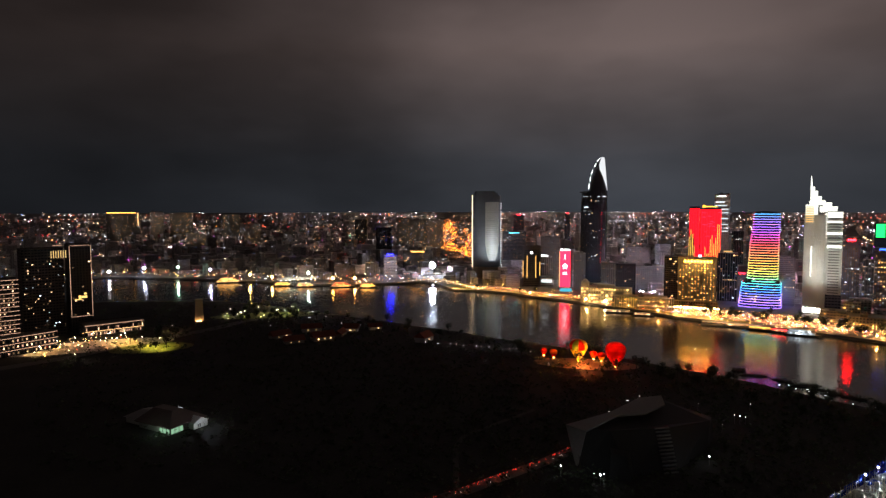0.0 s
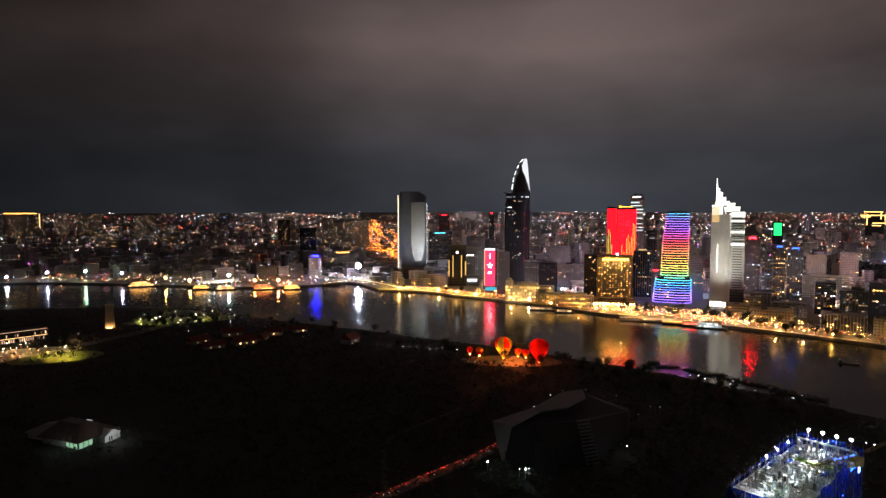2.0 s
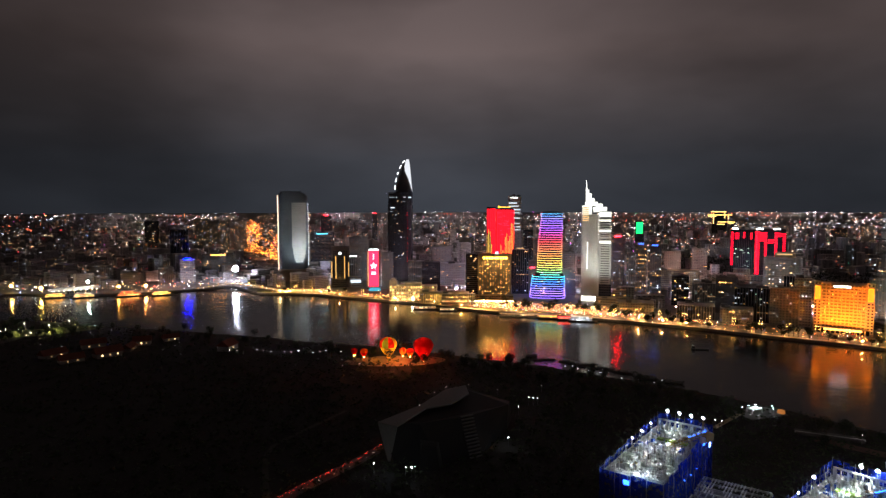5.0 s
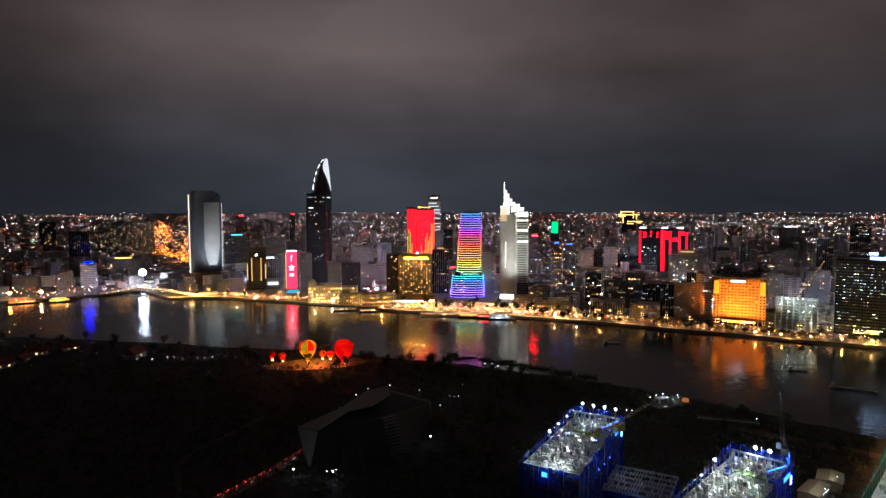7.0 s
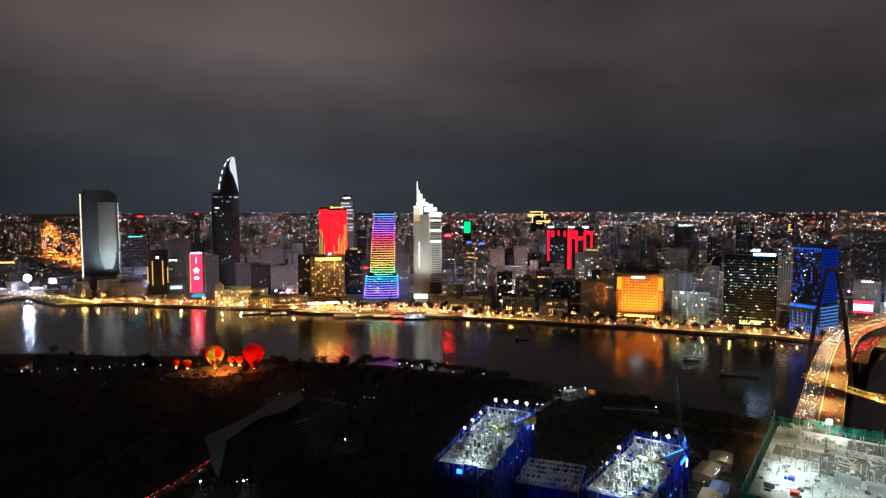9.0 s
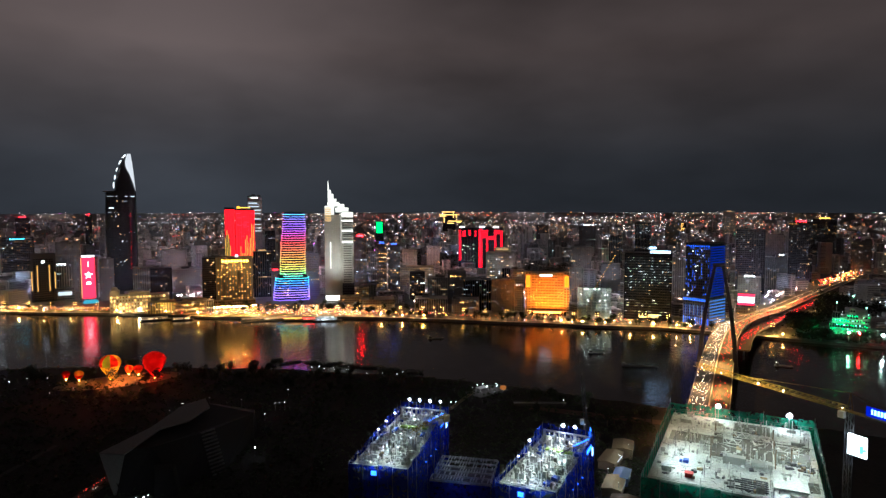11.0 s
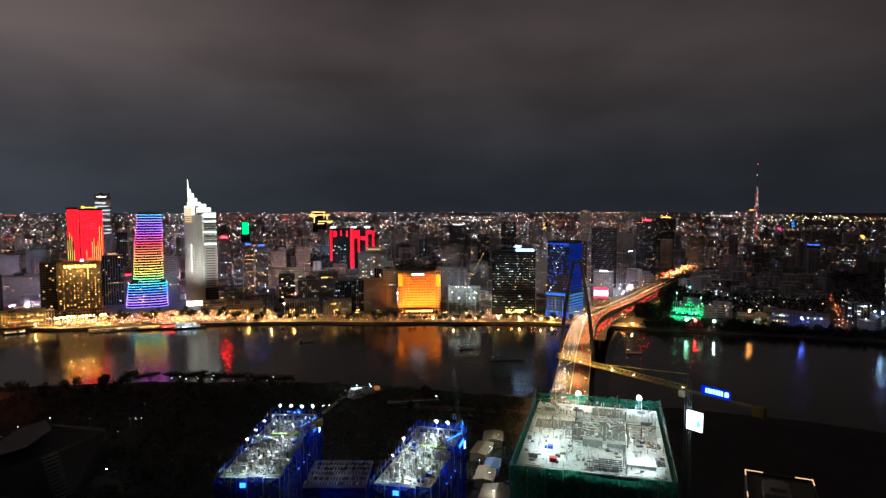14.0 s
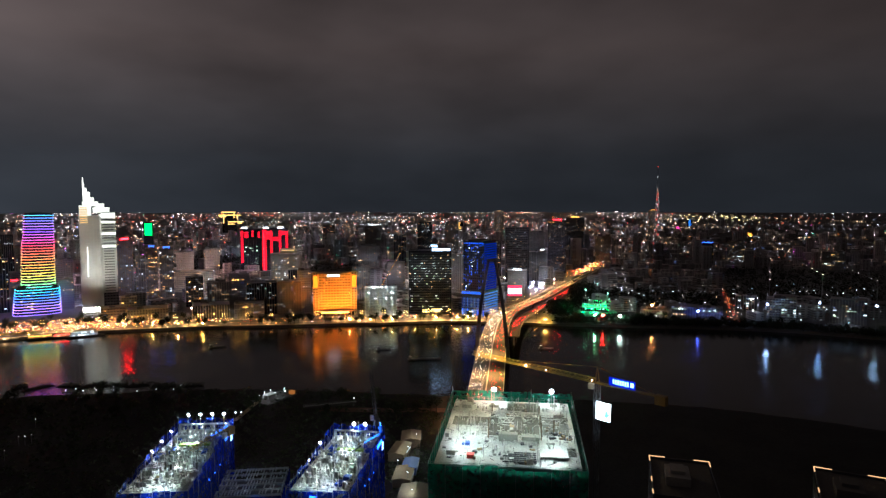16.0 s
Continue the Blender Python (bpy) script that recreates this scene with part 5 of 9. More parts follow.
screen_block = [o for o in scene.collection.objects if o.get("label", "") == "far tower with a green glowing screen"][0]
light_piece("green_screen", screen_block, glow("screen_green", (0.01, 1.0, 0.14), 2.2), 0, -12.3, 76, 25, 46)
neon_frame(41.9, 4200, 175, 134, "far building with golden neon lines on its roof")

# ---------------------------------------------------------------- building sites on the near bank
NEAR_Z = 2.2


def flood_lamp(name, parent, x, y, z, mast, size=0.9):
    """A site lamp: a mast with a glowing head."""
    ob = part(name, Mesh().bar((x, y, z), (x, y, z + mast), 0.12).box(x - size, x + size, y - 0.3, y + 0.3, z + mast, z + mast + size * 0.8), STEEL, parent)
    part("lamp_head", Mesh().ball((x, y, z + mast + size * 0.5), size * 0.7, 0, 8, 5), L_FLOOD, ob, "glaring white lamp")
    return ob


def frame_from(p, q):
    """A pose at p with its x axis towards q, level."""
    return pose(p[0], p[1], NEAR_Z, 0, 0, math.degrees(math.atan2(q[1] - p[1], q[0] - p[0])))


def wrapped_block(p, q, width, top, net, name, label, seed, rim=(1.0, 5.0), litter=0.55, clutter=0.05, e=1.4):
    """A tower under construction: netted sides and a busy top deck. p, q: the ends of its long axis."""
    rng = random.Random(seed)
    ob = new(name)
    ob.matrix_basis = frame_from(p, q)
    tagged(ob, label, "construction site")
    length = math.dist(p, q)
    hw = width / 2
    h = top - NEAR_Z
    nf = int(h / 3.5)
    fr = Mesh()
    for k in range(nf):
        fr.box(0, length, -hw, hw, k * 3.5, k * 3.5 + 0.35)
    for i in range(int(length / 7) + 1):
        for j in range(4):
            x, y = 0.7 + i * (length - 1.4) / int(length / 7), -hw + 0.7 + j * (width - 1.4) / 3
            fr.box(x - 0.4, x + 0.4, y - 0.4, y + 0.4, 0, h)
    part("concrete_frame", fr, SLAB, ob)
    part("top_slab", Mesh().box(0, length, -hw, hw, h - 0.4, h), SLAB, ob, "pale wet concrete deck")
    # netting in bays between scaffold tubes, each sheet a little slack
    def sheet(a, b, n):
        for i in range(n):
            me = Mesh()
            p0 = Vector(a).lerp(Vector(b), i / n)
            p1 = Vector(a).lerp(Vector(b), (i + 0.97) / n)
            out = Vector((p1.y - p0.y, p0.x - p1.x, 0)).normalized()
            rows = 5
            for r in range(rows):
                z0, z1 = h * r / rows, h * (r + 1) / rows + (rim[0] + (rim[1] - rim[0]) * max(0, p0.x / length) + rng.uniform(-1.1, 0.9) if r == rows - 1 else 0)
                bulge = rng.uniform(0.05, 0.45)
                m1 = (z0 + z1) / 2
                for u, v_ in ((p0, (p0 + p1) / 2), ((p0 + p1) / 2, p1)):
                    me.quad([(u.x, u.y, z0), (v_.x, v_.y, z0), (v_.x + out.x * bulge, v_.y + out.y * bulge, m1), (u.x + out.x * bulge, u.y + out.y * bulge, m1)])
                    me.quad([(u.x + out.x * bulge, u.y + out.y * bulge, m1), (v_.x + out.x * bulge, v_.y + out.y * bulge, m1), (v_.x, v_.y, z1), (u.x, u.y, z1)])
            part("net_sheet", me, net, ob)
    sheet((-e, -hw - e, 0), (length + e, -hw - e, 0), max(4, int(length / 6)))
    sheet((length + e, -hw - e, 0), (length + e, hw + e, 0), max(3, int(width / 6)))
    sheet((length + e, hw + e, 0), (-e, hw + e, 0), max(4, int(length / 6)))
    sheet((-e, hw + e, 0), (-e, -hw - e, 0), max(3, int(width / 6)))
    sc = Mesh()
    for a, b, n in (((-e, -hw - e), (length + e, -hw - e), 14), ((length + e, -hw - e), (length + e, hw + e), 6), ((length + e, hw + e), (-e, hw + e), 14), ((-e, hw + e), (-e, -hw - e), 6)):
        for i in range(n + 1):
            x, y = a[0] + (b[0] - a[0]) * i / n, a[1] + (b[1] - a[1]) * i / n
            sc.bar((x, y, 0), (x, y, h + rim[0] + (rim[1] - rim[0]) * max(0, x / length) + rng.uniform(0.4, 1.6)), 0.09)
        for zz in (h + 0.6, h + 1.4):
            sc.bar((*a, zz), (*b, zz), 0.06)
    part("scaffold_tube", sc, STEEL, ob, kind="stuff")
    # deck clutter: upstand walls, column starters, formwork panels, material stacks
    for _ in range(int(length * width * clutter)):
        x, y = rng.uniform(2, length - 2), rng.uniform(-hw + 1.5, hw - 1.5)
        k = rng.random()
        if k < 0.35:
            a, b, hh = rng.uniform(1.5, 5), 0.3, rng.uniform(1.2, 2.8)
            if rng.random() < 0.5:
                a, b = b, a
            part("wall_stub", Mesh().box(x - a / 2, x + a / 2, y - b / 2, y + b / 2, h, h + hh), SLAB, ob)
        elif k < 0.6:
            me = Mesh().box(x - 0.4, x + 0.4, y - 0.4, y + 0.4, h, h + rng.uniform(1.5, 3.2))
            for dx, dy in ((-0.3, -0.3), (0.3, -0.3), (0.3, 0.3), (-0.3, 0.3)):
                me.bar((x + dx, y + dy, h), (x + dx, y + dy, h + 4.2), 0.05)
            part("column_starter", me, SLAB, ob)
        elif k < 0.8:
            a, b = rng.uniform(1.5, 4.5), rng.uniform(1.2, 3.5)
            part("formwork_panel", Mesh().box(x - a / 2, x + a / 2, y - b / 2, y + b / 2, h, h + rng.uniform(0.15, 0.6)), rng.choice((TIMBER, WHITE_PAINT, SLAB)), ob)
        else:
            me = Mesh()
            for i in range(5):
                me.bar((x - 2.5, y + i * 0.25, h + 0.15), (x + 2.5, y + i * 0.25, h + 0.15), 0.1)
            part("rebar_mat", me, STEEL, ob, kind="stuff")
    # props, planks, rebar and rubbish too small to tell apart
    me = Mesh()
    for _ in range(int(length * width * litter)):
        x, y = rng.uniform(1, length - 1), rng.uniform(-hw + 0.8, hw - 0.8)
        k = rng.random()
        if k < 0.34:
            a = rng.uniform(0, math.pi)
            l_ = rng.uniform(0.6, 2.6)
            z = h + rng.uniform(0.05, 0.5)
            me.bar((x - l_ * math.cos(a), y - l_ * math.sin(a), z), (x + l_ * math.cos(a), y + l_ * math.sin(a), z + rng.uniform(-0.03, 0.3)), rng.uniform(0.06, 0.16), rng.randrange(3))
        elif k < 0.7:
            me.bar((x, y, h), (x, y, h + rng.uniform(0.8, 4.6)), rng.uniform(0.07, 0.17), rng.randrange(3))
        else:
            a, b = rng.uniform(0.15, 0.8), rng.uniform(0.15, 0.8)
            me.box(x - a, x + a, y - b, y + b, h, h + rng.uniform(0.1, 0.9), rng.randrange(3))
    part("deck_litter", me, [STEEL, SLAB, WHITE_PAINT], ob, kind="stuff")
    if litter > 0.3:
        # tarpaulins thrown over stacks, and tall column forms
        for _ in range(9):
            x, y, a, b = rng.uniform(4, length - 6), rng.choice((-1, 1)) * rng.uniform(0.5, 0.85) * hw, rng.uniform(1.2, 3.2), rng.uniform(0.8, 1.8)
            me = Mesh()
            me.loft([[(x - a, y - b, h), (x + a, y - b, h), (x + a, y + b, h), (x - a, y + b, h)], [(x - a * 0.9, y - b * 0.85, h + rng.uniform(0.8, 1.6)), (x + a * 0.85, y - b * 0.9, h + rng.uniform(0.8, 1.8)),
                     (x + a * 0.8, y + b * 0.8, h + rng.uniform(0.8, 1.6)), (x - a * 0.85, y + b * 0.85, h + rng.uniform(0.8, 1.8))]])
            part("tarpaulin", me, TARP, ob, "blue tarpaulin over a stack")
        for _ in range(26):
            x, y, t = rng.uniform(3, length - 5), rng.uniform(-hw + 1.5, hw - 1.5), rng.uniform(0.35, 0.75)
            part("column_form", Mesh().box(x - t, x + t, y - t, y + t, h, h + rng.uniform(2.2, 4.0)), rng.choice((SLAB, WHITE_PAINT, CONCRETE)), ob)
    return ob, length, hw, h


TARP = mat("blue_tarpaulin", (0.03, 0.09, 0.50), 0.6, vary=0.3, scale=0.6)
BLUE_LAMP = glow("blue_site_sign", (0.03, 0.16, 1.0), 5)
b1, l1, w1, h1 = wrapped_block((156.5, 222.0), (216.5, 263.0), 25.5, 44, BLUE_NET, "blue_wrapped_tower", "half-built tower wrapped in blue netting under floodlights", 1)
for i, x in enumerate((0.0, 1.0, 2.0, 3.0)):
    flood_lamp("flood_lamp", b1, l1 - 0.5, -w1 + 3 + x * 6.0, h1, 7.5)
for x in (l1 * 0.45, l1 * 0.62, l1 * 0.8):
    flood_lamp("flood_lamp", b1, x, w1 - 0.4, h1, 4.0, 0.6)
b2, l2, w2, h2 = wrapped_block((190.0, 164.0), (247.0, 186.5), 24.0, 44, BLUE_NET, "blue_wrapped_tower", "half-built tower wrapped in blue netting under floodlights", 2)
for x in (0.0, 1.0):
    flood_lamp("flood_lamp", b2, l2 - 0.5, -w2 + 8 + x * 6, h2, 6.0, 1.0)
flood_lamp("flood_lamp", b2, l2 * 0.6, w2 - 0.5, h2, 5.0, 0.8)
flood_lamp("flood_lamp", b2, l2 * 0.35, w2 - 0.5, h2, 3.0, 0.5)
for ob, L_, W_, H_ in ((b1, l1, w1, h1), (b2, l2, w2, h2)):
    part("sign_board", Mesh().box(L_ * 0.74, L_ * 0.88, -W_ - 2.2, -W_ - 1.9, H_ + 0.2, H_ + 1.9), BLUE_LAMP, ob, "glowing blue hoarding")
    part("sign_board", Mesh().box(-2.2, -1.9, 0.5, 3.0, H_ - 3.4, H_ - 1.4), BLUE_LAMP, ob, "glowing blue hoarding")
    rg = random.Random(5)
    for i in range(3):
        part("blue_bulb", Mesh().ball((L_ * (0.35 + 0.13 * i), -W_ - 2.0, H_ - rg.uniform(3, 9)), 0.3, 0, 6, 4), BLUE_LAMP, ob)
    part("sign_board", Mesh().box(L_ * 0.90, L_ * 0.93, -W_ - 2.2, -W_ - 1.9, H_ - 4.0, H_ - 0.4), glow("pale_blue_sign", (0.35, 0.62, 1.0), 4), ob, "upright pale blue light sign")
    boom = Mesh().bar((L_ * 0.60, -W_ * 0.35, H_ + 2.2), (L_ * 0.86, -W_ - 0.6, H_ + 4.6), 0.45)
    part("boom", boom, DARK, ob, "dark slanting boom")
    part("boom_light", Mesh().bar((L_ * 0.72, -W_ * 0.62 - 0.5, H_ + 3.6), (L_ * 0.86, -W_ - 0.9, H_ + 4.9), 0.3), BLUE_LAMP, ob, "blue light tube on the boom")
    portal = Mesh().box(L_ - 1.3, L_ - 0.9, -W_ + 0.5, W_ - 0.5, H_ + 2.7, H_ + 3.4)
    for i in range(4):
        y = -W_ + 0.7 + i * (2 * W_ - 1.4) / 3
        portal.box(L_ - 1.3, L_ - 0.9, y - 0.5, y + 0.5, H_, H_ + 2.7)
    part("end_wall", portal, SLAB, ob, "pale end wall with three openings")
g1, lg, wg, hg = wrapped_block((219.2, 92.6), (296.2, 123.1), 58.5, 58, GREEN_NET, "green_wrapped_tower", "half-built tower wrapped in green netting under floodlights", 3, (0.5, 4.6), 0.12, 0.014, 2.0)
for y in (-21, 9):
    flood_lamp("flood_lamp", g1, lg - 0.8, y, hg, 5.6, 1.5)
# darker, mottled slab colour for flat patches of the green tower's deck
DARK_SLAB = mat("dark_concrete_slab", (0.13, 0.13, 0.11), 0.9, vary=0.6, scale=0.35, bump=0.5)
PIT = mat("unfinished_deck", (0.075, 0.072, 0.06), 0.9, vary=0.7, scale=0.5, bump=0.6)
GREY_FORM = mat("grey_form_sheet", (0.30, 0.31, 0.29), 0.7, vary=0.25, scale=0.4)
part("core_pit", Mesh().box(31, 62, -13.6, 9.4, hg, hg + 0.12), PIT, g1, "dark unfinished deck round the core")
part("deck_patch", Mesh().box(58, 80, -13, 2, hg, hg + 0.09), DARK_SLAB, g1, "darker deck patch")
part("deck_patch", Mesh().box(45, 57, 10, 27, hg, hg + 0.08), DARK_SLAB, g1, "darker deck patch")
part("deck_patch", Mesh().box(36, 60, -27, -14, hg, hg + 0.07), DARK_SLAB, g1, "darker deck patch")
part("upstand_wall", Mesh().box(30.4, 31, -14, 9.8, hg, hg + 0.8), SLAB, g1)
part("upstand_wall", Mesh().box(62, 62.6, -14, 9.8, hg, hg + 0.9), SLAB, g1)
for x, y, z in ((29.6, 9.0, 9.0), (29.6, -14.2, 8.0), (62.4, 9.0, 4.5), (62.4, -14.0, 5.0), (46, 9.2, 4.0), (46, -14.0, 5.5), (38, -20, 6.5)):
    part("steel_post", Mesh().box(x - 0.22, x + 0.22, y - 0.22, y + 0.22, hg, hg + z), BROWN, g1, "rusty steel post")
part("form_table", Mesh().box(26, 29.2, -3.8, 4.4, hg + 0.4, hg + 3.4).box(26.2, 26.5, -3.6, -3.3, hg, hg + 0.4).box(26.2, 26.5, 3.9, 4.2, hg, hg + 0.4), GREY_FORM, g1, "grey form table")
part("form_table", Mesh().box(25.4, 29.0, -13.2, -5.8, hg + 1.2, hg + 2.8).box(25.6, 25.9, -13.0, -12.7, hg, hg + 1.2).box(25.6, 25.9, -6.3, -6.0, hg, hg + 1.2), GREY_FORM, g1, "grey form table")
for k in range(5):
    part("slat", Mesh().box(26.2, 26.5, -5.6, -4.0, hg + 0.3 + k * 0.65, hg + 0.55 + k * 0.65), WHITE_PAINT, g1)
part("raised_form_deck", Mesh().box(8.2, 24.6, -24.4, -13.2, hg + 0.9, hg + 1.5).box(8.6, 9.0, -24, -23.6, hg, hg + 0.9).box(8.6, 9.0, -13.8, -13.4, hg, hg + 0.9).box(23.8, 24.2, -24, -23.6, hg, hg + 0.9), SLAB, g1, "pale raised form deck")
# no hole here: the shaft's shade is a dark sheet on the slab
part("open_shaft", Mesh().box(13, 22, -28.2, -24.8, hg, hg + 0.10), PIT, g1, "flat dark sheet drawn for a shaft's shade")
for k in range(6):
    part("steel_joist", Mesh().box(3.4 + k * 1.9, 3.75 + k * 1.9, -11.6, 2.0 - (k % 3) * 2.2, hg + 0.5, hg + 0.95), DARK, g1)
for y in (-11, -7, -3, 1):
    part("joist_bearer", Mesh().box(3.2, 13.6, y - 0.15, y + 0.15, hg + 0.1, hg + 0.5), DARK, g1)
rg = random.Random(52)
for k in range(46):
    x, y = rg.choice(((rg.gauss(37, 4), rg.gauss(-21, 3)), (rg.gauss(31, 2.0), rg.uniform(-27, 12)), (rg.gauss(66, 4), rg.uniform(-10, 6)), (rg.uniform(2, 26), rg.uniform(-12, 26))))
    x, y = min(max(x, 2), 80), min(max(y, -27), 27)
    a, b = rg.uniform(0.3, 1.3), rg.uniform(0.2, 0.7)
    ob = part("timber_crate", Mesh().box(-a, a, -b, b, 0, rg.uniform(0.3, 1.2)).box(-a * 0.8, a * 0.6, b, b + 0.25, 0, 0.3), rg.choice((DARK, TIMBER, BROWN, DARK)), g1)
    ob.matrix_local = pose(x, y, hg, 0, 0, rg.uniform(0, 180))
for k, (y0, y1, x) in enumerate(((8.2, 2.0, 59), (1.4, -5.0, 59.5), (-5.6, -13.0, 58.5), (-15, -25, 50), (5, -2, 50))):
    top_ = hg + 2.6
    tr = Mesh().bar((x, y0, top_), (x, y1, top_), 0.16).bar((x, y0, hg + 0.3), (x, y1, hg + 0.3), 0.14)
    for i in range(4):
        ya, yb = y0 + (y1 - y0) * i / 4, y0 + (y1 - y0) * (i + 1) / 4
        tr.bar((x, ya, hg + 0.3 if i % 2 else top_), (x, yb, top_ if i % 2 else hg + 0.3), 0.12)
    part("formwork_truss", tr, WHITE_PAINT, g1)
part("blue_crate", Mesh().box(20, 22.4, 16.6, 18.6, hg, hg + 1.3).box(20.4, 22, 19, 20, hg, hg + 0.8), TARP, g1)
part("red_skip", Mesh().box(6.4, 8.8, 13.8, 16.6, hg, hg + 1.5).box(6.2, 9.0, 13.6, 16.8, hg + 1.5, hg + 1.65), mat("red_paint", (0.6, 0.03, 0.02), 0.5), g1, "red waste skip")

# spots that light the decks; most are added fill without mast or head
def deck_light(ob, x, y, z, tx, ty, tz, power, col, size=80, name="site_floodlight", label="white spot light over the deck"):
    lamp = bpy.data.lights.new(name, "SPOT")
    lamp.energy, lamp.color, lamp.shadow_soft_size, lamp.spot_size, lamp.spot_blend = power, col, 0.7, radians(size), 0.6
    fl = new(name, lamp)
    fl.matrix_world = ob.matrix_basis @ look((x, y, z), (tx, ty, tz))
    return tagged(fl, label, "floodlight")


for ob, L_, W_, H_ in ((b1, l1, w1, h1), (b2, l2, w2, h2)):
    for f_, y, pw in ((0.92, 3, 19000), (0.62, -3, 22000), (0.36, 3, 20000), (0.12, -2, 15000)):
        deck_light(ob, L_ * f_, y, H_ + 8, L_ * (f_ - 0.10), 0, H_, pw, (0.86, 1.0, 0.93), 118)
    # unseen blue spots, added to wash the upper netting
    for f_, pw in ((0.35, 700), (0.66, 1500), (0.92, 2400)):
        deck_light(ob, L_ * f_, -W_ - 6, H_ + 1.5, L_ * f_, -W_, H_ - 4, pw, (0.02, 0.10, 1.0), 125, "site_blue_light", "added blue light on the netting")
    deck_light(ob, L_ * 0.8, W_ + 6, H_ + 4, L_ * 0.8, W_, H_, 900, (0.02, 0.10, 1.0), 125, "site_blue_light", "added blue light on the netting")
    deck_light(ob, -5, 2, H_ + 1, 0, 1, H_ - 4, 420, (0.02, 0.12, 1.0), 120, "site_blue_light", "added blue light on the netting")
# the first two go with the lamp heads, the others are added fill
for x, y, z, tx, ty, pw, wide in ((81, 9, 6.5, 74, 8, 10000, 135), (80.5, -21, 6.5, 74, -19, 10000, 135), (16, 20, 13, 15, 12, 19000, 130), (9, -20, 12, 12, -15, 15000, 130), (42, -22, 11, 40, -18, 13000, 140), (32, 22, 11, 30, 16, 12000, 140), (46, -2, 13, 45, -2, 12000, 140)):
    deck_light(g1, x, y, hg + z, tx, ty, hg, pw, (0.82, 1.0, 0.97), wide)
deck_light(g1, 57, 25, hg + 5.5, 51, 20, hg, 4500, (1.0, 0.90, 0.62), 120)
for ob, L_, W_, H_ in ((b1, l1, w1, h1), (b2, l2, w2, h2)):
    fr = Mesh().box(L_ - 4.5, L_ - 3.9, -W_ + 1, W_ - 1, H_ + 4.0, H_ + 4.6)
    for i in range(5):
        y = -W_ + 1.3 + i * (2 * W_ - 2.6) / 4
        fr.box(L_ - 4.5, L_ - 3.9, y - 0.3, y + 0.3, H_, H_ + 4.0)
    part("end_frame", fr, WHITE_PAINT, ob, "white frame of the next storey")
    part("pump_boom", Mesh().box(L_ * 0.62, L_ * 0.66, -W_ + 3, W_ - 8, H_ + 1.6, H_ + 2.4).box(L_ * 0.63, L_ * 0.65, -1, 1, H_, H_ + 1.6), mat("lime_paint", (0.30, 0.48, 0.10), 0.5), ob, "lime green pump boom")


def low_roof():
    """Low steel-framed hall with an open purlin roof between the blue towers."""
    ob = new("purlin_hall")
    ob.matrix_basis = frame_from((197, 212), (220, 229))
    tagged(ob, "low hall with open rows of roof purlins", "construction site")
    purlin = Mesh().box(0.2, 4.6, 0, 0.5, 26, 26.5).data("purlin", [SLAB])
    rg = random.Random(19)
    for i in range(22):
        for j in range(6):
            if rg.random() < 0.68:
                pu = new("purlin", purlin)
                pu.parent, pu.location = ob, (j * 4.85 + rg.uniform(-0.3, 0.3), -15 + i * 1.4, rg.uniform(-0.2, 0.1))
    for i in range(6):
        part("roof_beam", Mesh().box(i * 5.8 - 0.3, i * 5.8 + 0.3, -15, 15, 25.2, 26), SLAB, ob)
        for y in (-15, 15):
            part("column", Mesh().box(i * 5.8 - 0.3, i * 5.8 + 0.3, y - 0.3, y + 0.3, 0, 25.2), SLAB, ob)
    part("wall", Mesh().box(-0.5, 29.5, -15.6, -15.2, 0, 25).box(-0.9, -0.5, -15, 15, 0, 25), BLUE_NET, ob)
    part("floor_slab", Mesh().box(0, 29, -15, 15, 20, 20.4), DARK, ob)
    # fill without any lamp: one over the roof, two blue on the walls
    for x, y, z, tx, ty, tz, pw, col in ((14, 8, 36, 14, 0, 26, 1800, (0.95, 1.0, 0.95)), (-8, 0, 27, 0, 0, 18, 700, (0.03, 0.12, 1.0)), (8, -22, 27, 8, -15, 18, 700, (0.03, 0.12, 1.0))):
        deck_light(ob, x, y, z, tx, ty, tz, pw, col, 130, "hall_light", "added fill light over the purlin hall")
    return ob


low_roof()


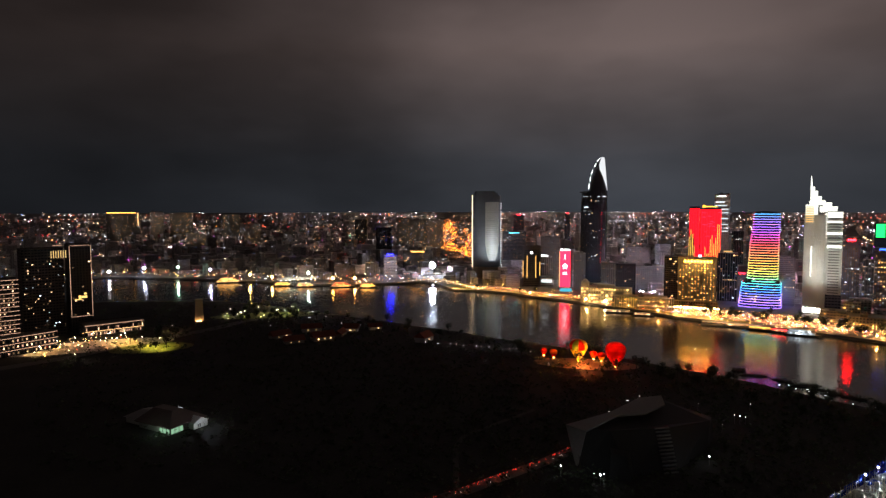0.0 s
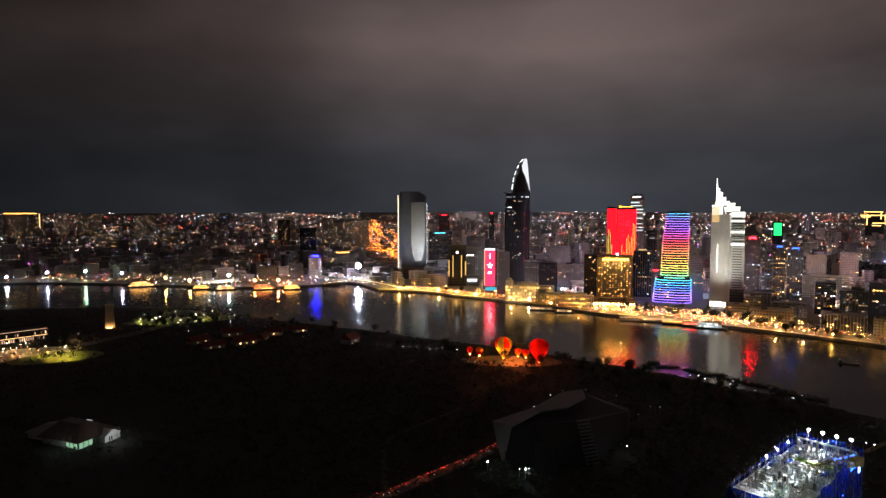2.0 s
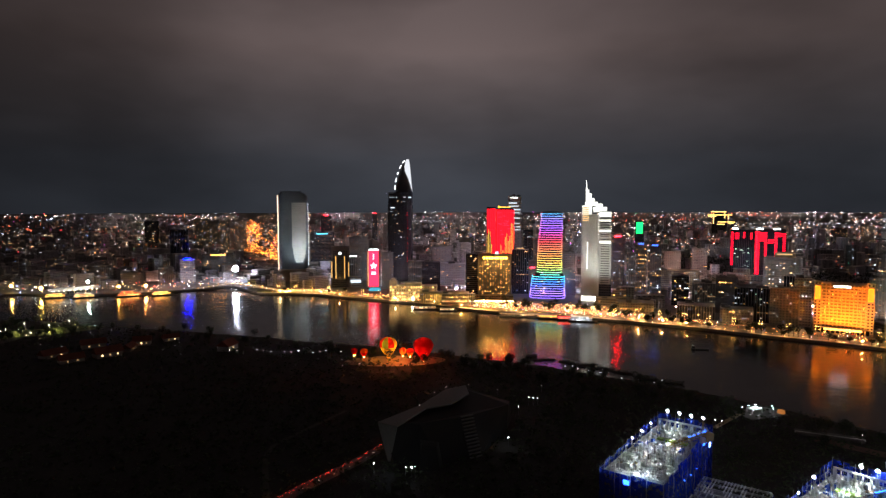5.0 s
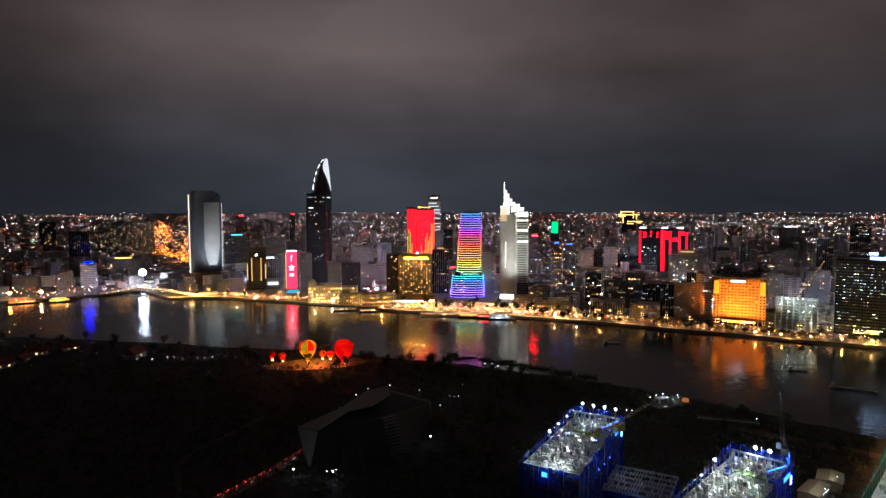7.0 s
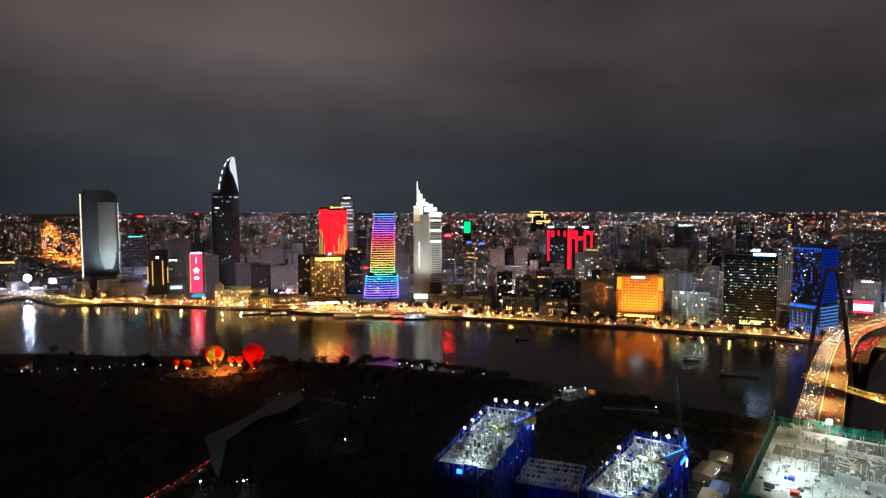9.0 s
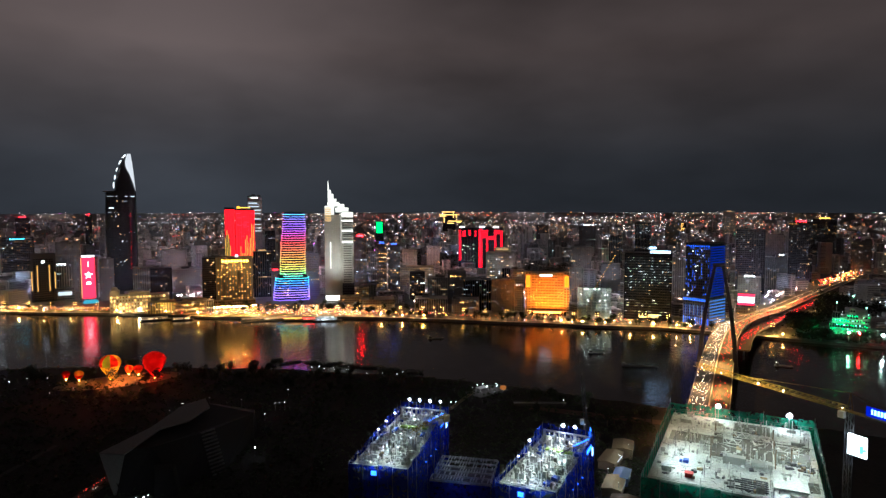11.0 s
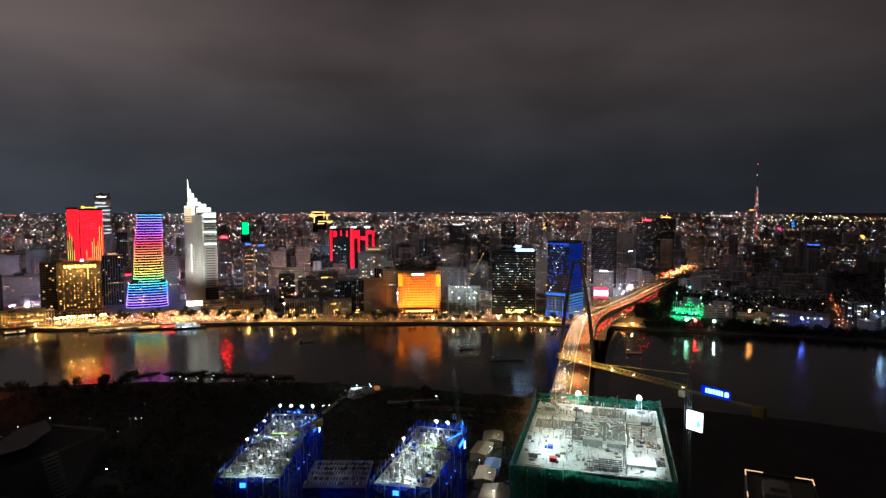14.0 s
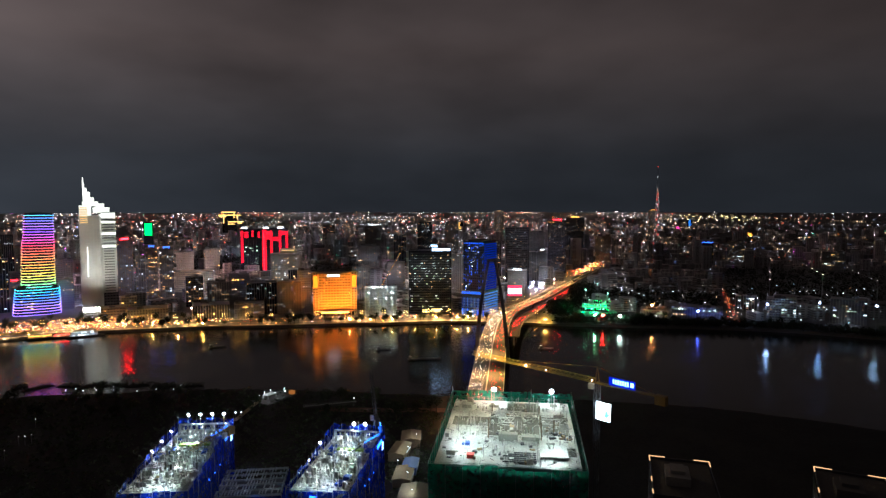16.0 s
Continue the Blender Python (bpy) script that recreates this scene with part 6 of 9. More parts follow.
def tower_crane(base, mast_top, jib_to, back_to, paint, name, label, sign=None, depth=0.0):
    """A tower crane: lattice mast, jib with bracing, counter-jib with ballast, cab and apex."""
    ob = new(name)
    ob.matrix_basis = pose(base[0], base[1], depth or NEAR_Z, 0, 0, math.degrees(math.atan2(jib_to[1] - base[1], jib_to[0] - base[0])))
    tagged(ob, label, "crane")
    z0 = depth or NEAR_Z
    h = mast_top - z0
    me = Mesh()
    n = int(h / 3)
    for i in range(n):
        a, b = i * h / n, (i + 1) * h / n
        for sx, sy in ((-1, -1), (1, -1), (1, 1), (-1, 1)):
            me.bar((sx, sy, a), (sx, sy, b), 0.14)
        s_ = 1 if i % 2 else -1
        me.bar((-s_, -1, a), (s_, -1, b), 0.1).bar((-s_, 1, a), (s_, 1, b), 0.1).bar((-1, -s_, a), (-1, s_, b), 0.1).bar((1, -s_, a), (1, s_, b), 0.1)
    part("mast", me, DARK, ob)
    L_ = math.dist(base[:2], jib_to[:2])
    rise = jib_to[2] - mast_top
    K_ = math.dist(base[:2], back_to[:2])
    jb = Mesh()
    k = int(L_ / 2.5)
    P = lambda i, y, up: (i * L_ / k, y, h + rise * i / k + up)
    for i in range(k):
        jb.bar(P(i, -0.9, 0), P(i + 1, -0.9, 0), 0.16).bar(P(i, 0.9, 0), P(i + 1, 0.9, 0), 0.16).bar(P(i, 0, 1.9), P(i + 1, 0, 1.9), 0.16)
        jb.bar(P(i, -0.9, 0), P(i + 0.5, 0, 1.9), 0.1).bar(P(i + 0.5, 0, 1.9), P(i + 1, -0.9, 0), 0.1)
        jb.bar(P(i, 0.9, 0), P(i + 0.5, 0, 1.9), 0.1).bar(P(i + 0.5, 0, 1.9), P(i + 1, 0.9, 0), 0.1)
    part("jib", jb, paint, ob)
    cj = Mesh().box(-K_, 0, -1.1, 1.1, h - 0.2, h + 0.2)
    part("counter_jib", cj, paint, ob)
    part("ballast", Mesh().box(-K_, -K_ + 4.5, -1.3, 1.3, h - 3.2, h + 0.6), paint, ob)
    part("apex", Mesh().bar((-1, 0, h), (0, 0, h + 7), 0.2).bar((1, 0, h), (0, 0, h + 7), 0.2).bar((0, 0, h + 7), (L_ * 0.6, 0, h + rise * 0.6 + 1.9), 0.08).bar((0, 0, h + 7), (-K_ * 0.9, 0, h), 0.08), paint, ob)
    part("cab", Mesh().box(0.8, 3.0, 1.0, 2.6, h - 2.6, h - 0.2), WHITE_PAINT, ob)
    return ob, h, L_, K_


crane1, hc, lj, kj = tower_crane((263, 69), 84, (283, 139, 84.3), (254, 39, 84), YELLOW_STEEL, "yellow_tower_crane", "yellow tower crane with lit jib and sign")
for t_, s_ in ((0.03, 0.5), (0.36, 0.6), (0.52, 0.9), (0.78, 0.6), (0.93, 0.5)):
    part("jib_lamp", Mesh().ball((lj * t_, 1.0, hc + 0.9), s_ * 0.38, 0, 8, 5), glow("jib_lamp", (1.0, 0.70, 0.30), 75), crane1)
sb = part("sign_board", Mesh().box(-18.5, -6.5, 1.3, 1.6, hc + 0.6, hc + 4.2), glow("sign_board_blue", (0.003, 0.02, 0.75), 0.8), crane1, "blue lit company sign")
for i, (x, w_) in enumerate(((-17.2, 1.5), (-15.3, 0.7), (-14.2, 0.7), (-13.1, 0.7), (-12.0, 0.7), (-10.9, 0.7), (-9.8, 0.7), (-8.7, 0.5))):
    light_piece("sign_bar", sb, glow("sign_bar_blue", (0.16, 0.36, 1.0), 7), x, 1.75, hc + 2.6, w_, 1.9)
part("light_box", Mesh().box(-7.8, -1.2, 2.0, 2.8, hc - 15.0, hc - 7.4), glow("light_box", (0.80, 0.95, 1.0), 6), crane1, "glowing white light box")
part("light_box_mark", Mesh().box(-7.0, -5.6, 2.8, 3.0, hc - 13.6, hc - 10.6).box(-8.0, -7.0, 2.8, 3.0, hc - 12.6, hc - 11.6), L_CYAN, crane1)
crane2, h2c, lj2, kj2 = tower_crane((262, 186), 50, (276, 199, 68), (257, 181, 50), DARK, "luffing_crane", "dark luffing crane with a blue lit cab", None)
part("sign_board", Mesh().box(-4, 4, -2.2, -1.9, h2c - 8, h2c - 3), BLUE_LAMP, crane2, "glowing blue sign")
crane3, h3c, lj3, kj3 = tower_crane((208, 239), 50, (186, 236, 48), (214, 240, 50), YELLOW_STEEL, "small_crane", "small dark crane on the tower's deck", None, 30)


# ---------------------------------------------------------------- dark exhibition hall
LOUVRE = ((134.2, 369.8, 22.4), (135.3, 355.6, 0.4))


def exhibition_hall():
    ob = new("exhibition_hall")
    ob.matrix_basis = pose(0, 0, NEAR_Z)
    tagged(ob, "dark angular exhibition hall with slanting walls", "hall")
    pale = mat("grey_fibre_panels", (0.24, 0.24, 0.235), 0.85, vary=0.2, scale=0.1)
    dark = mat("hall_dark_panels", (0.013, 0.012, 0.013), 0.75, vary=0.3, scale=0.1)
    foot = [(84, 362), (112, 352), (140, 358), (172, 392), (186, 415), (150, 420)]
    roof = [(76, 361), (100, 362), (136, 371), (178, 402), (184, 414), (146, 418)]
    me = Mesh()
    me.loft([[(x, y, 0) for x, y in foot], [(x, y, z) for (x, y), z in zip(roof, (27, 24, 22, 16, 14, 27))]])
    part("wall", me, dark, ob)
    pl = Mesh()

    def slab(pts, off):
        off = Vector(off)
        n = len(pts)
        b = len(pl.v)
        pl.v.extend([tuple(p) for p in pts] + [tuple(Vector(p) + off) for p in pts])
        pl.f.extend([tuple(b + i for i in range(n)), tuple(b + 2 * n - 1 - i for i in range(n))] + [(b + i, b + n + i, b + n + (i + 1) % n, b + (i + 1) % n) for i in range(n)])
        pl.m.extend([0] * (n + 2))
    slab([(73.3, 359.8, 27.8), (82.4, 348.8, 27.8), (108.7, 375.7, 27.8), (126.5, 378.7, 27.8), (145.7, 396.9, 27.8), (150.3, 416.6, 27.8), (133.7, 411.8, 27.8), (105.5, 382.2, 27.8)], (0, 0, 0.8))
    part("folded_plate", pl, pale, ob, "pale folded roof plate")
    pl = Mesh()
    slab([(73.3, 359.8, 27.8), (82.4, 348.8, 27.8), (82.0, 366.5, 0.1), (81.0, 367.5, 0.1)], (0.5, 0.5, 0))
    part("folded_leg", pl, pale, ob, "pale slanting leg of the roof plate")
    for k in range(13):
        u = k / 12
        lo = part("louvre", Mesh().box(-4.6, 4.6, -0.5, 0.3, 0, 0.75), pale, ob)
        lo.matrix_local = pose(LOUVRE[0][0] + (LOUVRE[1][0] - LOUVRE[0][0]) * u, LOUVRE[0][1] + (LOUVRE[1][1] - LOUVRE[0][1]) * u, LOUVRE[0][2] + (LOUVRE[1][2] - LOUVRE[0][2]) * u, 0, 0, 12)
    part("lower_block", Mesh().loft([[(96, 347, 0), (108, 345, 0), (112, 352, 0), (99, 355, 0)], [(98, 350, 15), (107, 349, 13), (110, 354, 14), (99, 356, 16)]]), dark, ob)
    return ob


exhibition_hall()


STRING_LAMP = glow("path_lamp_rose", (1.0, 0.72, 0.66), 5)


def path_lamp(x, y, h=7, power=None, label="slim white path lamp", r=None):
    me = Mesh().bar((0, 0, 0), (0, 0, h), 0.09, 0, 6)
    ob = whole("path_lamp", me, [STEEL], label, "lamp", pose(x, y, NEAR_Z), group="path lamps")
    part("lamp_head", Mesh().ball((0, 0, h + 0.2), r or (0.44 if power else 0.19), 0, 8, 5), power or L_WHITE, ob)
    return ob


for x, y, k in ((69.2, 353.3, 1), (89.3, 340.6, 1), (91.5, 341.5, 0), (162.4, 366.5, 1), (158.3, 487.6, 0), (179.6, 489.6, 0), (197.1, 467.5, 0), (124.1, 449.5, 0), (144.9, 476.0, 0), (216.0, 438.9, 0),
                (213.0, 441.0, 0), (219.0, 437.0, 0), (195.6, 422.6, 0), (237.1, 466.6, 0), (86, 342, 0)):
    path_lamp(x, y, 6, L_WHITE if k else None)


for i in (0, 2, 3, 6, 7, 9, 12, 13, 15, 18, 20, 21, 24):
    u = i / 25
    x, y = -20 + 118 * u + 2 * math.sin(i * 2.1), 698 - 46 * u + 4 * math.sin(i * 1.3)
    path_lamp(x, y, 4, STRING_LAMP if i % 3 else None, "small pale lamp on the bank path", 0.24)


def small_cars_road():
    """The unlit access road with a queue of rear lights."""
    pts = [(-14, 318), (9.3, 331.6), (27.4, 346.0), (45.5, 359.9), (61.3, 371.8), (79.8, 388.2), (104, 412)]
    me = Mesh()
    for a, b in zip(pts, pts[1:]):
        d = (Vector(b) - Vector(a)).normalized()
        n = Vector((-d.y, d.x)) * 4.5
        me.quad([(a[0] - n.x, a[1] - n.y, NEAR_Z + 0.08), (b[0] - n.x, b[1] - n.y, NEAR_Z + 0.08), (b[0] + n.x, b[1] + n.y, NEAR_Z + 0.08), (a[0] + n.x, a[1] + n.y, NEAR_Z + 0.08)])
    whole("road_access", me, [ASPHALT], "narrow asphalt access road without lamps", "road", kind="structure")
    return pts


ACCESS = small_cars_road()
me = Mesh()
walk_pts = [(7.2, 332.1), (8.0, 397.4), (14.1, 416.0), (37.3, 439.8), (71.3, 472.4)]
for a, b in zip(walk_pts, walk_pts[1:]):
    d = (Vector(b) - Vector(a)).normalized()
    n = Vector((-d.y, d.x)) * 1.8
    me.quad([(a[0] - n.x, a[1] - n.y, NEAR_Z + 0.06), (b[0] - n.x, b[1] - n.y, NEAR_Z + 0.06), (b[0] + n.x, b[1] + n.y, NEAR_Z + 0.06), (a[0] + n.x, a[1] + n.y, NEAR_Z + 0.06)])
whole("footpath", me, [mat("worn_path", (0.07, 0.068, 0.06), 0.9, vary=0.5, scale=0.2)], "pale concrete footpath across the dark land", "path", kind="structure")


def ground_light(x, y, z, power, col, label, name="yard_light", down=None):
    """The light of a lamp on a pole; down: the cone of a shielded lamp, in degrees."""
    lamp = bpy.data.lights.new(name, "SPOT" if down else "POINT")
    lamp.energy, lamp.color, lamp.shadow_soft_size = power, col, 0.35
    if down:
        lamp.spot_size, lamp.spot_blend = radians(down), 0.5
    fl = new(name, lamp)
    fl.location = (x, y, z)
    return tagged(fl, label, "lamp")


for x, y, pw in ((90.5, 338.5, 300), (70.5, 351.5, 220), (163, 364.5, 180)):
    ground_light(x, y, NEAR_Z + 5.5, pw, (0.78, 0.95, 1.0), "white path lamp light beside the hall")
for k, (x, y) in enumerate(ACCESS[1:6]):
    ground_light(x + 2, y, NEAR_Z + 2.5, 110 if k < 3 else 60, (1.0, 0.22, 0.08), "red glow of queued cars' rear lights", "car_light")
# two unseen lights above the jib, added to turn it golden
for x, y in ((272, 106), (278, 128)):
    ground_light(x - 5, y, 92, 15000, (1.0, 0.72, 0.30), "added warm light above the crane jib", "jib_light")


def event_hall():
    """Single-storey hall with a broad dark hipped roof, a glazed corner and a pale gabled porch."""
    ob = new("event_hall")
    ob.matrix_basis = pose(-190, 419, NEAR_Z, 0, 0, 62)
    tagged(ob, "low hall with a dark hipped roof and bright glazed corner", "hall")
    part("wall", Mesh().box(0.3, 27.7, 0.3, 33.7, 0, 5.0), PALE, ob)
    rf = Mesh().loft([[(-2, -2, 4.8), (30, -2, 4.8), (30, 36, 4.8), (-2, 36, 4.8)], [(-2, -2, 5.3), (30, -2, 5.3), (30, 36, 5.3), (-2, 36, 5.3)], [(10, 10, 12.6), (18, 10, 12.6), (18, 30, 12.6), (10, 30, 12.6)]])
    part("roof", rf, mat("brown_roof_sheet", (0.16, 0.125, 0.11), 0.8, vary=0.3, scale=0.2), ob, "dark brown hipped roof")
    for k in range(8):
        part("roof_rib", Mesh().bar((-2, -1 + k * 5.1, 5.4), (10, 10.3 + k * 2.7, 12.75), 0.12), DARK, ob)
    part("annex_wall", Mesh().box(3, 25, 34.2, 52, 0, 4.2), PALE, ob)
    part("annex_roof", Mesh().loft([[(1.5, 33.9, 4.2), (26.5, 33.9, 4.2), (26.5, 53.5, 4.2), (1.5, 53.5, 4.2)], [(13, 36, 7.6), (15, 36, 7.6), (15, 48, 7.6), (13, 48, 7.6)]]), STEEL, ob, "grey sheet roof of the annex")
    part("porch_wall", Mesh().box(15, 27, -6, 0.2, 0, 4.4), WHITE_PAINT, ob, "pale gabled porch")
    part("porch_roof", Mesh().loft([[(14.3, -6.7, 4.4), (27.7, -6.7, 4.4), (27.7, 2, 4.4), (14.3, 2, 4.4)], [(20.6, -6.7, 7.6), (21.4, -6.7, 7.6), (21.4, 2, 7.6), (20.6, 2, 7.6)]]), WHITE_PAINT, ob)
    for x in (18.2, 19.8):
        part("porch_window", Mesh().box(x, x + 0.7, -6.2, -6.0, 0.8, 3.4), GLASS, ob)
    bay = glow("hall_bay", (0.42, 0.80, 0.50), 0.55)
    for k in range(3):
        light_piece("glazed_bay", ob, bay, 0.1, 2.4 + k * 3.6, 2.3, 3.2, 4.0, 90)
        part("mullion", Mesh().box(-0.2, 0.25, 0.4 + k * 3.6, 0.75 + k * 3.6, 0, 4.8), DARK, ob)
    for k in range(3):
        light_piece("glazed_bay", ob, bay, 2.2 + k * 3.4, 0.1, 2.3, 2.8, 4.0)
    light_piece("roof_lantern", ob, glow("lantern", (0.9, 0.97, 1.0), 0.7), 18.2, 12, 12.4, 5, 0.9, 90)
    # bare point lights, added to brighten porch, corner and roof
    for x, y, z, pw, col in ((19, -13, 6, 900, (0.9, 0.96, 1.0)), (-7, 8, 4, 500, (0.7, 1.0, 0.8)), (28, 14, 14, 700, (0.95, 0.95, 1.0))):
        lamp = bpy.data.lights.new("hall_light", "POINT")
        lamp.energy, lamp.color, lamp.shadow_soft_size = pw, col, 0.5
        fl = new("hall_light", lamp)
        fl.matrix_world = ob.matrix_basis @ pose(x, y, z)
        tagged(fl, "added fill light beside the hall", "lamp")
    return ob


event_hall()


# ---------------------------------------------------------------- balloons
def balloon(az, d, r, h, panels, name, label, lamp_power, lamp_col, z=None):
    ob = thing(name, az, d, label, "balloon", z=NEAR_Z if z is None else z)
    prof = [(0.0, 0.10), (0.06, 0.17), (0.2, 0.45), (0.38, 0.76), (0.55, 0.95), (0.68, 1.0), (0.8, 0.94), (0.9, 0.74), (0.97, 0.40), (1.0, 0.04)]
    seg = 24
    z0 = 2.6
    for g in range(8):
        low, top = Mesh(), Mesh()
        for i in range(3 * g, 3 * g + 3):
            for (t0, r0), (t1, r1) in zip(prof, prof[1:]):
                a0, a1 = 2 * math.pi * i / seg, 2 * math.pi * (i + 1) / seg
                P = lambda a, rr, t: (r * rr * math.cos(a), r * rr * math.sin(a), z0 + t * h)
                (top if (t0 + t1) / 2 > 0.5 else low).quad([P(a0, r0, t0), P(a1, r0, t0), P(a1, r1, t1), P(a0, r1, t1)])
        for me in (low, top):
            seen = {}
            for k, v in enumerate(me.v):
                seen.setdefault(tuple(round(c, 4) for c in v), len(seen))
            me.f = [tuple(seen[tuple(round(c, 4) for c in me.v[k])] for k in f) for f in me.f]
            me.v = list(seen)
        part("lower_gore", low, panels[0], ob)
        part("upper_gore", top, panels[1 + g % (len(panels) - 1)] if len(panels) > 1 else panels[0], ob)
    basket = Mesh()
    basket.loft([ellipse(0, 0, 0.8, 0.8, 0, 12), ellipse(0, 0, 0.9, 0.9, 1.2, 12)])
    for sx, sy in ((-0.7, -0.5), (0.7, -0.5), (0.7, 0.5), (-0.7, 0.5)):
        basket.bar((sx, sy, 1.1), (sx * 1.5, sy * 1.5, z0 + 0.1), 0.05)
    part("basket", basket, mat("wicker", (0.25, 0.15, 0.07), 0.85), ob)
    part("burner_flame", Mesh().ball((0, 0, z0 + 0.6), 0.7, 0, 8, 6, 1.6), glow("flame", (1.0, 0.62, 0.12), 40), ob)
    lamp = bpy.data.lights.new("burner_light", "POINT")
    lamp.energy, lamp.color, lamp.shadow_soft_size = lamp_power, lamp_col, 1.0
    fl = new("burner_light", lamp)
    fl.matrix_world = ob.matrix_basis @ pose(0, 0, z0 + h * 0.45)
    tagged(fl, "burner light inside the balloon", "lamp")
    return ob


def fabric(name, col):
    m = bpy.data.materials.new(name)
    m.use_nodes = True
    nt = m.node_tree
    nt.nodes.clear()
    N, L = nt.nodes.new, nt.links.new
    out, mix, d, t = N("ShaderNodeOutputMaterial"), N("ShaderNodeMixShader"), N("ShaderNodeBsdfDiffuse"), N("ShaderNodeBsdfTranslucent")
    n, r, s_ = N("ShaderNodeTexNoise"), N("ShaderNodeMapRange"), N("ShaderNodeVectorMath")
    n.inputs["Scale"].default_value = 0.5
    r.inputs["To Min"].default_value, r.inputs["To Max"].default_value = 0.75, 1.2
    s_.operation, s_.inputs[0].default_value = "SCALE", col
    L(n.outputs["Fac"], r.inputs["Value"])
    L(r.outputs[0], s_.inputs["Scale"])
    for b in (d, t):
        L(s_.outputs[0], b.inputs["Color"])
    mix.inputs[0].default_value = 0.7
    L(d.outputs[0], mix.inputs[1])
    L(t.outputs[0], mix.inputs[2])
    L(mix.outputs[0], out.inputs[0])
    return m


F_YEL, F_RED, F_GRN, F_ORG = fabric("yellow_fabric", (0.85, 0.55, 0.05)), fabric("red_fabric", (0.75, 0.03, 0.02)), fabric("green_fabric", (0.30, 0.42, 0.06)), fabric("orange_fabric", (0.8, 0.25, 0.03))
balloon(12.55, 632, 9.0, 22, [F_YEL, F_RED, F_GRN, F_RED, F_YEL], "hot_air_balloon", "glowing yellow hot-air balloon with red and green gores", 6000, (1.0, 0.50, 0.12))
balloon(15.85, 618, 10.0, 24, [F_RED], "hot_air_balloon", "plain red hot-air balloon on its tether", 4500, (1.0, 0.12, 0.10))
balloon(13.9, 640, 3.8, 9, [F_ORG, F_RED, F_ORG], "small_balloon", "half-filled orange balloon on the ground", 260, (1.0, 0.35, 0.10))
balloon(14.6, 636, 4.2, 9, [F_ORG, F_RED], "small_balloon", "half-filled orange balloon on the ground", 300, (1.0, 0.3, 0.10))
balloon(10.3, 640, 4.0, 9, [F_RED, F_ORG], "small_balloon", "half-filled red balloon on the ground", 120, (1.0, 0.2, 0.08))
balloon(9.4, 648, 3.4, 8, [F_RED], "small_balloon", "half-filled red balloon on the ground", 70, (1.0, 0.2, 0.08))
# bare point light, added for the orange glow on the ground
lamp = bpy.data.lights.new("field_lamp", "POINT")
lamp.energy, lamp.color, lamp.shadow_soft_size = 34000, (1.0, 0.20, 0.05), 1.0
fl = tagged(new("field_lamp", lamp), "added orange light over the balloon field", "lamp")
fl.location = (*polar(12.9, 618), 12)
whole("launch_field", Mesh().loft([ellipse(0, 0, 52, 22, 0, 40), ellipse(0, 0, 52, 22, 0.25, 40)]), [mat("sandy_field", (0.30, 0.22, 0.14), 0.95, vary=0.4, scale=0.15)],
      "trodden sandy balloon field lit orange", "field", pose(*polar(13.2, 630), NEAR_Z - 0.05, 0, 0, -13), kind="structure")


# ---------------------------------------------------------------- left bank flats and shops
STRIP_ROSE = glow("strip_rose", (1.0, 0.58, 0.38), 0.8)
W_DIM = glow("window_dim_warm", (1.0, 0.62, 0.34), 1.6, False, "object")
DARK_BROWN = mat("dark_brown_cladding", (0.045, 0.036, 0.034), 0.6, vary=0.25, scale=0.2)


def outlined_flats():
    ob = thing("apartment_towers", -31.6, 895, "dark apartment towers outlined with warm light strips", "apartment block", z=NEAR_Z, turn=10)
    rng = random.Random(44)
    part("tower_wall", facade_mesh(44, 30, 0, 108, 3.5, 3.4), [DARK_BROWN, GLASS], ob).location = (-24, 17, 0)
    part("tower_wall", facade_mesh(24, 28, 0, 112, 3.5, 3.4), [DARK_BROWN, GLASS], ob).location = (16, 14, 0)
    part("podium", facade_mesh(68, 30, 0, 14, 4.5, 5), [DARK_BROWN, GLASS], ob).location = (45, -19, 0)
    for x in (4.2, 27.8):
        light_piece("outline_strip", ob, STRIP_ROSE, x, -0.4, 66, 0.42, 90)
    for z in (21.5, 111.2):
        light_piece("outline_strip", ob, STRIP_ROSE, 16, -0.4, z, 23, 0.42)
    for i in range(7):
        light_piece("crown_fin", ob, glow_gold_band, -15 + i * 2.6, 1.6, 101, 0.8, 9)
    light_piece("outline_strip", ob, STRIP_ROSE, -8, 1.6, 112, 10, 0.6)
    for x, z, w_, h_ in ((14, 46, 3, 4), (19, 46, 6, 3), (12, 43, 8, 1.2), (20, 50, 3, 2.5)):
        light_piece("gold_emblem", ob, glow("emblem_gold", (1.0, 0.62, 0.18), 1.4), x, -0.45, z, w_, h_)
    for _ in range(60):
        light_piece("lit_window", ob, rng.choice((W_DIM, W_COOL, W_DIM, W_DIM)), rng.uniform(-45, -3), 1.8, 4 + 3.5 * rng.randrange(2, 28) + 1.7, 1.1, 1.0)
    for _ in range(8):
        light_piece("lit_window", ob, W_DIM, rng.uniform(6, 26), -0.35, 24 + 3.5 * rng.randrange(0, 24), 1.8, 1.3)
    for i in range(30):
        light_piece("shop_light", ob, rng.choice((W_DIM, STRIP_ROSE, W_DIM)), 13 + i * 2.2, -34.3, rng.choice((3, 3, 9)), 1.0, 3.4)
    light_piece("eaves_strip", ob, STRIP_ROSE, 45, -34.4, 13.6, 67, 0.6)
    light_piece("eaves_strip", ob, L_WARM, 45, -34.4, 6.2, 67, 0.6)
    return ob


outlined_flats()


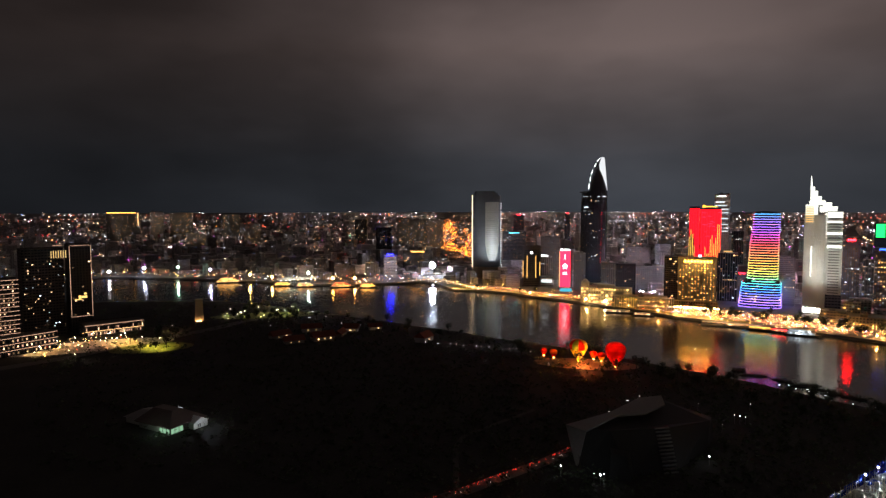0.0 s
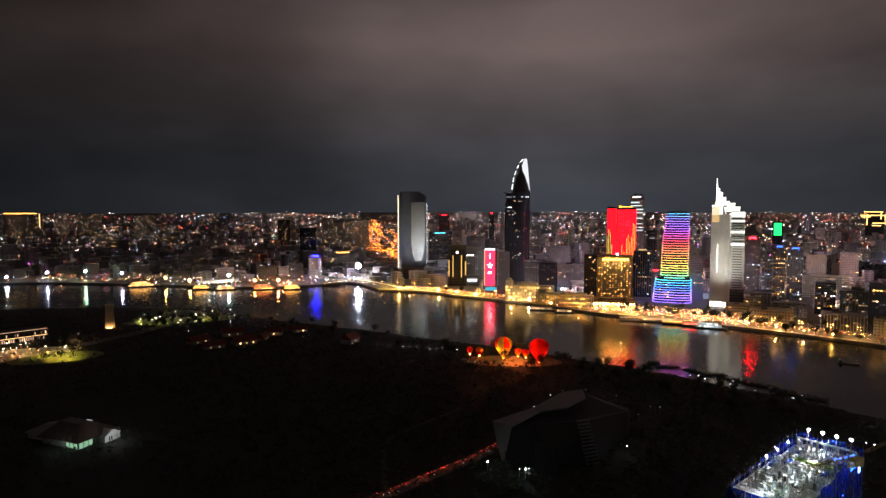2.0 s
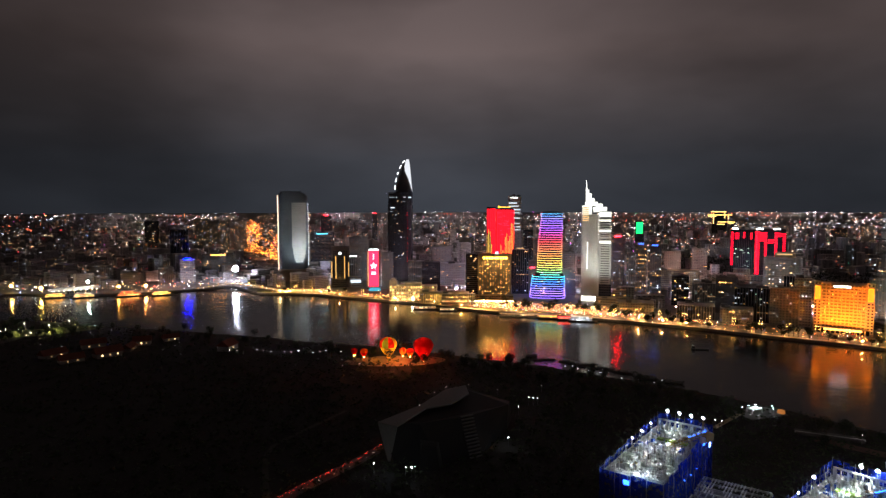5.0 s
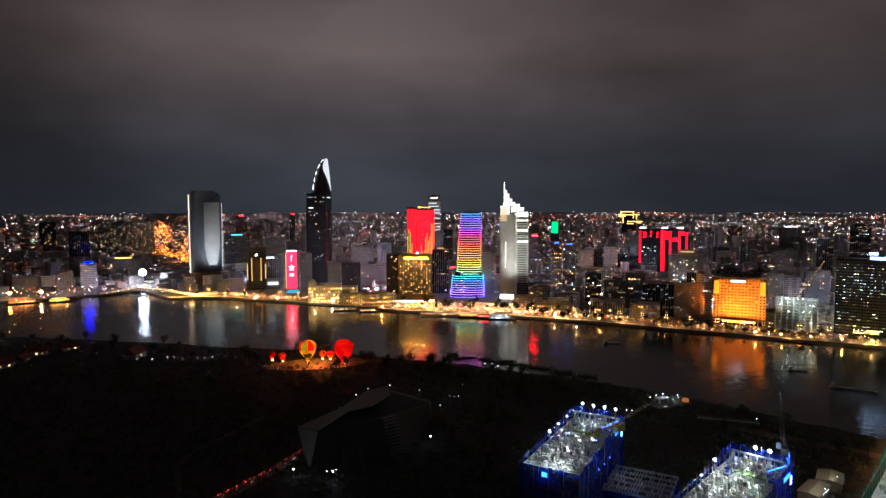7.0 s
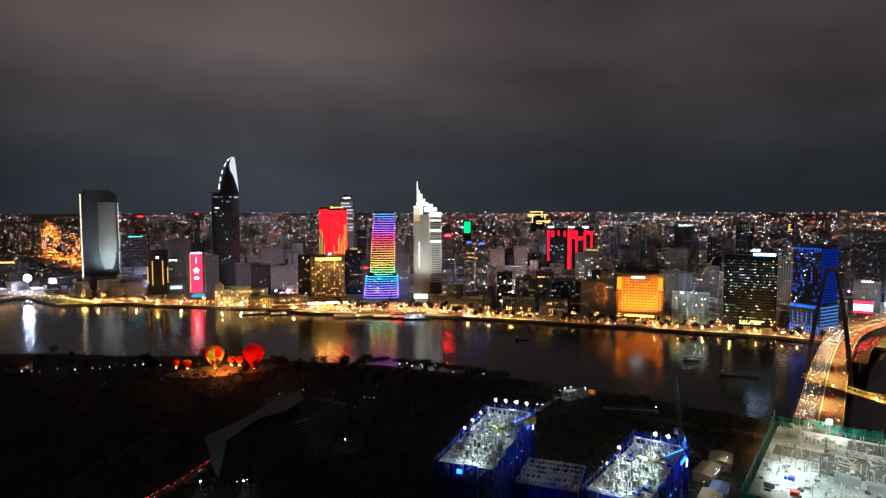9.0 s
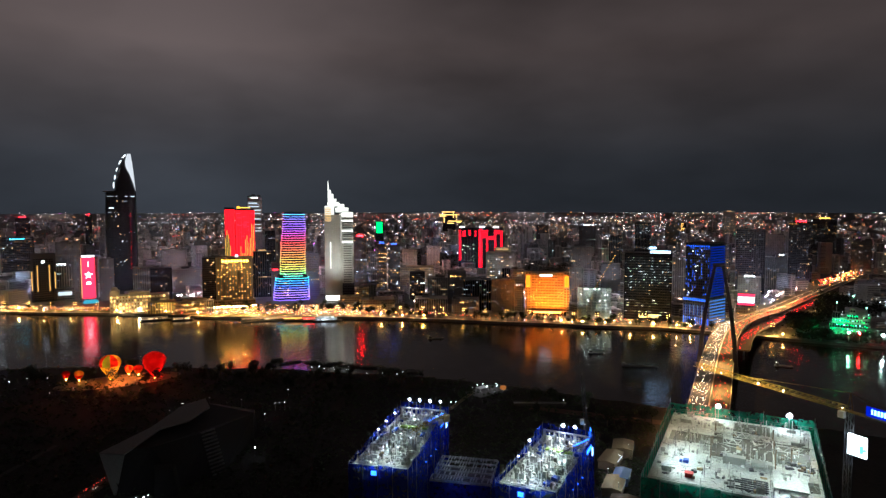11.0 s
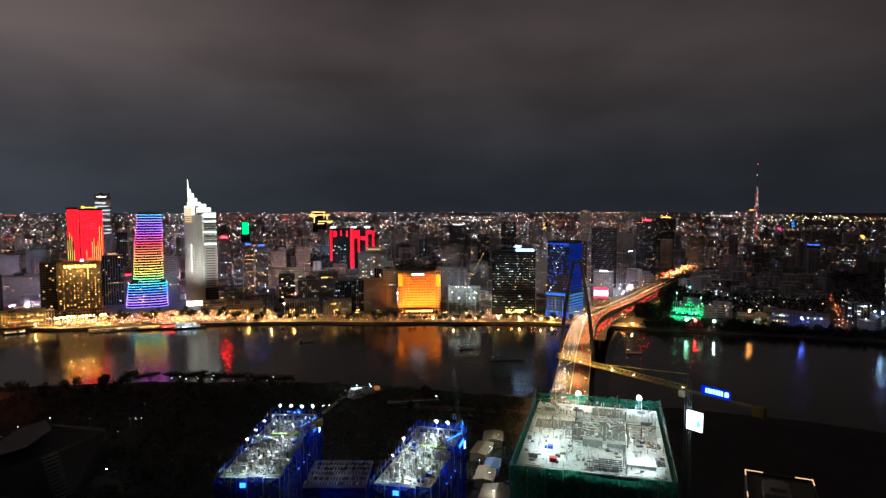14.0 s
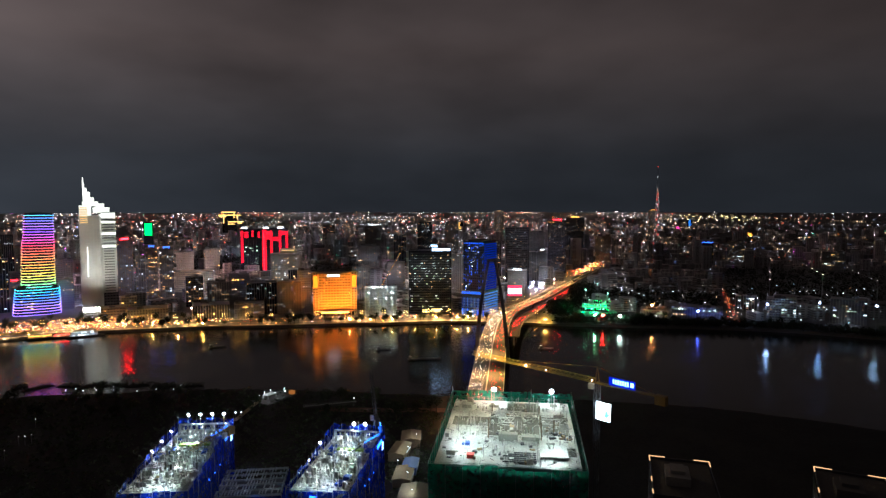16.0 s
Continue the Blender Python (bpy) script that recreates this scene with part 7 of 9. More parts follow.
def shop_row(az, d, w, h, turn, floors=3):
    ob = thing("shop_row", az, d, "long shop terrace with glowing eaves strips", "shop building", z=NEAR_Z, turn=turn)
    part("wall", facade_mesh(w, 22, 0, h, h / floors, 4.5), [DARK_BROWN, GLASS], ob).location = (0, 11, 0)
    rng = random.Random(int(az * 10))
    for k in range(floors):
        light_piece("eaves_strip", ob, STRIP_ROSE, 0, -0.5, (k + 1) * h / floors - 0.4, w, 0.5)
        for i in range(int(w / 4.5)):
            if rng.random() < 0.75:
                light_piece("shop_light", ob, rng.choice((W_DIM, W_DIM, STRIP_ROSE)), -w / 2 + 2.2 + i * 4.5, -0.35, (k + 0.45) * h / floors, 1.4, h / floors * 0.32)
    return ob


shop_row(-34.6, 800, 70, 20, 24)
shop_row(-35.6, 880, 26, 74, 10, 14)
block(-38.5, 900, 60, 90, FLATS, lit=20, name="apartment_block")


def lit_obelisk():
    ob = thing("clock_tower", -21.8, 925, "square stone tower uplit orange", "tower", z=NEAR_Z)
    part("shaft", Mesh().loft([[(-6, -6, 0), (6, -6, 0), (6, 6, 0), (-6, 6, 0)], [(-4.6, -4.6, 28), (4.6, -4.6, 28), (4.6, 4.6, 28), (-4.6, 4.6, 28)], [(-5.2, -5.2, 28.2), (5.2, -5.2, 28.2), (5.2, 5.2, 28.2), (-5.2, 5.2, 28.2)], [(-5.2, -5.2, 30), (5.2, -5.2, 30), (5.2, 5.2, 30), (-5.2, 5.2, 30)]]), CREAM, ob)
    part("base_lamp", Mesh().box(-4, 4, -8.5, -7.5, 0, 1.0), glow("uplight_orange", (1.0, 0.50, 0.20), 12), ob)
    return ob


lit_obelisk()


def gabled_house(az, d, w, dep, h, turn, lit):
    ob = thing("gabled_house", az, d, "low house with a dark red tiled gable roof", "house", group="riverside restaurants", z=NEAR_Z, turn=turn)
    part("wall", Mesh().box(-w / 2, w / 2, -dep / 2, dep / 2, 0, h), PALE, ob)
    rf = Mesh()
    e = 1.2
    rf.loft([[(-w / 2 - e, -dep / 2 - e, h - 0.3), (w / 2 + e, -dep / 2 - e, h - 0.3), (w / 2 + e, dep / 2 + e, h - 0.3), (-w / 2 - e, dep / 2 + e, h - 0.3)],
             [(-w / 2 - e, -0.15, h + dep * 0.42), (w / 2 + e, -0.15, h + dep * 0.42), (w / 2 + e, 0.15, h + dep * 0.42), (-w / 2 - e, 0.15, h + dep * 0.42)]])
    part("roof", rf, REDTILE, ob, "dark red tiled roof")
    for i in range(lit):
        light_piece("lit_window", ob, W_WARM, -w / 2 + (i + 0.7) * w / (lit + 0.4), -dep / 2 - 0.1, h * 0.5, 1.5, 1.4)
    return ob


for k, (a, d, w, dep, h, t_, n) in enumerate(((-11.2, 745, 26, 14, 5, 20, 3), (-13.8, 735, 22, 12, 4, 14, 2), (-8.6, 790, 18, 12, 5, -10, 3), (-9.6, 765, 20, 10, 4, 70, 1),
                                              (-15.0, 770, 24, 12, 4, 30, 2), (-1.8, 722, 20, 14, 6, 60, 1), (-12.2, 800, 24, 12, 5, 8, 2), (-6.4, 800, 16, 10, 4, 16, 2))):
    gabled_house(a, d, w, dep, h, t_, n)


# two dark roofs with lit edges on the near bank
def lit_roof(az, d, w, dep, top, turn):
    ob = thing("roof_terrace_block", az, d, "dark flat-roofed block with warm lit roof edges", "building", z=NEAR_Z, turn=turn)
    h = top - NEAR_Z
    part("wall", facade_mesh(w, dep, 0, h, 3.6, 3.4), [DARK, GLASS], ob)
    part("roof_plant", Mesh().box(-w * 0.28, w * 0.1, -dep * 0.2, dep * 0.15, h, h + 3.0).box(-w * 0.2, w * 0.02, -dep * 0.1, dep * 0.1, h + 3, h + 4), CONCRETE, ob)
    part("roof_deck", Mesh().box(-w / 2 + 0.5, w / 2 - 0.5, -dep / 2 + 0.5, dep / 2 - 0.5, h - 0.2, h + 0.2), mat("roof_felt", (0.12, 0.115, 0.11), 0.9, vary=0.4, scale=0.15), ob)
    for x0, x1, y0, y1 in ((-w / 2, -w / 2 + 5, dep / 2, dep / 2), (w / 2 - 4.7, w / 2, dep / 2, dep / 2), (-w / 2, -w / 2, dep / 2 - 4, dep / 2), (w / 2, w / 2, dep / 2 - 4, dep / 2), (-w / 2, -w / 2, -5.6, -2.6), (-w / 2, -w / 2, -14.5, -12)):
        part("edge_strip", Mesh().box(min(x0, x1) - 0.16, max(x0, x1) + 0.16, min(y0, y1) - 0.16, max(y0, y1) + 0.16, h + 0.95, h + 1.2), glow("edge_strip", (1.0, 0.55, 0.25), 1.3), ob)
    return ob


lit_roof(82.8, 208.9, 19.4, 30, 72, 5.5)
lit_roof(95.6, 223.2, 20, 30, 72, 7.7)


# ---------------------------------------------------------------- lit park and road beside the flats
whole("lawn_park", Mesh().loft([ellipse(0, 0, 44, 26, 0, 28), ellipse(0, 0, 44, 26, 0.22, 28)]), [LAWN], "lamp-lit park lawn by the river", "lawn", pose(*polar(-25.6, 762), NEAR_Z - 0.03, 0, 0, 20), kind="structure")
whole("lawn_river_park", Mesh().loft([ellipse(0, 0, 78, 26, 0, 28), ellipse(0, 0, 78, 26, 0.2, 28)]), [LAWN], "lamp-lit lawn of the riverside park", "lawn", pose(*polar(-16.2, 935), NEAR_Z - 0.03, 0, 0, 12), kind="structure")
me = Mesh()
pp = [(-470, 560), (-400, 640), (-370, 690), (-340, 735), (-300, 800), (-270, 870)]
for a, b in zip(pp, pp[1:]):
    d = (Vector(b) - Vector(a)).normalized()
    n = Vector((-d.y, d.x)) * 9
    me.quad([(a[0] - n.x, a[1] - n.y, NEAR_Z + 0.1), (b[0] - n.x, b[1] - n.y, NEAR_Z + 0.1), (b[0] + n.x, b[1] + n.y, NEAR_Z + 0.1), (a[0] + n.x, a[1] + n.y, NEAR_Z + 0.1)])
whole("road_flats", me, [ASPHALT], "grey concrete road past the flats", "road", kind="structure")
for az, d, h_, pw, col in ((-25.0, 758, 12, 60000, (1.0, 0.74, 0.16)), (-26.3, 778, 11, 60000, (1.0, 0.66, 0.17)), (-30.0, 838, 9, 30000, (1.0, 0.42, 0.10)), (-27.6, 822, 9, 30000, (1.0, 0.40, 0.10)), (-32.4, 812, 9, 30000, (1.0, 0.54, 0.20)), (-29.4, 795, 8, 16000, (1.0, 0.26, 0.07)), (-24.0, 850, 9, 16000, (1.0, 0.6, 0.25)), (-31.2, 826, 9, 26000, (1.0, 0.45, 0.14)), (-28.8, 830, 9, 26000, (1.0, 0.55, 0.2)),
                           (-16.8, 950, 11, 38000, (1.0, 0.85, 0.28)), (-13.8, 940, 11, 38000, (1.0, 0.85, 0.28)), (-19.2, 950, 10, 26000, (0.9, 0.9, 0.3)), (-31.2, 728, 9, 9000, (1.0, 0.85, 0.66)), (-33.6, 790, 9, 30000, (1.0, 0.55, 0.2)), (-28.2, 796, 9, 26000, (1.0, 0.42, 0.12)), (-18.0, 925, 10, 14000, (0.8, 1.0, 0.25)), (-15.2, 925, 10, 14000, (1.0, 0.9, 0.3))):
    x, y = polar(az, d)
    path_lamp(x, y, h_ - 0.6, L_STREETW, "park lamp glowing warm on a tall pole")
    ground_light(x, y, NEAR_Z + h_ + 0.9, pw * 1.0, col, "warm park lamp light", "yard_light", 128)
rg = random.Random(61)
pts = []
for k in range(84):
    a = rg.uniform(-35.5, -26.6)
    pts.append((*polar(a, 800 + 10 * math.sin(a) + rg.gauss(18, 22)), NEAR_Z + rg.uniform(1.0, 5.0)))
light_cloud("plaza_lamps", pts, 0.62, many_lights("plaza_lights", [(0, (1.0, 0.50, 0.16)), (0.5, (1.0, 0.72, 0.42)), (0.85, (1.0, 0.92, 0.8)), (0.93, (1.0, 0.1, 0.05))], 7, 3.0), "small warm lamps of shops and parked scooters", "lamps")
pts = []
for k in range(36):
    a = rg.uniform(-20.5, -12)
    pts.append((*polar(a, 925 + rg.gauss(10, 16)), NEAR_Z + rg.uniform(1.5, 6.0)))
light_cloud("park_lamps", pts, 0.6, many_lights("park_lights", [(0, (0.85, 1.0, 0.35)), (0.4, (1.0, 0.85, 0.4)), (0.75, (0.95, 0.97, 1.0))], 6, 3.0), "small lamps among the park trees", "lamps")
whole("plaza", Mesh().loft([ellipse(0, 0, 92, 32, 0, 36), ellipse(0, 0, 92, 32, 0.16, 36)]), [PAVING], "pale paved plaza before the shops", "plaza", pose(*polar(-30.4, 805), NEAR_Z - 0.03, 0, 0, 26), kind="structure")


# ---------------------------------------------------------------- jetty, barges and site sheds near the bridge
def jetty():
    ob = new("jetty")
    ob.matrix_basis = pose(359, 371, 0)
    tagged(ob, "low jetty with white lamps along the bank", "jetty")
    part("deck", Mesh().box(-4, 30, -14, 6, 2.0, 2.8), CONCRETE, ob)
    part("gangway", Mesh().bar((-42, -19, 2.8), (0, 0, 2.8), 1.6), TIMBER, ob)
    for i, (x, y) in enumerate(((0, 0), (8, 2), (15, 2), (20, -10), (24, -5), (12, -6))):
        pl_ = part("lamp_post", Mesh().bar((x, y, 2.8), (x, y, 7.2), 0.1), STEEL, ob)
        part("lamp_head", Mesh().ball((x, y, 7.4), 0.32, 0, 8, 5), L_WHITE, pl_)
    # lamplight on the hut is put in as glowing walls
    part("orange_hut", Mesh().box(26, 29.5, -12, -8, 2.8, 5.4), glow("hut_lit_glow", (1.0, 0.35, 0.08), 0.35), ob)
    part("shelter", Mesh().box(6, 16, -4, 2, 5.6, 5.9).box(6.2, 6.5, -3.8, -3.5, 2.8, 5.6).box(15.5, 15.8, -3.8, -3.5, 2.8, 5.6).box(6.2, 6.5, 1.5, 1.8, 2.8, 5.6).box(15.5, 15.8, 1.5, 1.8, 2.8, 5.6), WHITE_PAINT, ob)
    return ob


jetty()
ground_light(371, 368, 9.5, 2600, (0.95, 0.97, 1.0), "white jetty lamp light")
for x, y in ((317, 352), (320, 349), (388, 297), (358, 256)):
    path_lamp(x, y, 6, r=0.28)
ob = new("long_barge")
ob.matrix_basis = frame_from((364, 328), (394, 300))
tagged(ob, "long flat barge with a pale rail on the bank", "barge")
part("hull", Mesh().box(0, 41, -4, 4, -0.5, 1.6), HULL, ob)
part("rail", Mesh().bar((0, -4, 2.6), (41, -4, 2.6), 0.2).bar((0, -4, 1.6), (0, -4, 2.6), 0.15).bar((41, -4, 1.6), (41, -4, 2.6), 0.15), WHITE_PAINT, ob)
ground_light(394, 303, 8, 1600, (0.95, 0.97, 1.0), "white barge lamp light")


def shed(x, y, w, d, h, turn, wallm, roofm, label):
    ob = new("site_shed")
    ob.matrix_basis = pose(x, y, NEAR_Z, 0, 0, turn)
    tagged(ob, label, "shed", "site sheds")
    part("wall", Mesh().box(-w / 2, w / 2, -d / 2, d / 2, 0, h), wallm, ob)
    part("roof", Mesh().loft([[(-w / 2 - 0.6, -d / 2 - 0.6, h), (w / 2 + 0.6, -d / 2 - 0.6, h), (w / 2 + 0.6, d / 2 + 0.6, h), (-w / 2 - 0.6, d / 2 + 0.6, h)],
                              [(-w / 2 - 0.6, -0.2, h + d * 0.09), (w / 2 + 0.6, -0.2, h + d * 0.09), (w / 2 + 0.6, 0.2, h + d * 0.09), (-w / 2 - 0.6, 0.2, h + d * 0.09)]]), roofm, ob)
    light_piece("strip_lamp", ob, W_COOL, 0, -d / 2 - 0.7, h - 0.6, w * 0.5, 0.4)
    return ob


TIN = mat("tin_roof", (0.24, 0.17, 0.10), 0.6, vary=0.35, scale=0.3)
BLUE_TIN = mat("blue_tin", (0.05, 0.12, 0.45), 0.5, vary=0.2, scale=0.3)
shed(292, 188, 18, 10, 5, 24, BROWN, TIN, "site office shed with a rusty tin roof")
shed(306, 192, 14, 8, 5, 24, BLUE_TIN, BLUE_TIN, "blue site container under a lamp")
shed(322, 210, 20, 10, 5, 18, BROWN, TIN, "long workers' shed with a tin roof")
shed(342, 214, 16, 12, 6, 30, BROWN, TIN, "workshop shed with a tin roof and lit front")
shed(268, 166, 24, 16, 7, 24, PALE, TIN, "broad site store with a tan tin roof")
# lights and poles added to brighten the shed roofs
for x, y, pw in ((286, 182, 1600), (318, 202, 2000), (338, 208, 1800), (268, 168, 1300), (297, 196, 1400)):
    ground_light(x, y, 12, pw, (0.95, 1.0, 0.88), "added white light over the sheds")
    path_lamp(x + 1, y, 8.5, r=0.16)
whole("bank_road", Mesh().box(-70, 70, -5, 5, 0, 0.25), [mat("red_earth", (0.16, 0.09, 0.07), 0.95, vary=0.4, scale=0.2)], "red earth haul road along the bank", "road", pose(400, 252, NEAR_Z - 0.1, 0, 0, -62), kind="structure")

# ---------------------------------------------------------------- bridge
DECK = [(250, 130, 6), (360, 172, 10), (450, 209, 13.5), (622, 279, 17), (740, 320, 17), (842, 338, 15), (948, 344, 14), (1099, 363, 12), (1264, 382, 10), (1485, 407, 7), (1600, 420, 5)]


def deck_point(s_):
    """Centre line of the bridge deck and viaduct at s_ (0..1), with its direction."""
    n = len(DECK) - 1
    u = min(max(s_ * n, 0), n - 1e-6)
    i = int(u)
    p = [Vector(DECK[min(max(j, 0), n)]) for j in (i - 1, i, i + 1, i + 2)]
    t = u - i
    c = 0.5 * ((2 * p[1]) + (p[2] - p[0]) * t + (2 * p[0] - 5 * p[1] + 4 * p[2] - p[3]) * t * t + (3 * p[1] - p[0] - 3 * p[2] + p[3]) * t ** 3)
    d = 0.5 * ((p[2] - p[0]) + 2 * (2 * p[0] - 5 * p[1] + 4 * p[2] - p[3]) * t + 3 * (3 * p[1] - p[0] - 3 * p[2] + p[3]) * t * t)
    return c, d.normalized()


bridge_glow = glow("bridge_lamp_glow", (1.0, 0.50, 0.14), 14)


def bridge():
    ob = new("river_bridge")
    ob.matrix_basis = pose(*DECK[3][:2], 0)
    o = Vector((*DECK[3][:2], 0))
    tagged(ob, "road bridge with a dark leaning pylon over the river", "bridge")
    deck = Mesh()
    n = 120
    rows = []
    for i in range(n + 1):
        c, d = deck_point(i / n)
        side = Vector((d.y, -d.x, 0)).normalized()
        rows.append((c - o, side))
    def band(me, a, b, z0, z1):
        k = lambda i: 1.0 - 0.16 * min(1.0, max(0.0, (i / n - 0.36) / 0.1))
        me.loft([[tuple(c + s_ * a * k(i) + Vector((0, 0, z1))), tuple(c + s_ * a * k(i) + Vector((0, 0, z0))), tuple(c + s_ * b * k(i) + Vector((0, 0, z0))), tuple(c + s_ * b * k(i) + Vector((0, 0, z1)))] for i, (c, s_) in enumerate(rows)])
    band(deck, -14, 14, -1.6, 0)
    part("deck", deck, ASPHALT, ob, "asphalt deck")
    for a, b in ((-14.4, -13.8), (13.8, 14.4), (-0.4, 0.4)):
        me = Mesh()
        band(me, a, b, -0.1, 0.9)
        part("parapet", me, PALE, ob)
    for i in range(12, n, 8):
        c, s_ = rows[i]
        if 0.30 < i / n < 0.36:
            continue
        part("pier", Mesh().bar((c.x, c.y, -6), (c.x, c.y, c.z - 1.5), 1.6, 0, 10), CONCRETE, ob)
    # leaning pylon with two legs that close towards the top
    c, d = deck_point(0.272)
    s_ = Vector((d.y, -d.x, 0)).normalized()
    top = c - o - d * 22 + Vector((0, 0, 92))
    for k in (-1, 1):
        foot = c - o + s_ * 16.5 * k
        foot.z = -4
        me = Mesh()
        rr = []
        for t in range(9):
            u = t / 8
            p = foot.lerp(top + s_ * 3.2 * k, u) + s_ * k * 2.5 * math.sin(u * math.pi)
            w_ = 2.9 - 1.3 * u
            rr.append([tuple(p + s_ * (w_ * 0.75 * a) + d * (w_ * b)) for a, b in ((-1, -1), (1, -1), (1, 1), (-1, 1))])
        me.loft(rr)
        part("pylon_leg", me, DARK, ob)
    part("pylon_head", Mesh().bar(tuple(top + s_ * -5), tuple(top + s_ * 5), 1.8), CONCRETE, ob)
    rng = random.Random(77)
    for i in range(10, n, 3):
        c, s_ = rows[i]
        for k in (-14.2, 14.2):
            p = c + s_ * k
            lp = part("bridge_lamp", Mesh().bar(tuple(p), tuple(p + Vector((0, 0, 7))), 0.1).bar(tuple(p + Vector((0, 0, 7))), tuple(p + Vector((0, 0, 7.4)) - s_ * math.copysign(2.2, k)), 0.08), STEEL, ob)
            q = p + Vector((0, 0, 7.2)) - s_ * math.copysign(2.2, k)
            part("lamp_head", Mesh().box(q.x - 0.3, q.x + 0.3, q.y - 0.3, q.y + 0.3, q.z - 0.1, q.z + 0.1), bridge_glow, lp)
    return ob


bridge()


# ---------------------------------------------------------------- cars
def make_car():
    me = Mesh()
    me.loft([[(-2.1, -0.85, 0.35), (2.1, -0.85, 0.35), (2.1, 0.85, 0.35), (-2.1, 0.85, 0.35)], [(-2.15, -0.9, 0.8), (2.15, -0.9, 0.75), (2.15, 0.9, 0.75), (-2.15, 0.9, 0.8)], [(-1.9, -0.85, 1.0), (1.9, -0.85, 0.92), (1.9, 0.85, 0.92), (-1.9, 0.85, 1.0)]])
    ob = new("car")
    tagged(ob, "small grey car with its lights on", "car", "cars in the traffic")
    part("body", me, CAR_PAINT, ob)
    part("cabin", Mesh().loft([[(-1.6, -0.8, 0.95), (0.9, -0.8, 0.95), (0.9, 0.8, 0.95), (-1.6, 0.8, 0.95)], [(-1.1, -0.68, 1.45), (0.3, -0.68, 1.45), (0.3, 0.68, 1.45), (-1.1, 0.68, 1.45)]]), GLASS, ob)
    for x in (-1.35, 1.35):
        for y in (-0.85, 0.85):
            part("wheel", Mesh().bar((x, y - 0.1, 0.32), (x, y + 0.1, 0.32), 0.32, 0, 10), mat_tyre, ob)
    for y in (-0.6, 0.6):
        part("headlight", Mesh().box(2.1, 2.3, y - 0.28, y + 0.28, 0.55, 0.9), L_HEAD, ob)
        part("taillight", Mesh().box(-2.3, -2.1, y - 0.28, y + 0.28, 0.6, 0.95), L_TAIL, ob)
    return ob


mat_tyre = mat("tyre", (0.02, 0.02, 0.02), 0.9)
rng = random.Random(101)
first_car = None
for i in range(62):
    s_ = rng.uniform(0.12, 0.8)
    c, d = deck_point(s_)
    side = Vector((d.y, -d.x, 0)).normalized()
    coming = rng.random() < 0.68
    lane = rng.choice((-11.5, -8.5, -5.5, -2.6)) if coming else rng.choice((3, 6, 9, 12))
    p = c + side * lane
    ang = math.degrees(math.atan2(d.y, d.x)) + (180 if coming else 0)
    m = pose(p.x, p.y, p.z + 0.02, 0, 0, ang)
    if first_car is None:
        first_car = make_car()
        first_car.matrix_basis = m
    else:
        copy_thing(first_car, m)
# the riverside road
for i in range(44):
    az = rng.uniform(2, 68)
    lane = rng.choice((31, 34, 39, 42.5))
    d = far_quay(az) + lane
    x, y = polar(az, d)
    x2, y2 = polar(az + 0.1, far_quay(az + 0.1) + lane)
    ang = math.degrees(math.atan2(y2 - y, x2 - x)) + (180 if lane < 36 else 0)
    copy_thing(first_car, pose(x, y, LAND + 0.12, 0, 0, ang))


# traffic too dense to count: scooters on the bridge and along the quay
pts = []
for i in range(800):
    s_ = rng.uniform(0.13, 0.44)
    c, d = deck_point(s_)
    side = Vector((d.y, -d.x, 0)).normalized()
    pts.append(tuple(c + side * rng.uniform(-13, -1.5) + Vector((0, 0, 0.9))))
light_cloud("scooter_headlights", pts, 0.25, glow("scooter_headlight", (1.0, 0.84, 0.66), 9, False, "island"), "crowded white scooter headlights on the bridge", "traffic lights")
pts = []
for i in range(260):
    s_ = rng.uniform(0.13, 0.75)
    c, d = deck_point(s_)
    side = Vector((d.y, -d.x, 0)).normalized()
    pts.append(tuple(c + side * rng.uniform(1.5, 13) + Vector((0, 0, 0.9))))
light_cloud("scooter_taillights", pts, 0.42, L_TAIL, "red scooter taillights on the bridge", "traffic lights")
# slip road that leaves the bridge beside the viaduct, jammed with taillights
SLIP = [(640, 264, 15.0), (700, 286, 13), (745, 300, 11), (794, 312, 9), (891, 325, 6), (947, 331, 5), (1058, 345, 4), (1118, 351, 3.6), (1180, 360, 3.4)]


def slip_point(u):
    u = min(max(u, 0.0), 0.99999) * (len(SLIP) - 1)
    a, b = Vector(SLIP[int(u)]), Vector(SLIP[int(u) + 1])
    return a.lerp(b, u - int(u)), Vector((b.y - a.y, a.x - b.x, 0)).normalized()


def slip_road():
    ob = new("slip_road")
    ob.location = (SLIP[0][0], SLIP[0][1], 0)
    o = Vector((SLIP[0][0], SLIP[0][1], 0))
    tagged(ob, "narrow curved slip road crowded with red rear lights", "road")
    rows = [slip_point(i / 24) for i in range(25)]
    for name, a, b, z0, z1, m in (("deck", -6.5, 6.5, -1.2, 0, ASPHALT), ("parapet", -6.8, -6.4, -0.2, 0.9, PALE), ("parapet", 6.4, 6.8, -0.2, 0.9, PALE)):
        me = Mesh()
        me.loft([[tuple(c - o + s_ * a + Vector((0, 0, z1))), tuple(c - o + s_ * a + Vector((0, 0, z0))), tuple(c - o + s_ * b + Vector((0, 0, z0))), tuple(c - o + s_ * b + Vector((0, 0, z1)))] for c, s_ in rows])
        part(name, me, m, ob)
    for c, s_ in rows[1:15:3]:
        part("pier", Mesh().bar(tuple(Vector((c.x, c.y, -5)) - o), tuple(c - o - Vector((0, 0, 1.0))), 1.0, 0, 10), CONCRETE, ob)
    return ob


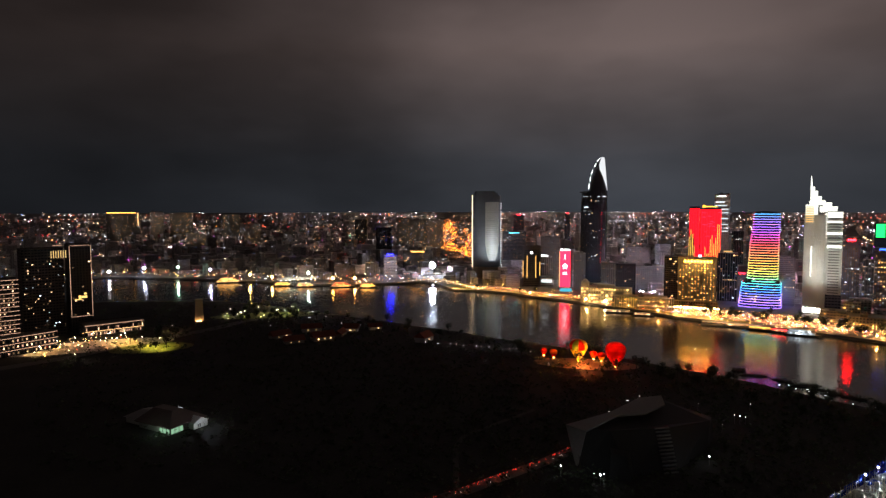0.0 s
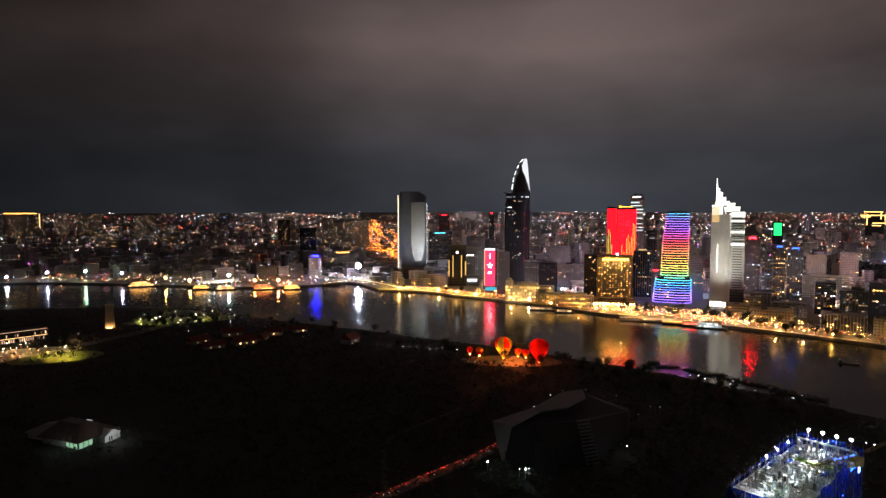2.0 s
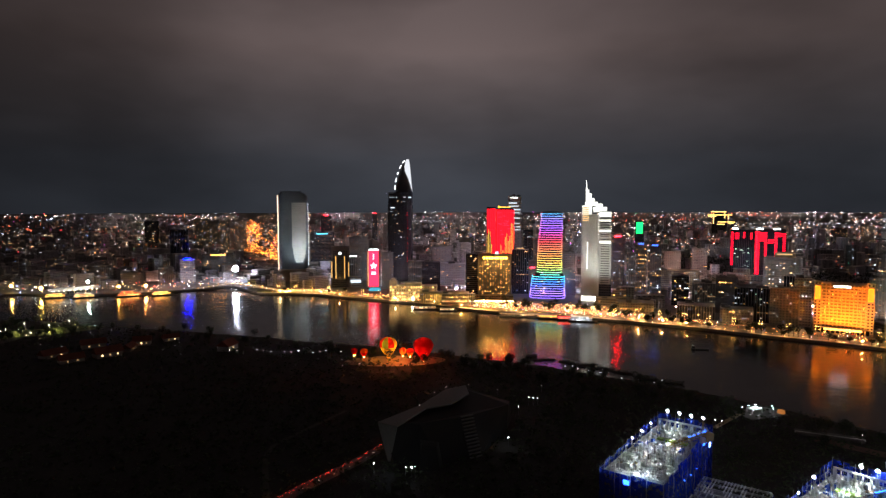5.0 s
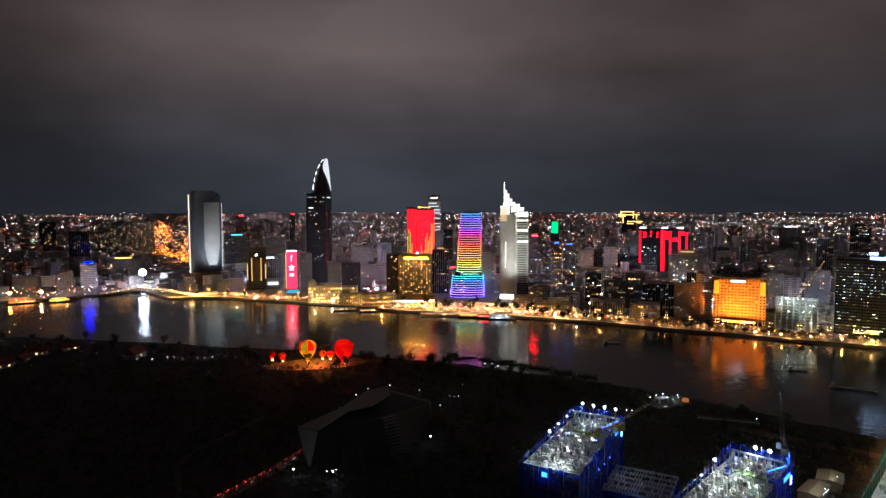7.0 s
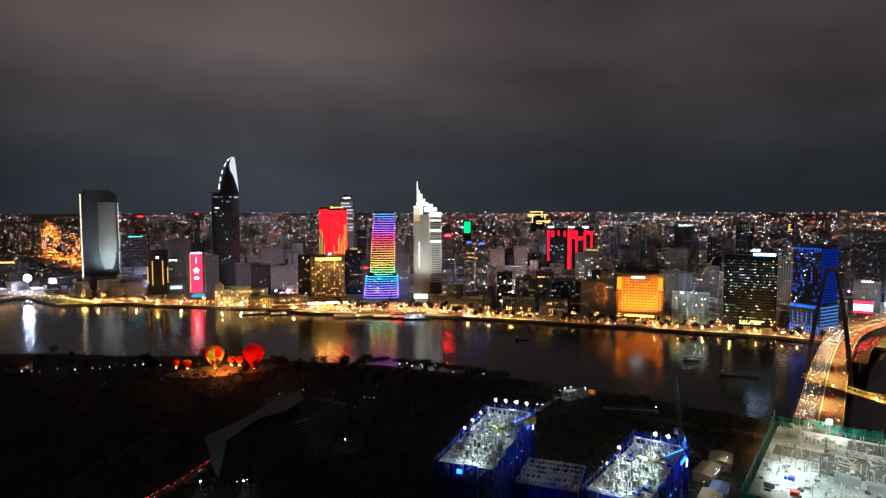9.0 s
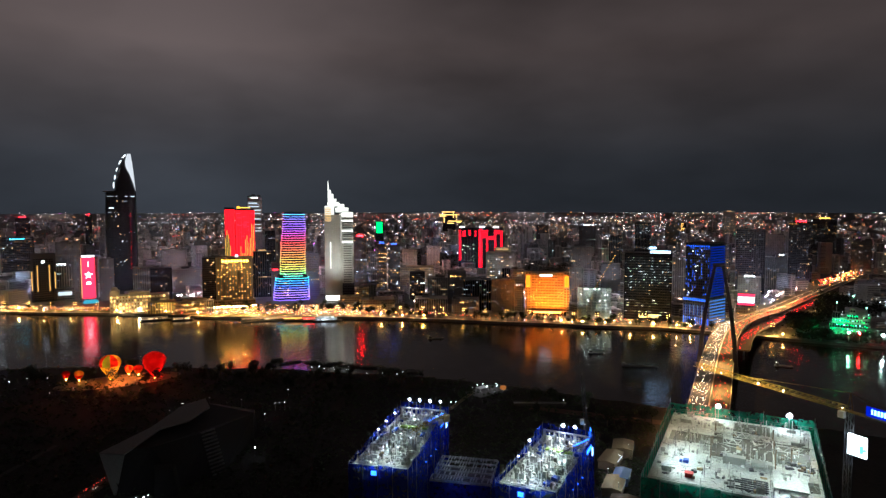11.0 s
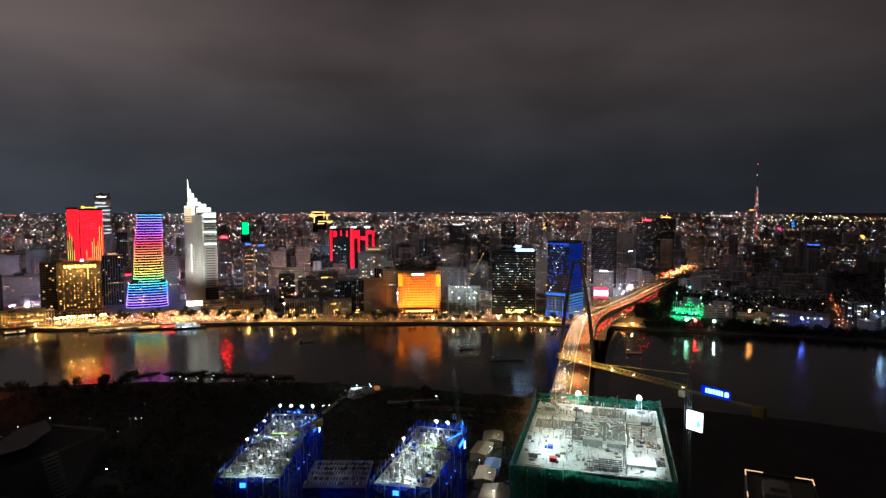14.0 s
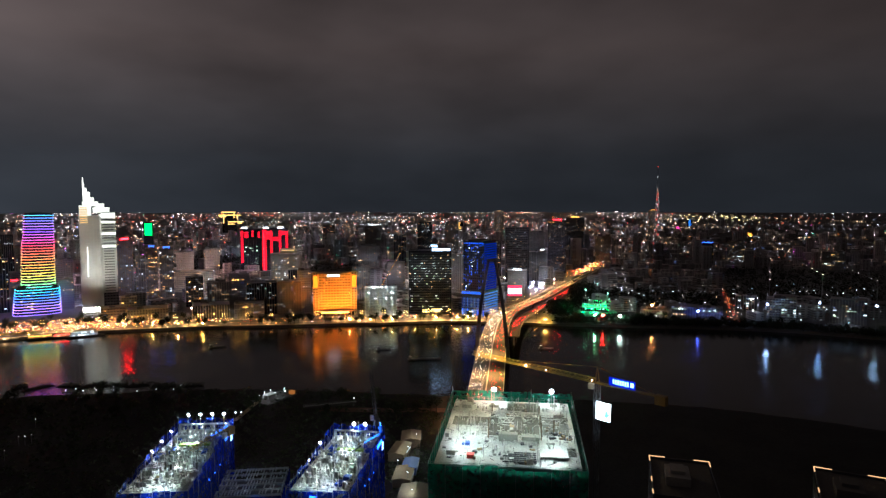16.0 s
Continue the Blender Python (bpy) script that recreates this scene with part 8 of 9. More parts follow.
slip_road()
pts = []
for i in range(330):
    t = rng.random() ** 0.8
    c, s_ = slip_point(t)
    pts.append(tuple(c + s_ * rng.uniform(-5, 5) + Vector((0, 0, 0.9))))
light_cloud("jammed_taillights", pts[::2], 0.55, glow("jam_red", (1.0, 0.03, 0.03), 8, False, "island"), "jammed red taillights on the slip road", "traffic lights")
# crowd of lamps and stalls in the square before the towers
pts = []
for i in range(1250):
    az = rng.uniform(21.5, 33.5)
    q = far_quay(az)
    pts.append((*polar(az, q + rng.uniform(14, 95)), LAND + rng.uniform(1, 5)))
SQUARE = many_lights("square_lights", [(0, (1.0, 0.32, 0.06)), (0.46, (1.0, 0.50, 0.16)), (0.74, (1.0, 0.78, 0.52)), (0.85, (1.0, 0.06, 0.03)), (0.95, (0.5, 0.35, 1.0))], 13, 4.0)
light_cloud("square_lamps", pts, 0.45, SQUARE, "countless small lamps of stalls and scooters in the square", "lamps")
pts = []
for i in range(2000):
    az = rng.choice((rng.uniform(2, 66), rng.uniform(2, 36), rng.uniform(2, 36)))
    q = far_quay(az)
    pts.append((*polar(az, q + rng.choice((rng.uniform(28, 47), rng.uniform(2, 60)))), LAND + rng.uniform(0.8, 3.5)))
light_cloud("quay_lamps_small", pts, 0.45, SQUARE, "countless small lights of traffic along the quay", "lamps")


# ---------------------------------------------------------------- quay lamps
def quay_lamp():
    ob = new("street_lamp")
    tagged(ob, "twin-armed street lamp glowing amber", "street lamp", "lamps along the quay")
    part("pole", Mesh().bar((0, 0, 0), (0, 0, 9), 0.12, 0, 8), STEEL, ob)
    for k in (-1, 1):
        part("arm", Mesh().bar((0, 0, 8.8), (1.6 * k, 0, 9.3), 0.07), STEEL, ob)
        part("lamp_head", Mesh().loft([ellipse(1.6 * k, 0, 0.5, 0.35, 9.1, 8), ellipse(1.6 * k, 0, 0.3, 0.2, 9.45, 8)]), L_STREET, ob)
    return ob


lamp0 = None
az = 1.2
while az < 70:
    q = far_quay(az)
    for off in (27.5, 47.5):
        m = pose(*polar(az, q + off), LAND, 0, 0, -az)
        if lamp0 is None:
            lamp0 = quay_lamp()
            lamp0.matrix_basis = m
        else:
            copy_thing(lamp0, m)
    az += math.degrees(30 / q)


az = 1.6
while az < 70:
    q = far_quay(az)
    ground_light(*polar(az, q + 17), LAND + 13, 118000 if az < 36 else 40000, (1.0, 0.50, 0.14), "amber street lamp light", "street_light", 146)
    az += math.degrees(46 / q)
# high point lights without poles, added to tint and brighten house fronts
for a, d, pw, col in ((38.2, 1330, 60000, (1.0, 0.45, 0.30)), (39.8, 1400, 60000, (1.0, 0.35, 0.30)), (41.6, 1250, 50000, (1.0, 0.55, 0.35)), (36.0, 1290, 40000, (1.0, 0.6, 0.4)), (18.2, 1330, 50000, (1.0, 0.55, 0.75)),
                      (19.8, 1420, 50000, (0.9, 0.6, 1.0)), (29.6, 1330, 40000, (1.0, 0.5, 0.6)), (47.8, 1180, 40000, (1.0, 0.72, 0.45)), (46.0, 1040, 24000, (1.0, 0.78, 0.5)), (53.0, 1180, 40000, (1.0, 0.6, 0.35)),
                      (62.5, 1000, 26000, (1.0, 0.6, 0.3)), (68.6, 1090, 30000, (0.95, 0.95, 1.0))):
    ground_light(*polar(a, d), LAND + 24, pw * 0.45, col, "street light between the houses", "street_light")
for k in range(21):
    c, d = deck_point(0.14 + 0.04 * k)
    ground_light(c.x, c.y, c.z + 14, 85000 if k < 9 else 110000, (1.0, 0.46, 0.12), "amber bridge lamp light", "street_light", 140)


# lamps at the very edge of the embankment
edge_glow = glow("embankment_lamp_glow", (1.0, 0.48, 0.08), 1700)
edge0 = None
for a in (-7.2, 2.8, 3.7, 6.5, 8.1, 9.9, 13.2, 16.9, 19.4, 35.5, 37.5, 39.5, 52.3, 54.2, 56.25, 58.4, 60.35, 62.3, 63.4, 70.5):
    m = pose(*polar(a, far_quay(a) + 2.0), LAND, 0, 0, -a)
    if edge0 is None:
        edge0 = new("embankment_lamp")
        tagged(edge0, "low golden lamp on the embankment's edge", "street lamp", "lamps on the embankment")
        part("pole", Mesh().bar((0, 0, 0), (0, 0, 5), 0.1, 0, 8), STEEL, edge0)
        part("lamp_head", Mesh().loft([ellipse(0, 0, 0.5, 0.4, 4.9, 8), ellipse(0, 0, 0.35, 0.3, 5.6, 8)]), edge_glow, edge0)
        edge0.matrix_basis = m
    else:
        copy_thing(edge0, m)


# low road bridge over the canal mouth
def canal_bridge():
    line = [(-4.2, 1290, 4), (-2.6, 1300, 7), (-1.2, 1300, 9.5), (0.2, 1268, 9.5), (1.4, 1232, 8), (2.6, 1205, 5.5), (3.6, 1186, 3.4)]
    P = [Vector((*polar(a, d), z)) for a, d, z in line]
    ob = new("canal_bridge")
    ob.location = (P[2].x, P[2].y, 0)
    o = Vector((P[2].x, P[2].y, 0))
    tagged(ob, "low curved road bridge with golden lamps over the canal", "bridge")
    rows = []
    for i, p in enumerate(P):
        d = (P[min(i + 1, len(P) - 1)] - P[max(i - 1, 0)]).normalized()
        rows.append((p - o, Vector((d.y, -d.x, 0)).normalized()))
    for name, a, b, z0, z1, m in (("deck", -9, 9, -1.2, 0, PAVING), ("parapet", -9.4, -8.9, -0.2, 1.0, PALE), ("parapet", 8.9, 9.4, -0.2, 1.0, PALE)):
        me = Mesh()
        me.loft([[tuple(c + s_ * a + Vector((0, 0, z1))), tuple(c + s_ * a + Vector((0, 0, z0))), tuple(c + s_ * b + Vector((0, 0, z0))), tuple(c + s_ * b + Vector((0, 0, z1)))] for c, s_ in rows])
        part(name, me, m, ob)
    for c, s_ in rows[1:-1]:
        part("pier", Mesh().bar((c.x, c.y, -5), (c.x, c.y, c.z - 1), 1.4, 0, 10), CONCRETE, ob)
        ground_light(c.x + o.x, c.y + o.y, c.z + 9, 30000, (1.0, 0.6, 0.22), "golden bridge lamp light", "street_light", 146)
    for i in range(24):
        u = i / 23 * (len(rows) - 1.001)
        c = rows[int(u)][0].lerp(rows[int(u) + 1][0], u - int(u)) + rows[int(u)][1] * 9.1
        part("parapet_lamp", Mesh().box(c.x - 0.5, c.x + 0.5, c.y - 0.5, c.y + 0.5, c.z + 1.0, c.z + 1.6), L_STREETW if i % 2 else L_ORANGE, ob)
    return ob


canal_bridge()


# lamps on the downstream quay
def quay_flood(az, d, h, col, power):
    ob = thing("quay_flood_mast", az, d, "tall quay mast with a bright lamp", "flood light", "quay masts")
    part("pole", Mesh().bar((0, 0, 0), (0, 0, h), 0.22, 0, 8), STEEL, ob)
    # downstream balls are oversized: glare and broad water streaks built into their size
    part("lamp_head", Mesh().ball((0, -0.3, h + 0.8), 1.2 if az > 0 else 2.0, 0, 10, 6), glow("quay_flood", col, power * 1.6 if az > 0 else power * 2.2), ob)
    if az < 0:
        # plates added to keep the light off the houses behind
        part("lamp_shade", Mesh().box(-4, 4, 2.4, 2.7, h - 3, h + 4.5).box(-4, 4, -1.0, 2.4, h + 4.2, h + 4.5), STEEL, ob)
    return ob


for a, d, h, col, pw in ((-26.0, 1580, 18, (0.60, 0.68, 1.0), 60), (-23.4, 1545, 20, (0.50, 1.0, 0.66), 80), (-20.8, 1462, 20, (0.62, 0.58, 1.0), 60), (-17.5, 1400, 12, (1.0, 0.55, 0.12), 50), (-12.4, 1320, 20, (0.62, 1.0, 0.85), 70),
                         (-31.5, 1600, 14, (0.85, 0.92, 1.0), 40), (-10.2, 1300, 10, (1.0, 0.35, 0.06), 60), (-15.6, 1350, 10, (1.0, 0.55, 0.10), 70), (-8.2, 1290, 10, (1.0, 0.35, 0.10), 60), (-28.6, 1612, 10, (0.9, 0.95, 1.0), 50)):
    quay_flood(a, d, h, col, pw)


# bright flood mast at the canal mouth
def stadium_mast():
    ob = thing("flood_mast", -1.0, 1395, "tall mast with a glaring white flood light", "flood light")
    part("pole", Mesh().bar((0, 0, 0), (0, 0, 26), 0.4, 0, 8), STEEL, ob)
    # far larger than a lamp: the lens glare is built as a ball
    part("lamp_head", Mesh().ball((0, -2.0, 27), 6.2, 0, 16, 10), glow("mast_flood_glare", (0.74, 0.77, 1.0), 240), ob)
    # disc added behind the ball to keep its light off the houses
    back = [(6.0 * math.cos(k * math.pi / 8), 27 + 6.0 * math.sin(k * math.pi / 8)) for k in range(16)]
    part("lamp_shield", Mesh().loft([[(x, 4.4, z) for x, z in back], [(x, 4.8, z) for x, z in back]]), mat("black_steel", (0.012, 0.012, 0.013), 0.7), ob, "black plate added to block light behind")
    return ob


stadium_mast()


# ---------------------------------------------------------------- boats
def river_boat(az, d, L_, label, strips, deck_lit, tiers=2, turn=90):
    ob = thing("river_boat", az, d, label, "boat", z=-0.4, turn=turn - 90)
    hull = Mesh()
    prof = [(-0.5, 0.55), (-0.42, 0.9), (-0.2, 1.0), (0.2, 1.0), (0.4, 0.8), (0.5, 0.1)]
    B = L_ * 0.11
    up = [(x * L_, B * w_, 2.2 + 0.6 * max(0, x)) for x, w_ in prof] + [(x * L_, -B * w_, 2.2 + 0.6 * max(0, x)) for x, w_ in reversed(prof)]
    lo = [(x * 0.95, y * 0.75, 0.0) for x, y, _ in up]
    hull.loft([[p for p in reversed(lo)], [p for p in reversed(up)]])
    part("hull", hull, HULL, ob)
    for k in range(tiers):
        x0, x1 = -0.42 * L_ + k * L_ * 0.05, 0.3 * L_ - k * L_ * 0.1
        z = 2.2 + 2.8 * k
        part("cabin", Mesh().box(x0, x1, -B * 0.85, B * 0.85, z, z + 2.3).box(x0 - 0.5, x1 + 0.8, -B, B, z + 2.5, z + 2.75), WHITE_PAINT, ob)
        n = max(4, int((x1 - x0) / 3))
        for i in range(n):
            light_piece("cabin_window", ob, deck_lit, x0 + (i + 0.5) * (x1 - x0) / n, -B * 0.85 - 0.1, z + 1.3, (x1 - x0) / n * 0.7, 1.4)
        light_piece("deck_strip", ob, strips, (x0 + x1) / 2, -B - 0.15, z + 2.65, x1 - x0, 0.5)
    part("mast", Mesh().bar((0, 0, 2 + 2.8 * tiers), (0, 0, 6 + 2.8 * tiers), 0.12), STEEL, ob)
    return ob


river_boat(-19.2, 1395, 62, "three-tier dinner boat outlined in gold light", L_ORANGE, W_WARM, 3)
river_boat(-14.6, 1300, 40, "moored boat with yellow lamps", L_ORANGE, W_GOLD, 2)
river_boat(-12.6, 1275, 44, "moored boat with yellow lamps", L_WARM, W_GOLD, 2)
river_boat(-9.3, 1255, 52, "dark dinner boat edged with red light", L_BOATRED, W_GOLD, 3)
river_boat(-6.9, 1240, 40, "boat with orange roof lights", L_ORANGE, W_GOLD, 2)
river_boat(16.2, 968, 44, "dark low river boat at the promenade", GLASS, W_DIM, 1)
river_boat(18.2, 950, 30, "dark low river boat at the promenade", GLASS, W_DIM, 1)
river_boat(27.6, 895, 34, "moored boat edged with gold lights", L_ORANGE, W_GOLD, 1)
river_boat(29.0, 888, 22, "red lit tour boat", L_RED, W_WARM, 1)
river_boat(30.6, 882, 42, "white two-tier ferry with bright decks", W_COOL, W_COOL, 2)
river_boat(25.6, 905, 26, "small moored boat with warm lights", L_WARM, W_WARM, 1)
for a, d, l_ in ((40.6, 745, 18), (59.2, 642, 34), (55.4, 690, 16), (70.6, 700, 16)):
    ob = thing("dark_barge", a, d, "small unlit barge lying in the river", "boat", z=-0.4, turn=4)
    part("hull", Mesh().loft([[(-l_ / 2, -2, 0), (l_ / 2 - 3, -2, 0), (l_ / 2, 0, 0), (l_ / 2 - 3, 2, 0), (-l_ / 2, 2, 0)], [(-l_ / 2, -2.4, 1.6), (l_ / 2 - 3, -2.4, 1.6), (l_ / 2 + 1, 0, 1.9), (l_ / 2 - 3, 2.4, 1.6), (-l_ / 2, 2.4, 1.6)]]), HULL, ob)
    part("wheelhouse", Mesh().box(-l_ / 2 + 1, -l_ / 2 + 4, -1.5, 1.5, 1.6, 4.0), HULL, ob)
    part("stern_lamp", Mesh().ball((-l_ / 2 + 2, 0, 4.6), 0.3, 0, 6, 4), W_COOL, ob)
    part("bow_lamp", Mesh().ball((l_ / 2 - 1, 0, 2.4), 0.25, 0, 6, 4), W_WARM, ob)


def reed_raft(az, d, w, seed):
    """A floating mat of water plants with ragged bushes on it."""
    rg = random.Random(seed)
    ob = thing("floating_reeds", az, d, "dark floating mat of reeds near the bank", "reeds", "floating reeds", z=-0.3, turn=rg.uniform(-30, 30))
    ring = [(w / 2 * rg.uniform(0.75, 1.1) * math.cos(i * math.pi / 8), w / 5 * rg.uniform(0.7, 1.1) * math.sin(i * math.pi / 8)) for i in range(16)]
    part("mat", Mesh().loft([[(x, y, 0) for x, y in ring], [(x * 0.96, y * 0.96, 0.8) for x, y in ring]]), SOIL, ob)
    me = Mesh()
    for _ in range(160):
        x, y = rg.uniform(-0.45, 0.45) * w, rg.uniform(-0.16, 0.16) * w
        c = Vector((x, y, rg.uniform(0.8, 3.4)))
        a, b = Vector((rg.uniform(-1, 1), rg.uniform(-1, 1), rg.uniform(0.2, 1))), Vector((rg.uniform(-1, 1), rg.uniform(-1, 1), rg.uniform(-0.4, 0.4)))
        me.quad([c - a * 0.7, c + b * 0.6, c + a * 0.9, c - b * 0.6])
    part("reed_leaves", me, LEAF, ob, kind="stuff")
    return ob


for k, (a, d, w) in enumerate(((27.2, 648, 26), (29.2, 640, 20), (30.8, 632, 30), (32.6, 622, 22), (34.2, 612, 26), (36.4, 598, 18), (26.0, 660, 14), (38.6, 590, 20))):
    reed_raft(a, d, w, k)
pts = []
for k in range(16):
    a = 29 + 10 * rng.random()
    pts.append((*polar(a, near_bank(a) + rng.uniform(0, 16)), rng.uniform(1.8, 4)))
light_cloud("houseboat_lamps", pts, 0.5, L_SIGN, "few white lamps among the floating reeds", "lamps")
# small lights of the downstream quay
pts = []
for k in range(420):
    a = rng.uniform(-36, 0.5)
    pts.append((*polar(a, far_quay(a) + rng.uniform(2, 130)), LAND + rng.uniform(1, 10)))
light_cloud("downstream_quay_lamps", pts, 0.9, many_lights("downstream_lights", [(0, (1.0, 0.5, 0.15)), (0.4, (1.0, 0.8, 0.5)), (0.62, (0.9, 0.95, 1.0)), (0.8, (1.0, 0.08, 0.04)), (0.9, (0.2, 0.35, 1.0))], 13), "small lights of the docks and boats downstream", "lamps")
for a, off, pw, col in ((-6.5, 14, 30000, (1.0, 0.34, 0.10)), (-9.5, 14, 30000, (1.0, 0.25, 0.06)), (-12.5, 20, 22000, (0.9, 1.0, 0.9)), (-15, 16, 20000, (1.0, 0.75, 0.35)), (-19.5, 20, 12000, (1.0, 0.7, 0.3)), (-23.4, 14, 12000, (0.85, 1.0, 0.9)), (-2.5, 30, 24000, (1.0, 0.6, 0.3)), (-7.8, 18, 30000, (1.0, 0.22, 0.08))):
    ground_light(*polar(a, far_quay(a) + off), LAND + 9, pw * 0.55, col, "quay lamp light of the docks")


def ferry_terminal():
    """Long arched white canopy on posts behind the moored boats."""
    ob = thing("ferry_terminal", -13.4, 1328, "long white arched canopy of the ferry landing", "ferry terminal", turn=14)
    w, dep = 84, 22
    roof = Mesh()
    arc = [(-dep / 2 + dep * i / 8, 8 + 3.4 * math.sin(math.pi * i / 8)) for i in range(9)]
    roof.loft([[(x, y, z) for y, z in arc] + [(x, y, z - 0.35) for y, z in reversed(arc)] for x in np.linspace(-w / 2, w / 2, 8)])
    part("canopy", roof, WHITE_PAINT, ob, "white arched canopy")
    for i in range(8):
        for y in (-dep / 2 + 0.6, dep / 2 - 0.6):
            x = -w / 2 + 2 + i * (w - 4) / 7
            part("post", Mesh().bar((x, y, 0), (x, y, 8), 0.25, 0, 8), STEEL, ob)
    for i in range(9):
        light_piece("ceiling_lamp", ob, L_STREETW, -w / 2 + 6 + i * 9, -dep / 2 + 1.2, 7.2, 3.0, 0.6)
    part("ticket_hall", facade_mesh(40, 10, 0, 5.5, 5.5, 4.0), [PALE, GLASS], ob).location = (8, 3, 0)
    for x, z in ((-20, 18), (20, 18), (0, 18)):
        fx, fy, _ = ob.matrix_basis @ Vector((x, -22, 0))
        ground_light(fx, fy, z, 9000, (1.0, 0.93, 0.8), "white quay lamp light over the ferry landing")
    return ob


ferry_terminal()


def pier(az, d, w, label, m):
    ob = thing("landing_stage", az, d, label, "pier", z=-0.5)
    part("pontoon", Mesh().box(-w / 2, w / 2, -6, 6, 0, 1.6), CONCRETE, ob)
    part("canopy", Mesh().box(-w / 2 + 1, w / 2 - 1, -4.5, 4.5, 5.2, 5.5), WHITE_PAINT, ob)
    for i in range(int(w / 6)):
        x = -w / 2 + 2 + i * 6
        part("post", Mesh().bar((x, -4, 1.5), (x, -4, 5.3), 0.12), STEEL, ob)
        light_piece("pier_light", ob, m, x + 2, -4.7, 5.0, 3.5, 0.5)
    return ob


pier(24.2, 906, 40, "floating landing stage with gold lights", L_WARM)
pier(26.6, 902, 34, "floating landing stage with gold lights", L_WARM)


# ---------------------------------------------------------------- upstream quarter beyond the bridge
def green_ship_hall():
    """A riverside pavilion of stacked decks washed in green light."""
    ob = thing("green_lit_pavilion", 75.2, 905, "tiered riverside pavilion washed in bright green light", "pavilion")
    prof = [(-27, 3), (-24, 6.5), (-10, 8), (14, 8), (24, 6), (28, 2)]
    hull = [(x, 10 - y * 1.1, 0) for x, y in prof] + [(x, 10 + y * 1.1, 0) for x, y in reversed(prof)]
    part("hull", Mesh().loft([hull, [(x * 1.04, y, 6.5) for x, y, _ in hull]]), PALE, ob)
    glass = [PALE, GLASS]
    for x, z, w, d_, h in ((-4, 6.5, 40, 13, 5), (-4, 11.5, 34, 11, 4.5), (-17, 16, 8, 9, 7), (0, 16, 12, 9, 6), (14, 11.5, 8, 9, 9), (0, 22, 6, 6, 5)):
        part("deck_house", facade_mesh(w, d_, 0, h, h / max(1, round(h / 4)), 2.8, 0.5, 0.7), glass, ob).location = (x, 10, z)
    rg = random.Random(23)
    for x, z, w, y in ((-4, 10.6, 40, 3.2), (-4, 15.2, 34, 4.2), (-17, 22.4, 8, 5.2), (0, 21.4, 12, 5.2), (14, 20.0, 8, 5.2), (0, 6.0, 48, 0.6)):
        n = int(w / 2.2)
        for i in range(n):
            if rg.random() < 0.7:
                light_piece("green_lamp", ob, rg.choice((L_GREEN, L_GREEN, PALE_GREEN)), x - w / 2 + (i + 0.5) * w / n, y, z - rg.uniform(0, 1.6), 0.8, 0.9)
    for x, z in ((-17, 34), (0, 42), (14, 30)):
        part("mast", Mesh().bar((x, 10, 20), (x, 10, z), 0.3), STEEL, ob)
        part("mast_lamp", Mesh().ball((x, 9, z), 0.8, 0, 8, 5), PALE_GREEN, ob)
    for x, pw in ((-16, 22000), (8, 24000)):
        fx, fy, _ = ob.matrix_basis @ Vector((x, -8, 0))
        ground_light(fx, fy, 13, pw, (0.03, 1.0, 0.22), "green floodlight before the pavilion", "green_floodlight")
    ob.scale = (1, 1, 1.12)
    return ob


PALE_GREEN = glow("lamp_pale_green", (0.35, 1.0, 0.62), 9)
green_ship_hall()
# the two green lights are added as spill from the pavilion
for a, d, pw, col in ((77.4, 900, 13000, (0.12, 1.0, 0.3)), (79.0, 905, 8000, (0.3, 1.0, 0.4)), (82.0, 955, 2000, (0.85, 0.95, 1.0)), (84.2, 965, 2000, (0.85, 0.95, 1.0)), (90.4, 955, 3500, (0.9, 0.97, 1.0)), (94.6, 975, 4000, (0.9, 0.97, 1.0)), (99.0, 985, 3500, (0.9, 0.97, 1.0))):
    ground_light(*polar(a, d + 8), LAND + 9, pw * 0.7, col, "yard lamp light of the riverside quarter", "yard_light", 130)
for a, d, h, col, pw in ((83.7, 912, 14, (0.12, 0.18, 1.0), 110), (89.0, 905, 30, (0.40, 0.58, 1.0), 70), (92.7, 910, 36, (0.36, 0.56, 1.0), 70), (79.9, 905, 20, (1.0, 0.38, 0.10), 90), (77.2, far_quay(77.2) + 1, 12, (0.70, 1.0, 0.85), 130), (75.7, far_quay(75.7) + 1, 12, (1.0, 0.006, 0.008), 170), (75.0, far_quay(75.0) + 1, 12, (0.25, 1.0, 0.5), 120), (96.4, 915, 36, (0.5, 0.7, 1.0), 34)):
    quay_flood(a, d, h, col, pw)


def string_of_lamps(name, p, q, n, size, label):
    """Lamps strung along a cable or crane jib from p to q."""
    ob = new(name)
    ob.location = (p[0], p[1], LAND)
    tagged(ob, label, "crane")
    o = Vector((p[0], p[1], LAND))
    part("boom", Mesh().bar(Vector(p) - o, Vector(q) - o, 0.35 if "jib over" not in label else 0.8), STEEL if "jib over" not in label else YELLOW_STEEL, ob)
    if p[2] > LAND + 1:
        part("mast", Mesh().bar((0, 0, 0), Vector(p) - o, 0.6), STEEL, ob)
    for i in range(n):
        part("lamp", Mesh().ball(Vector(p).lerp(Vector(q), i / (n - 1)) - o + Vector((0, 0, 0.2)), size * 0.8, 0, 6, 4), L_STREETW if "jib over" not in label else L_ORANGE, ob)
    return ob


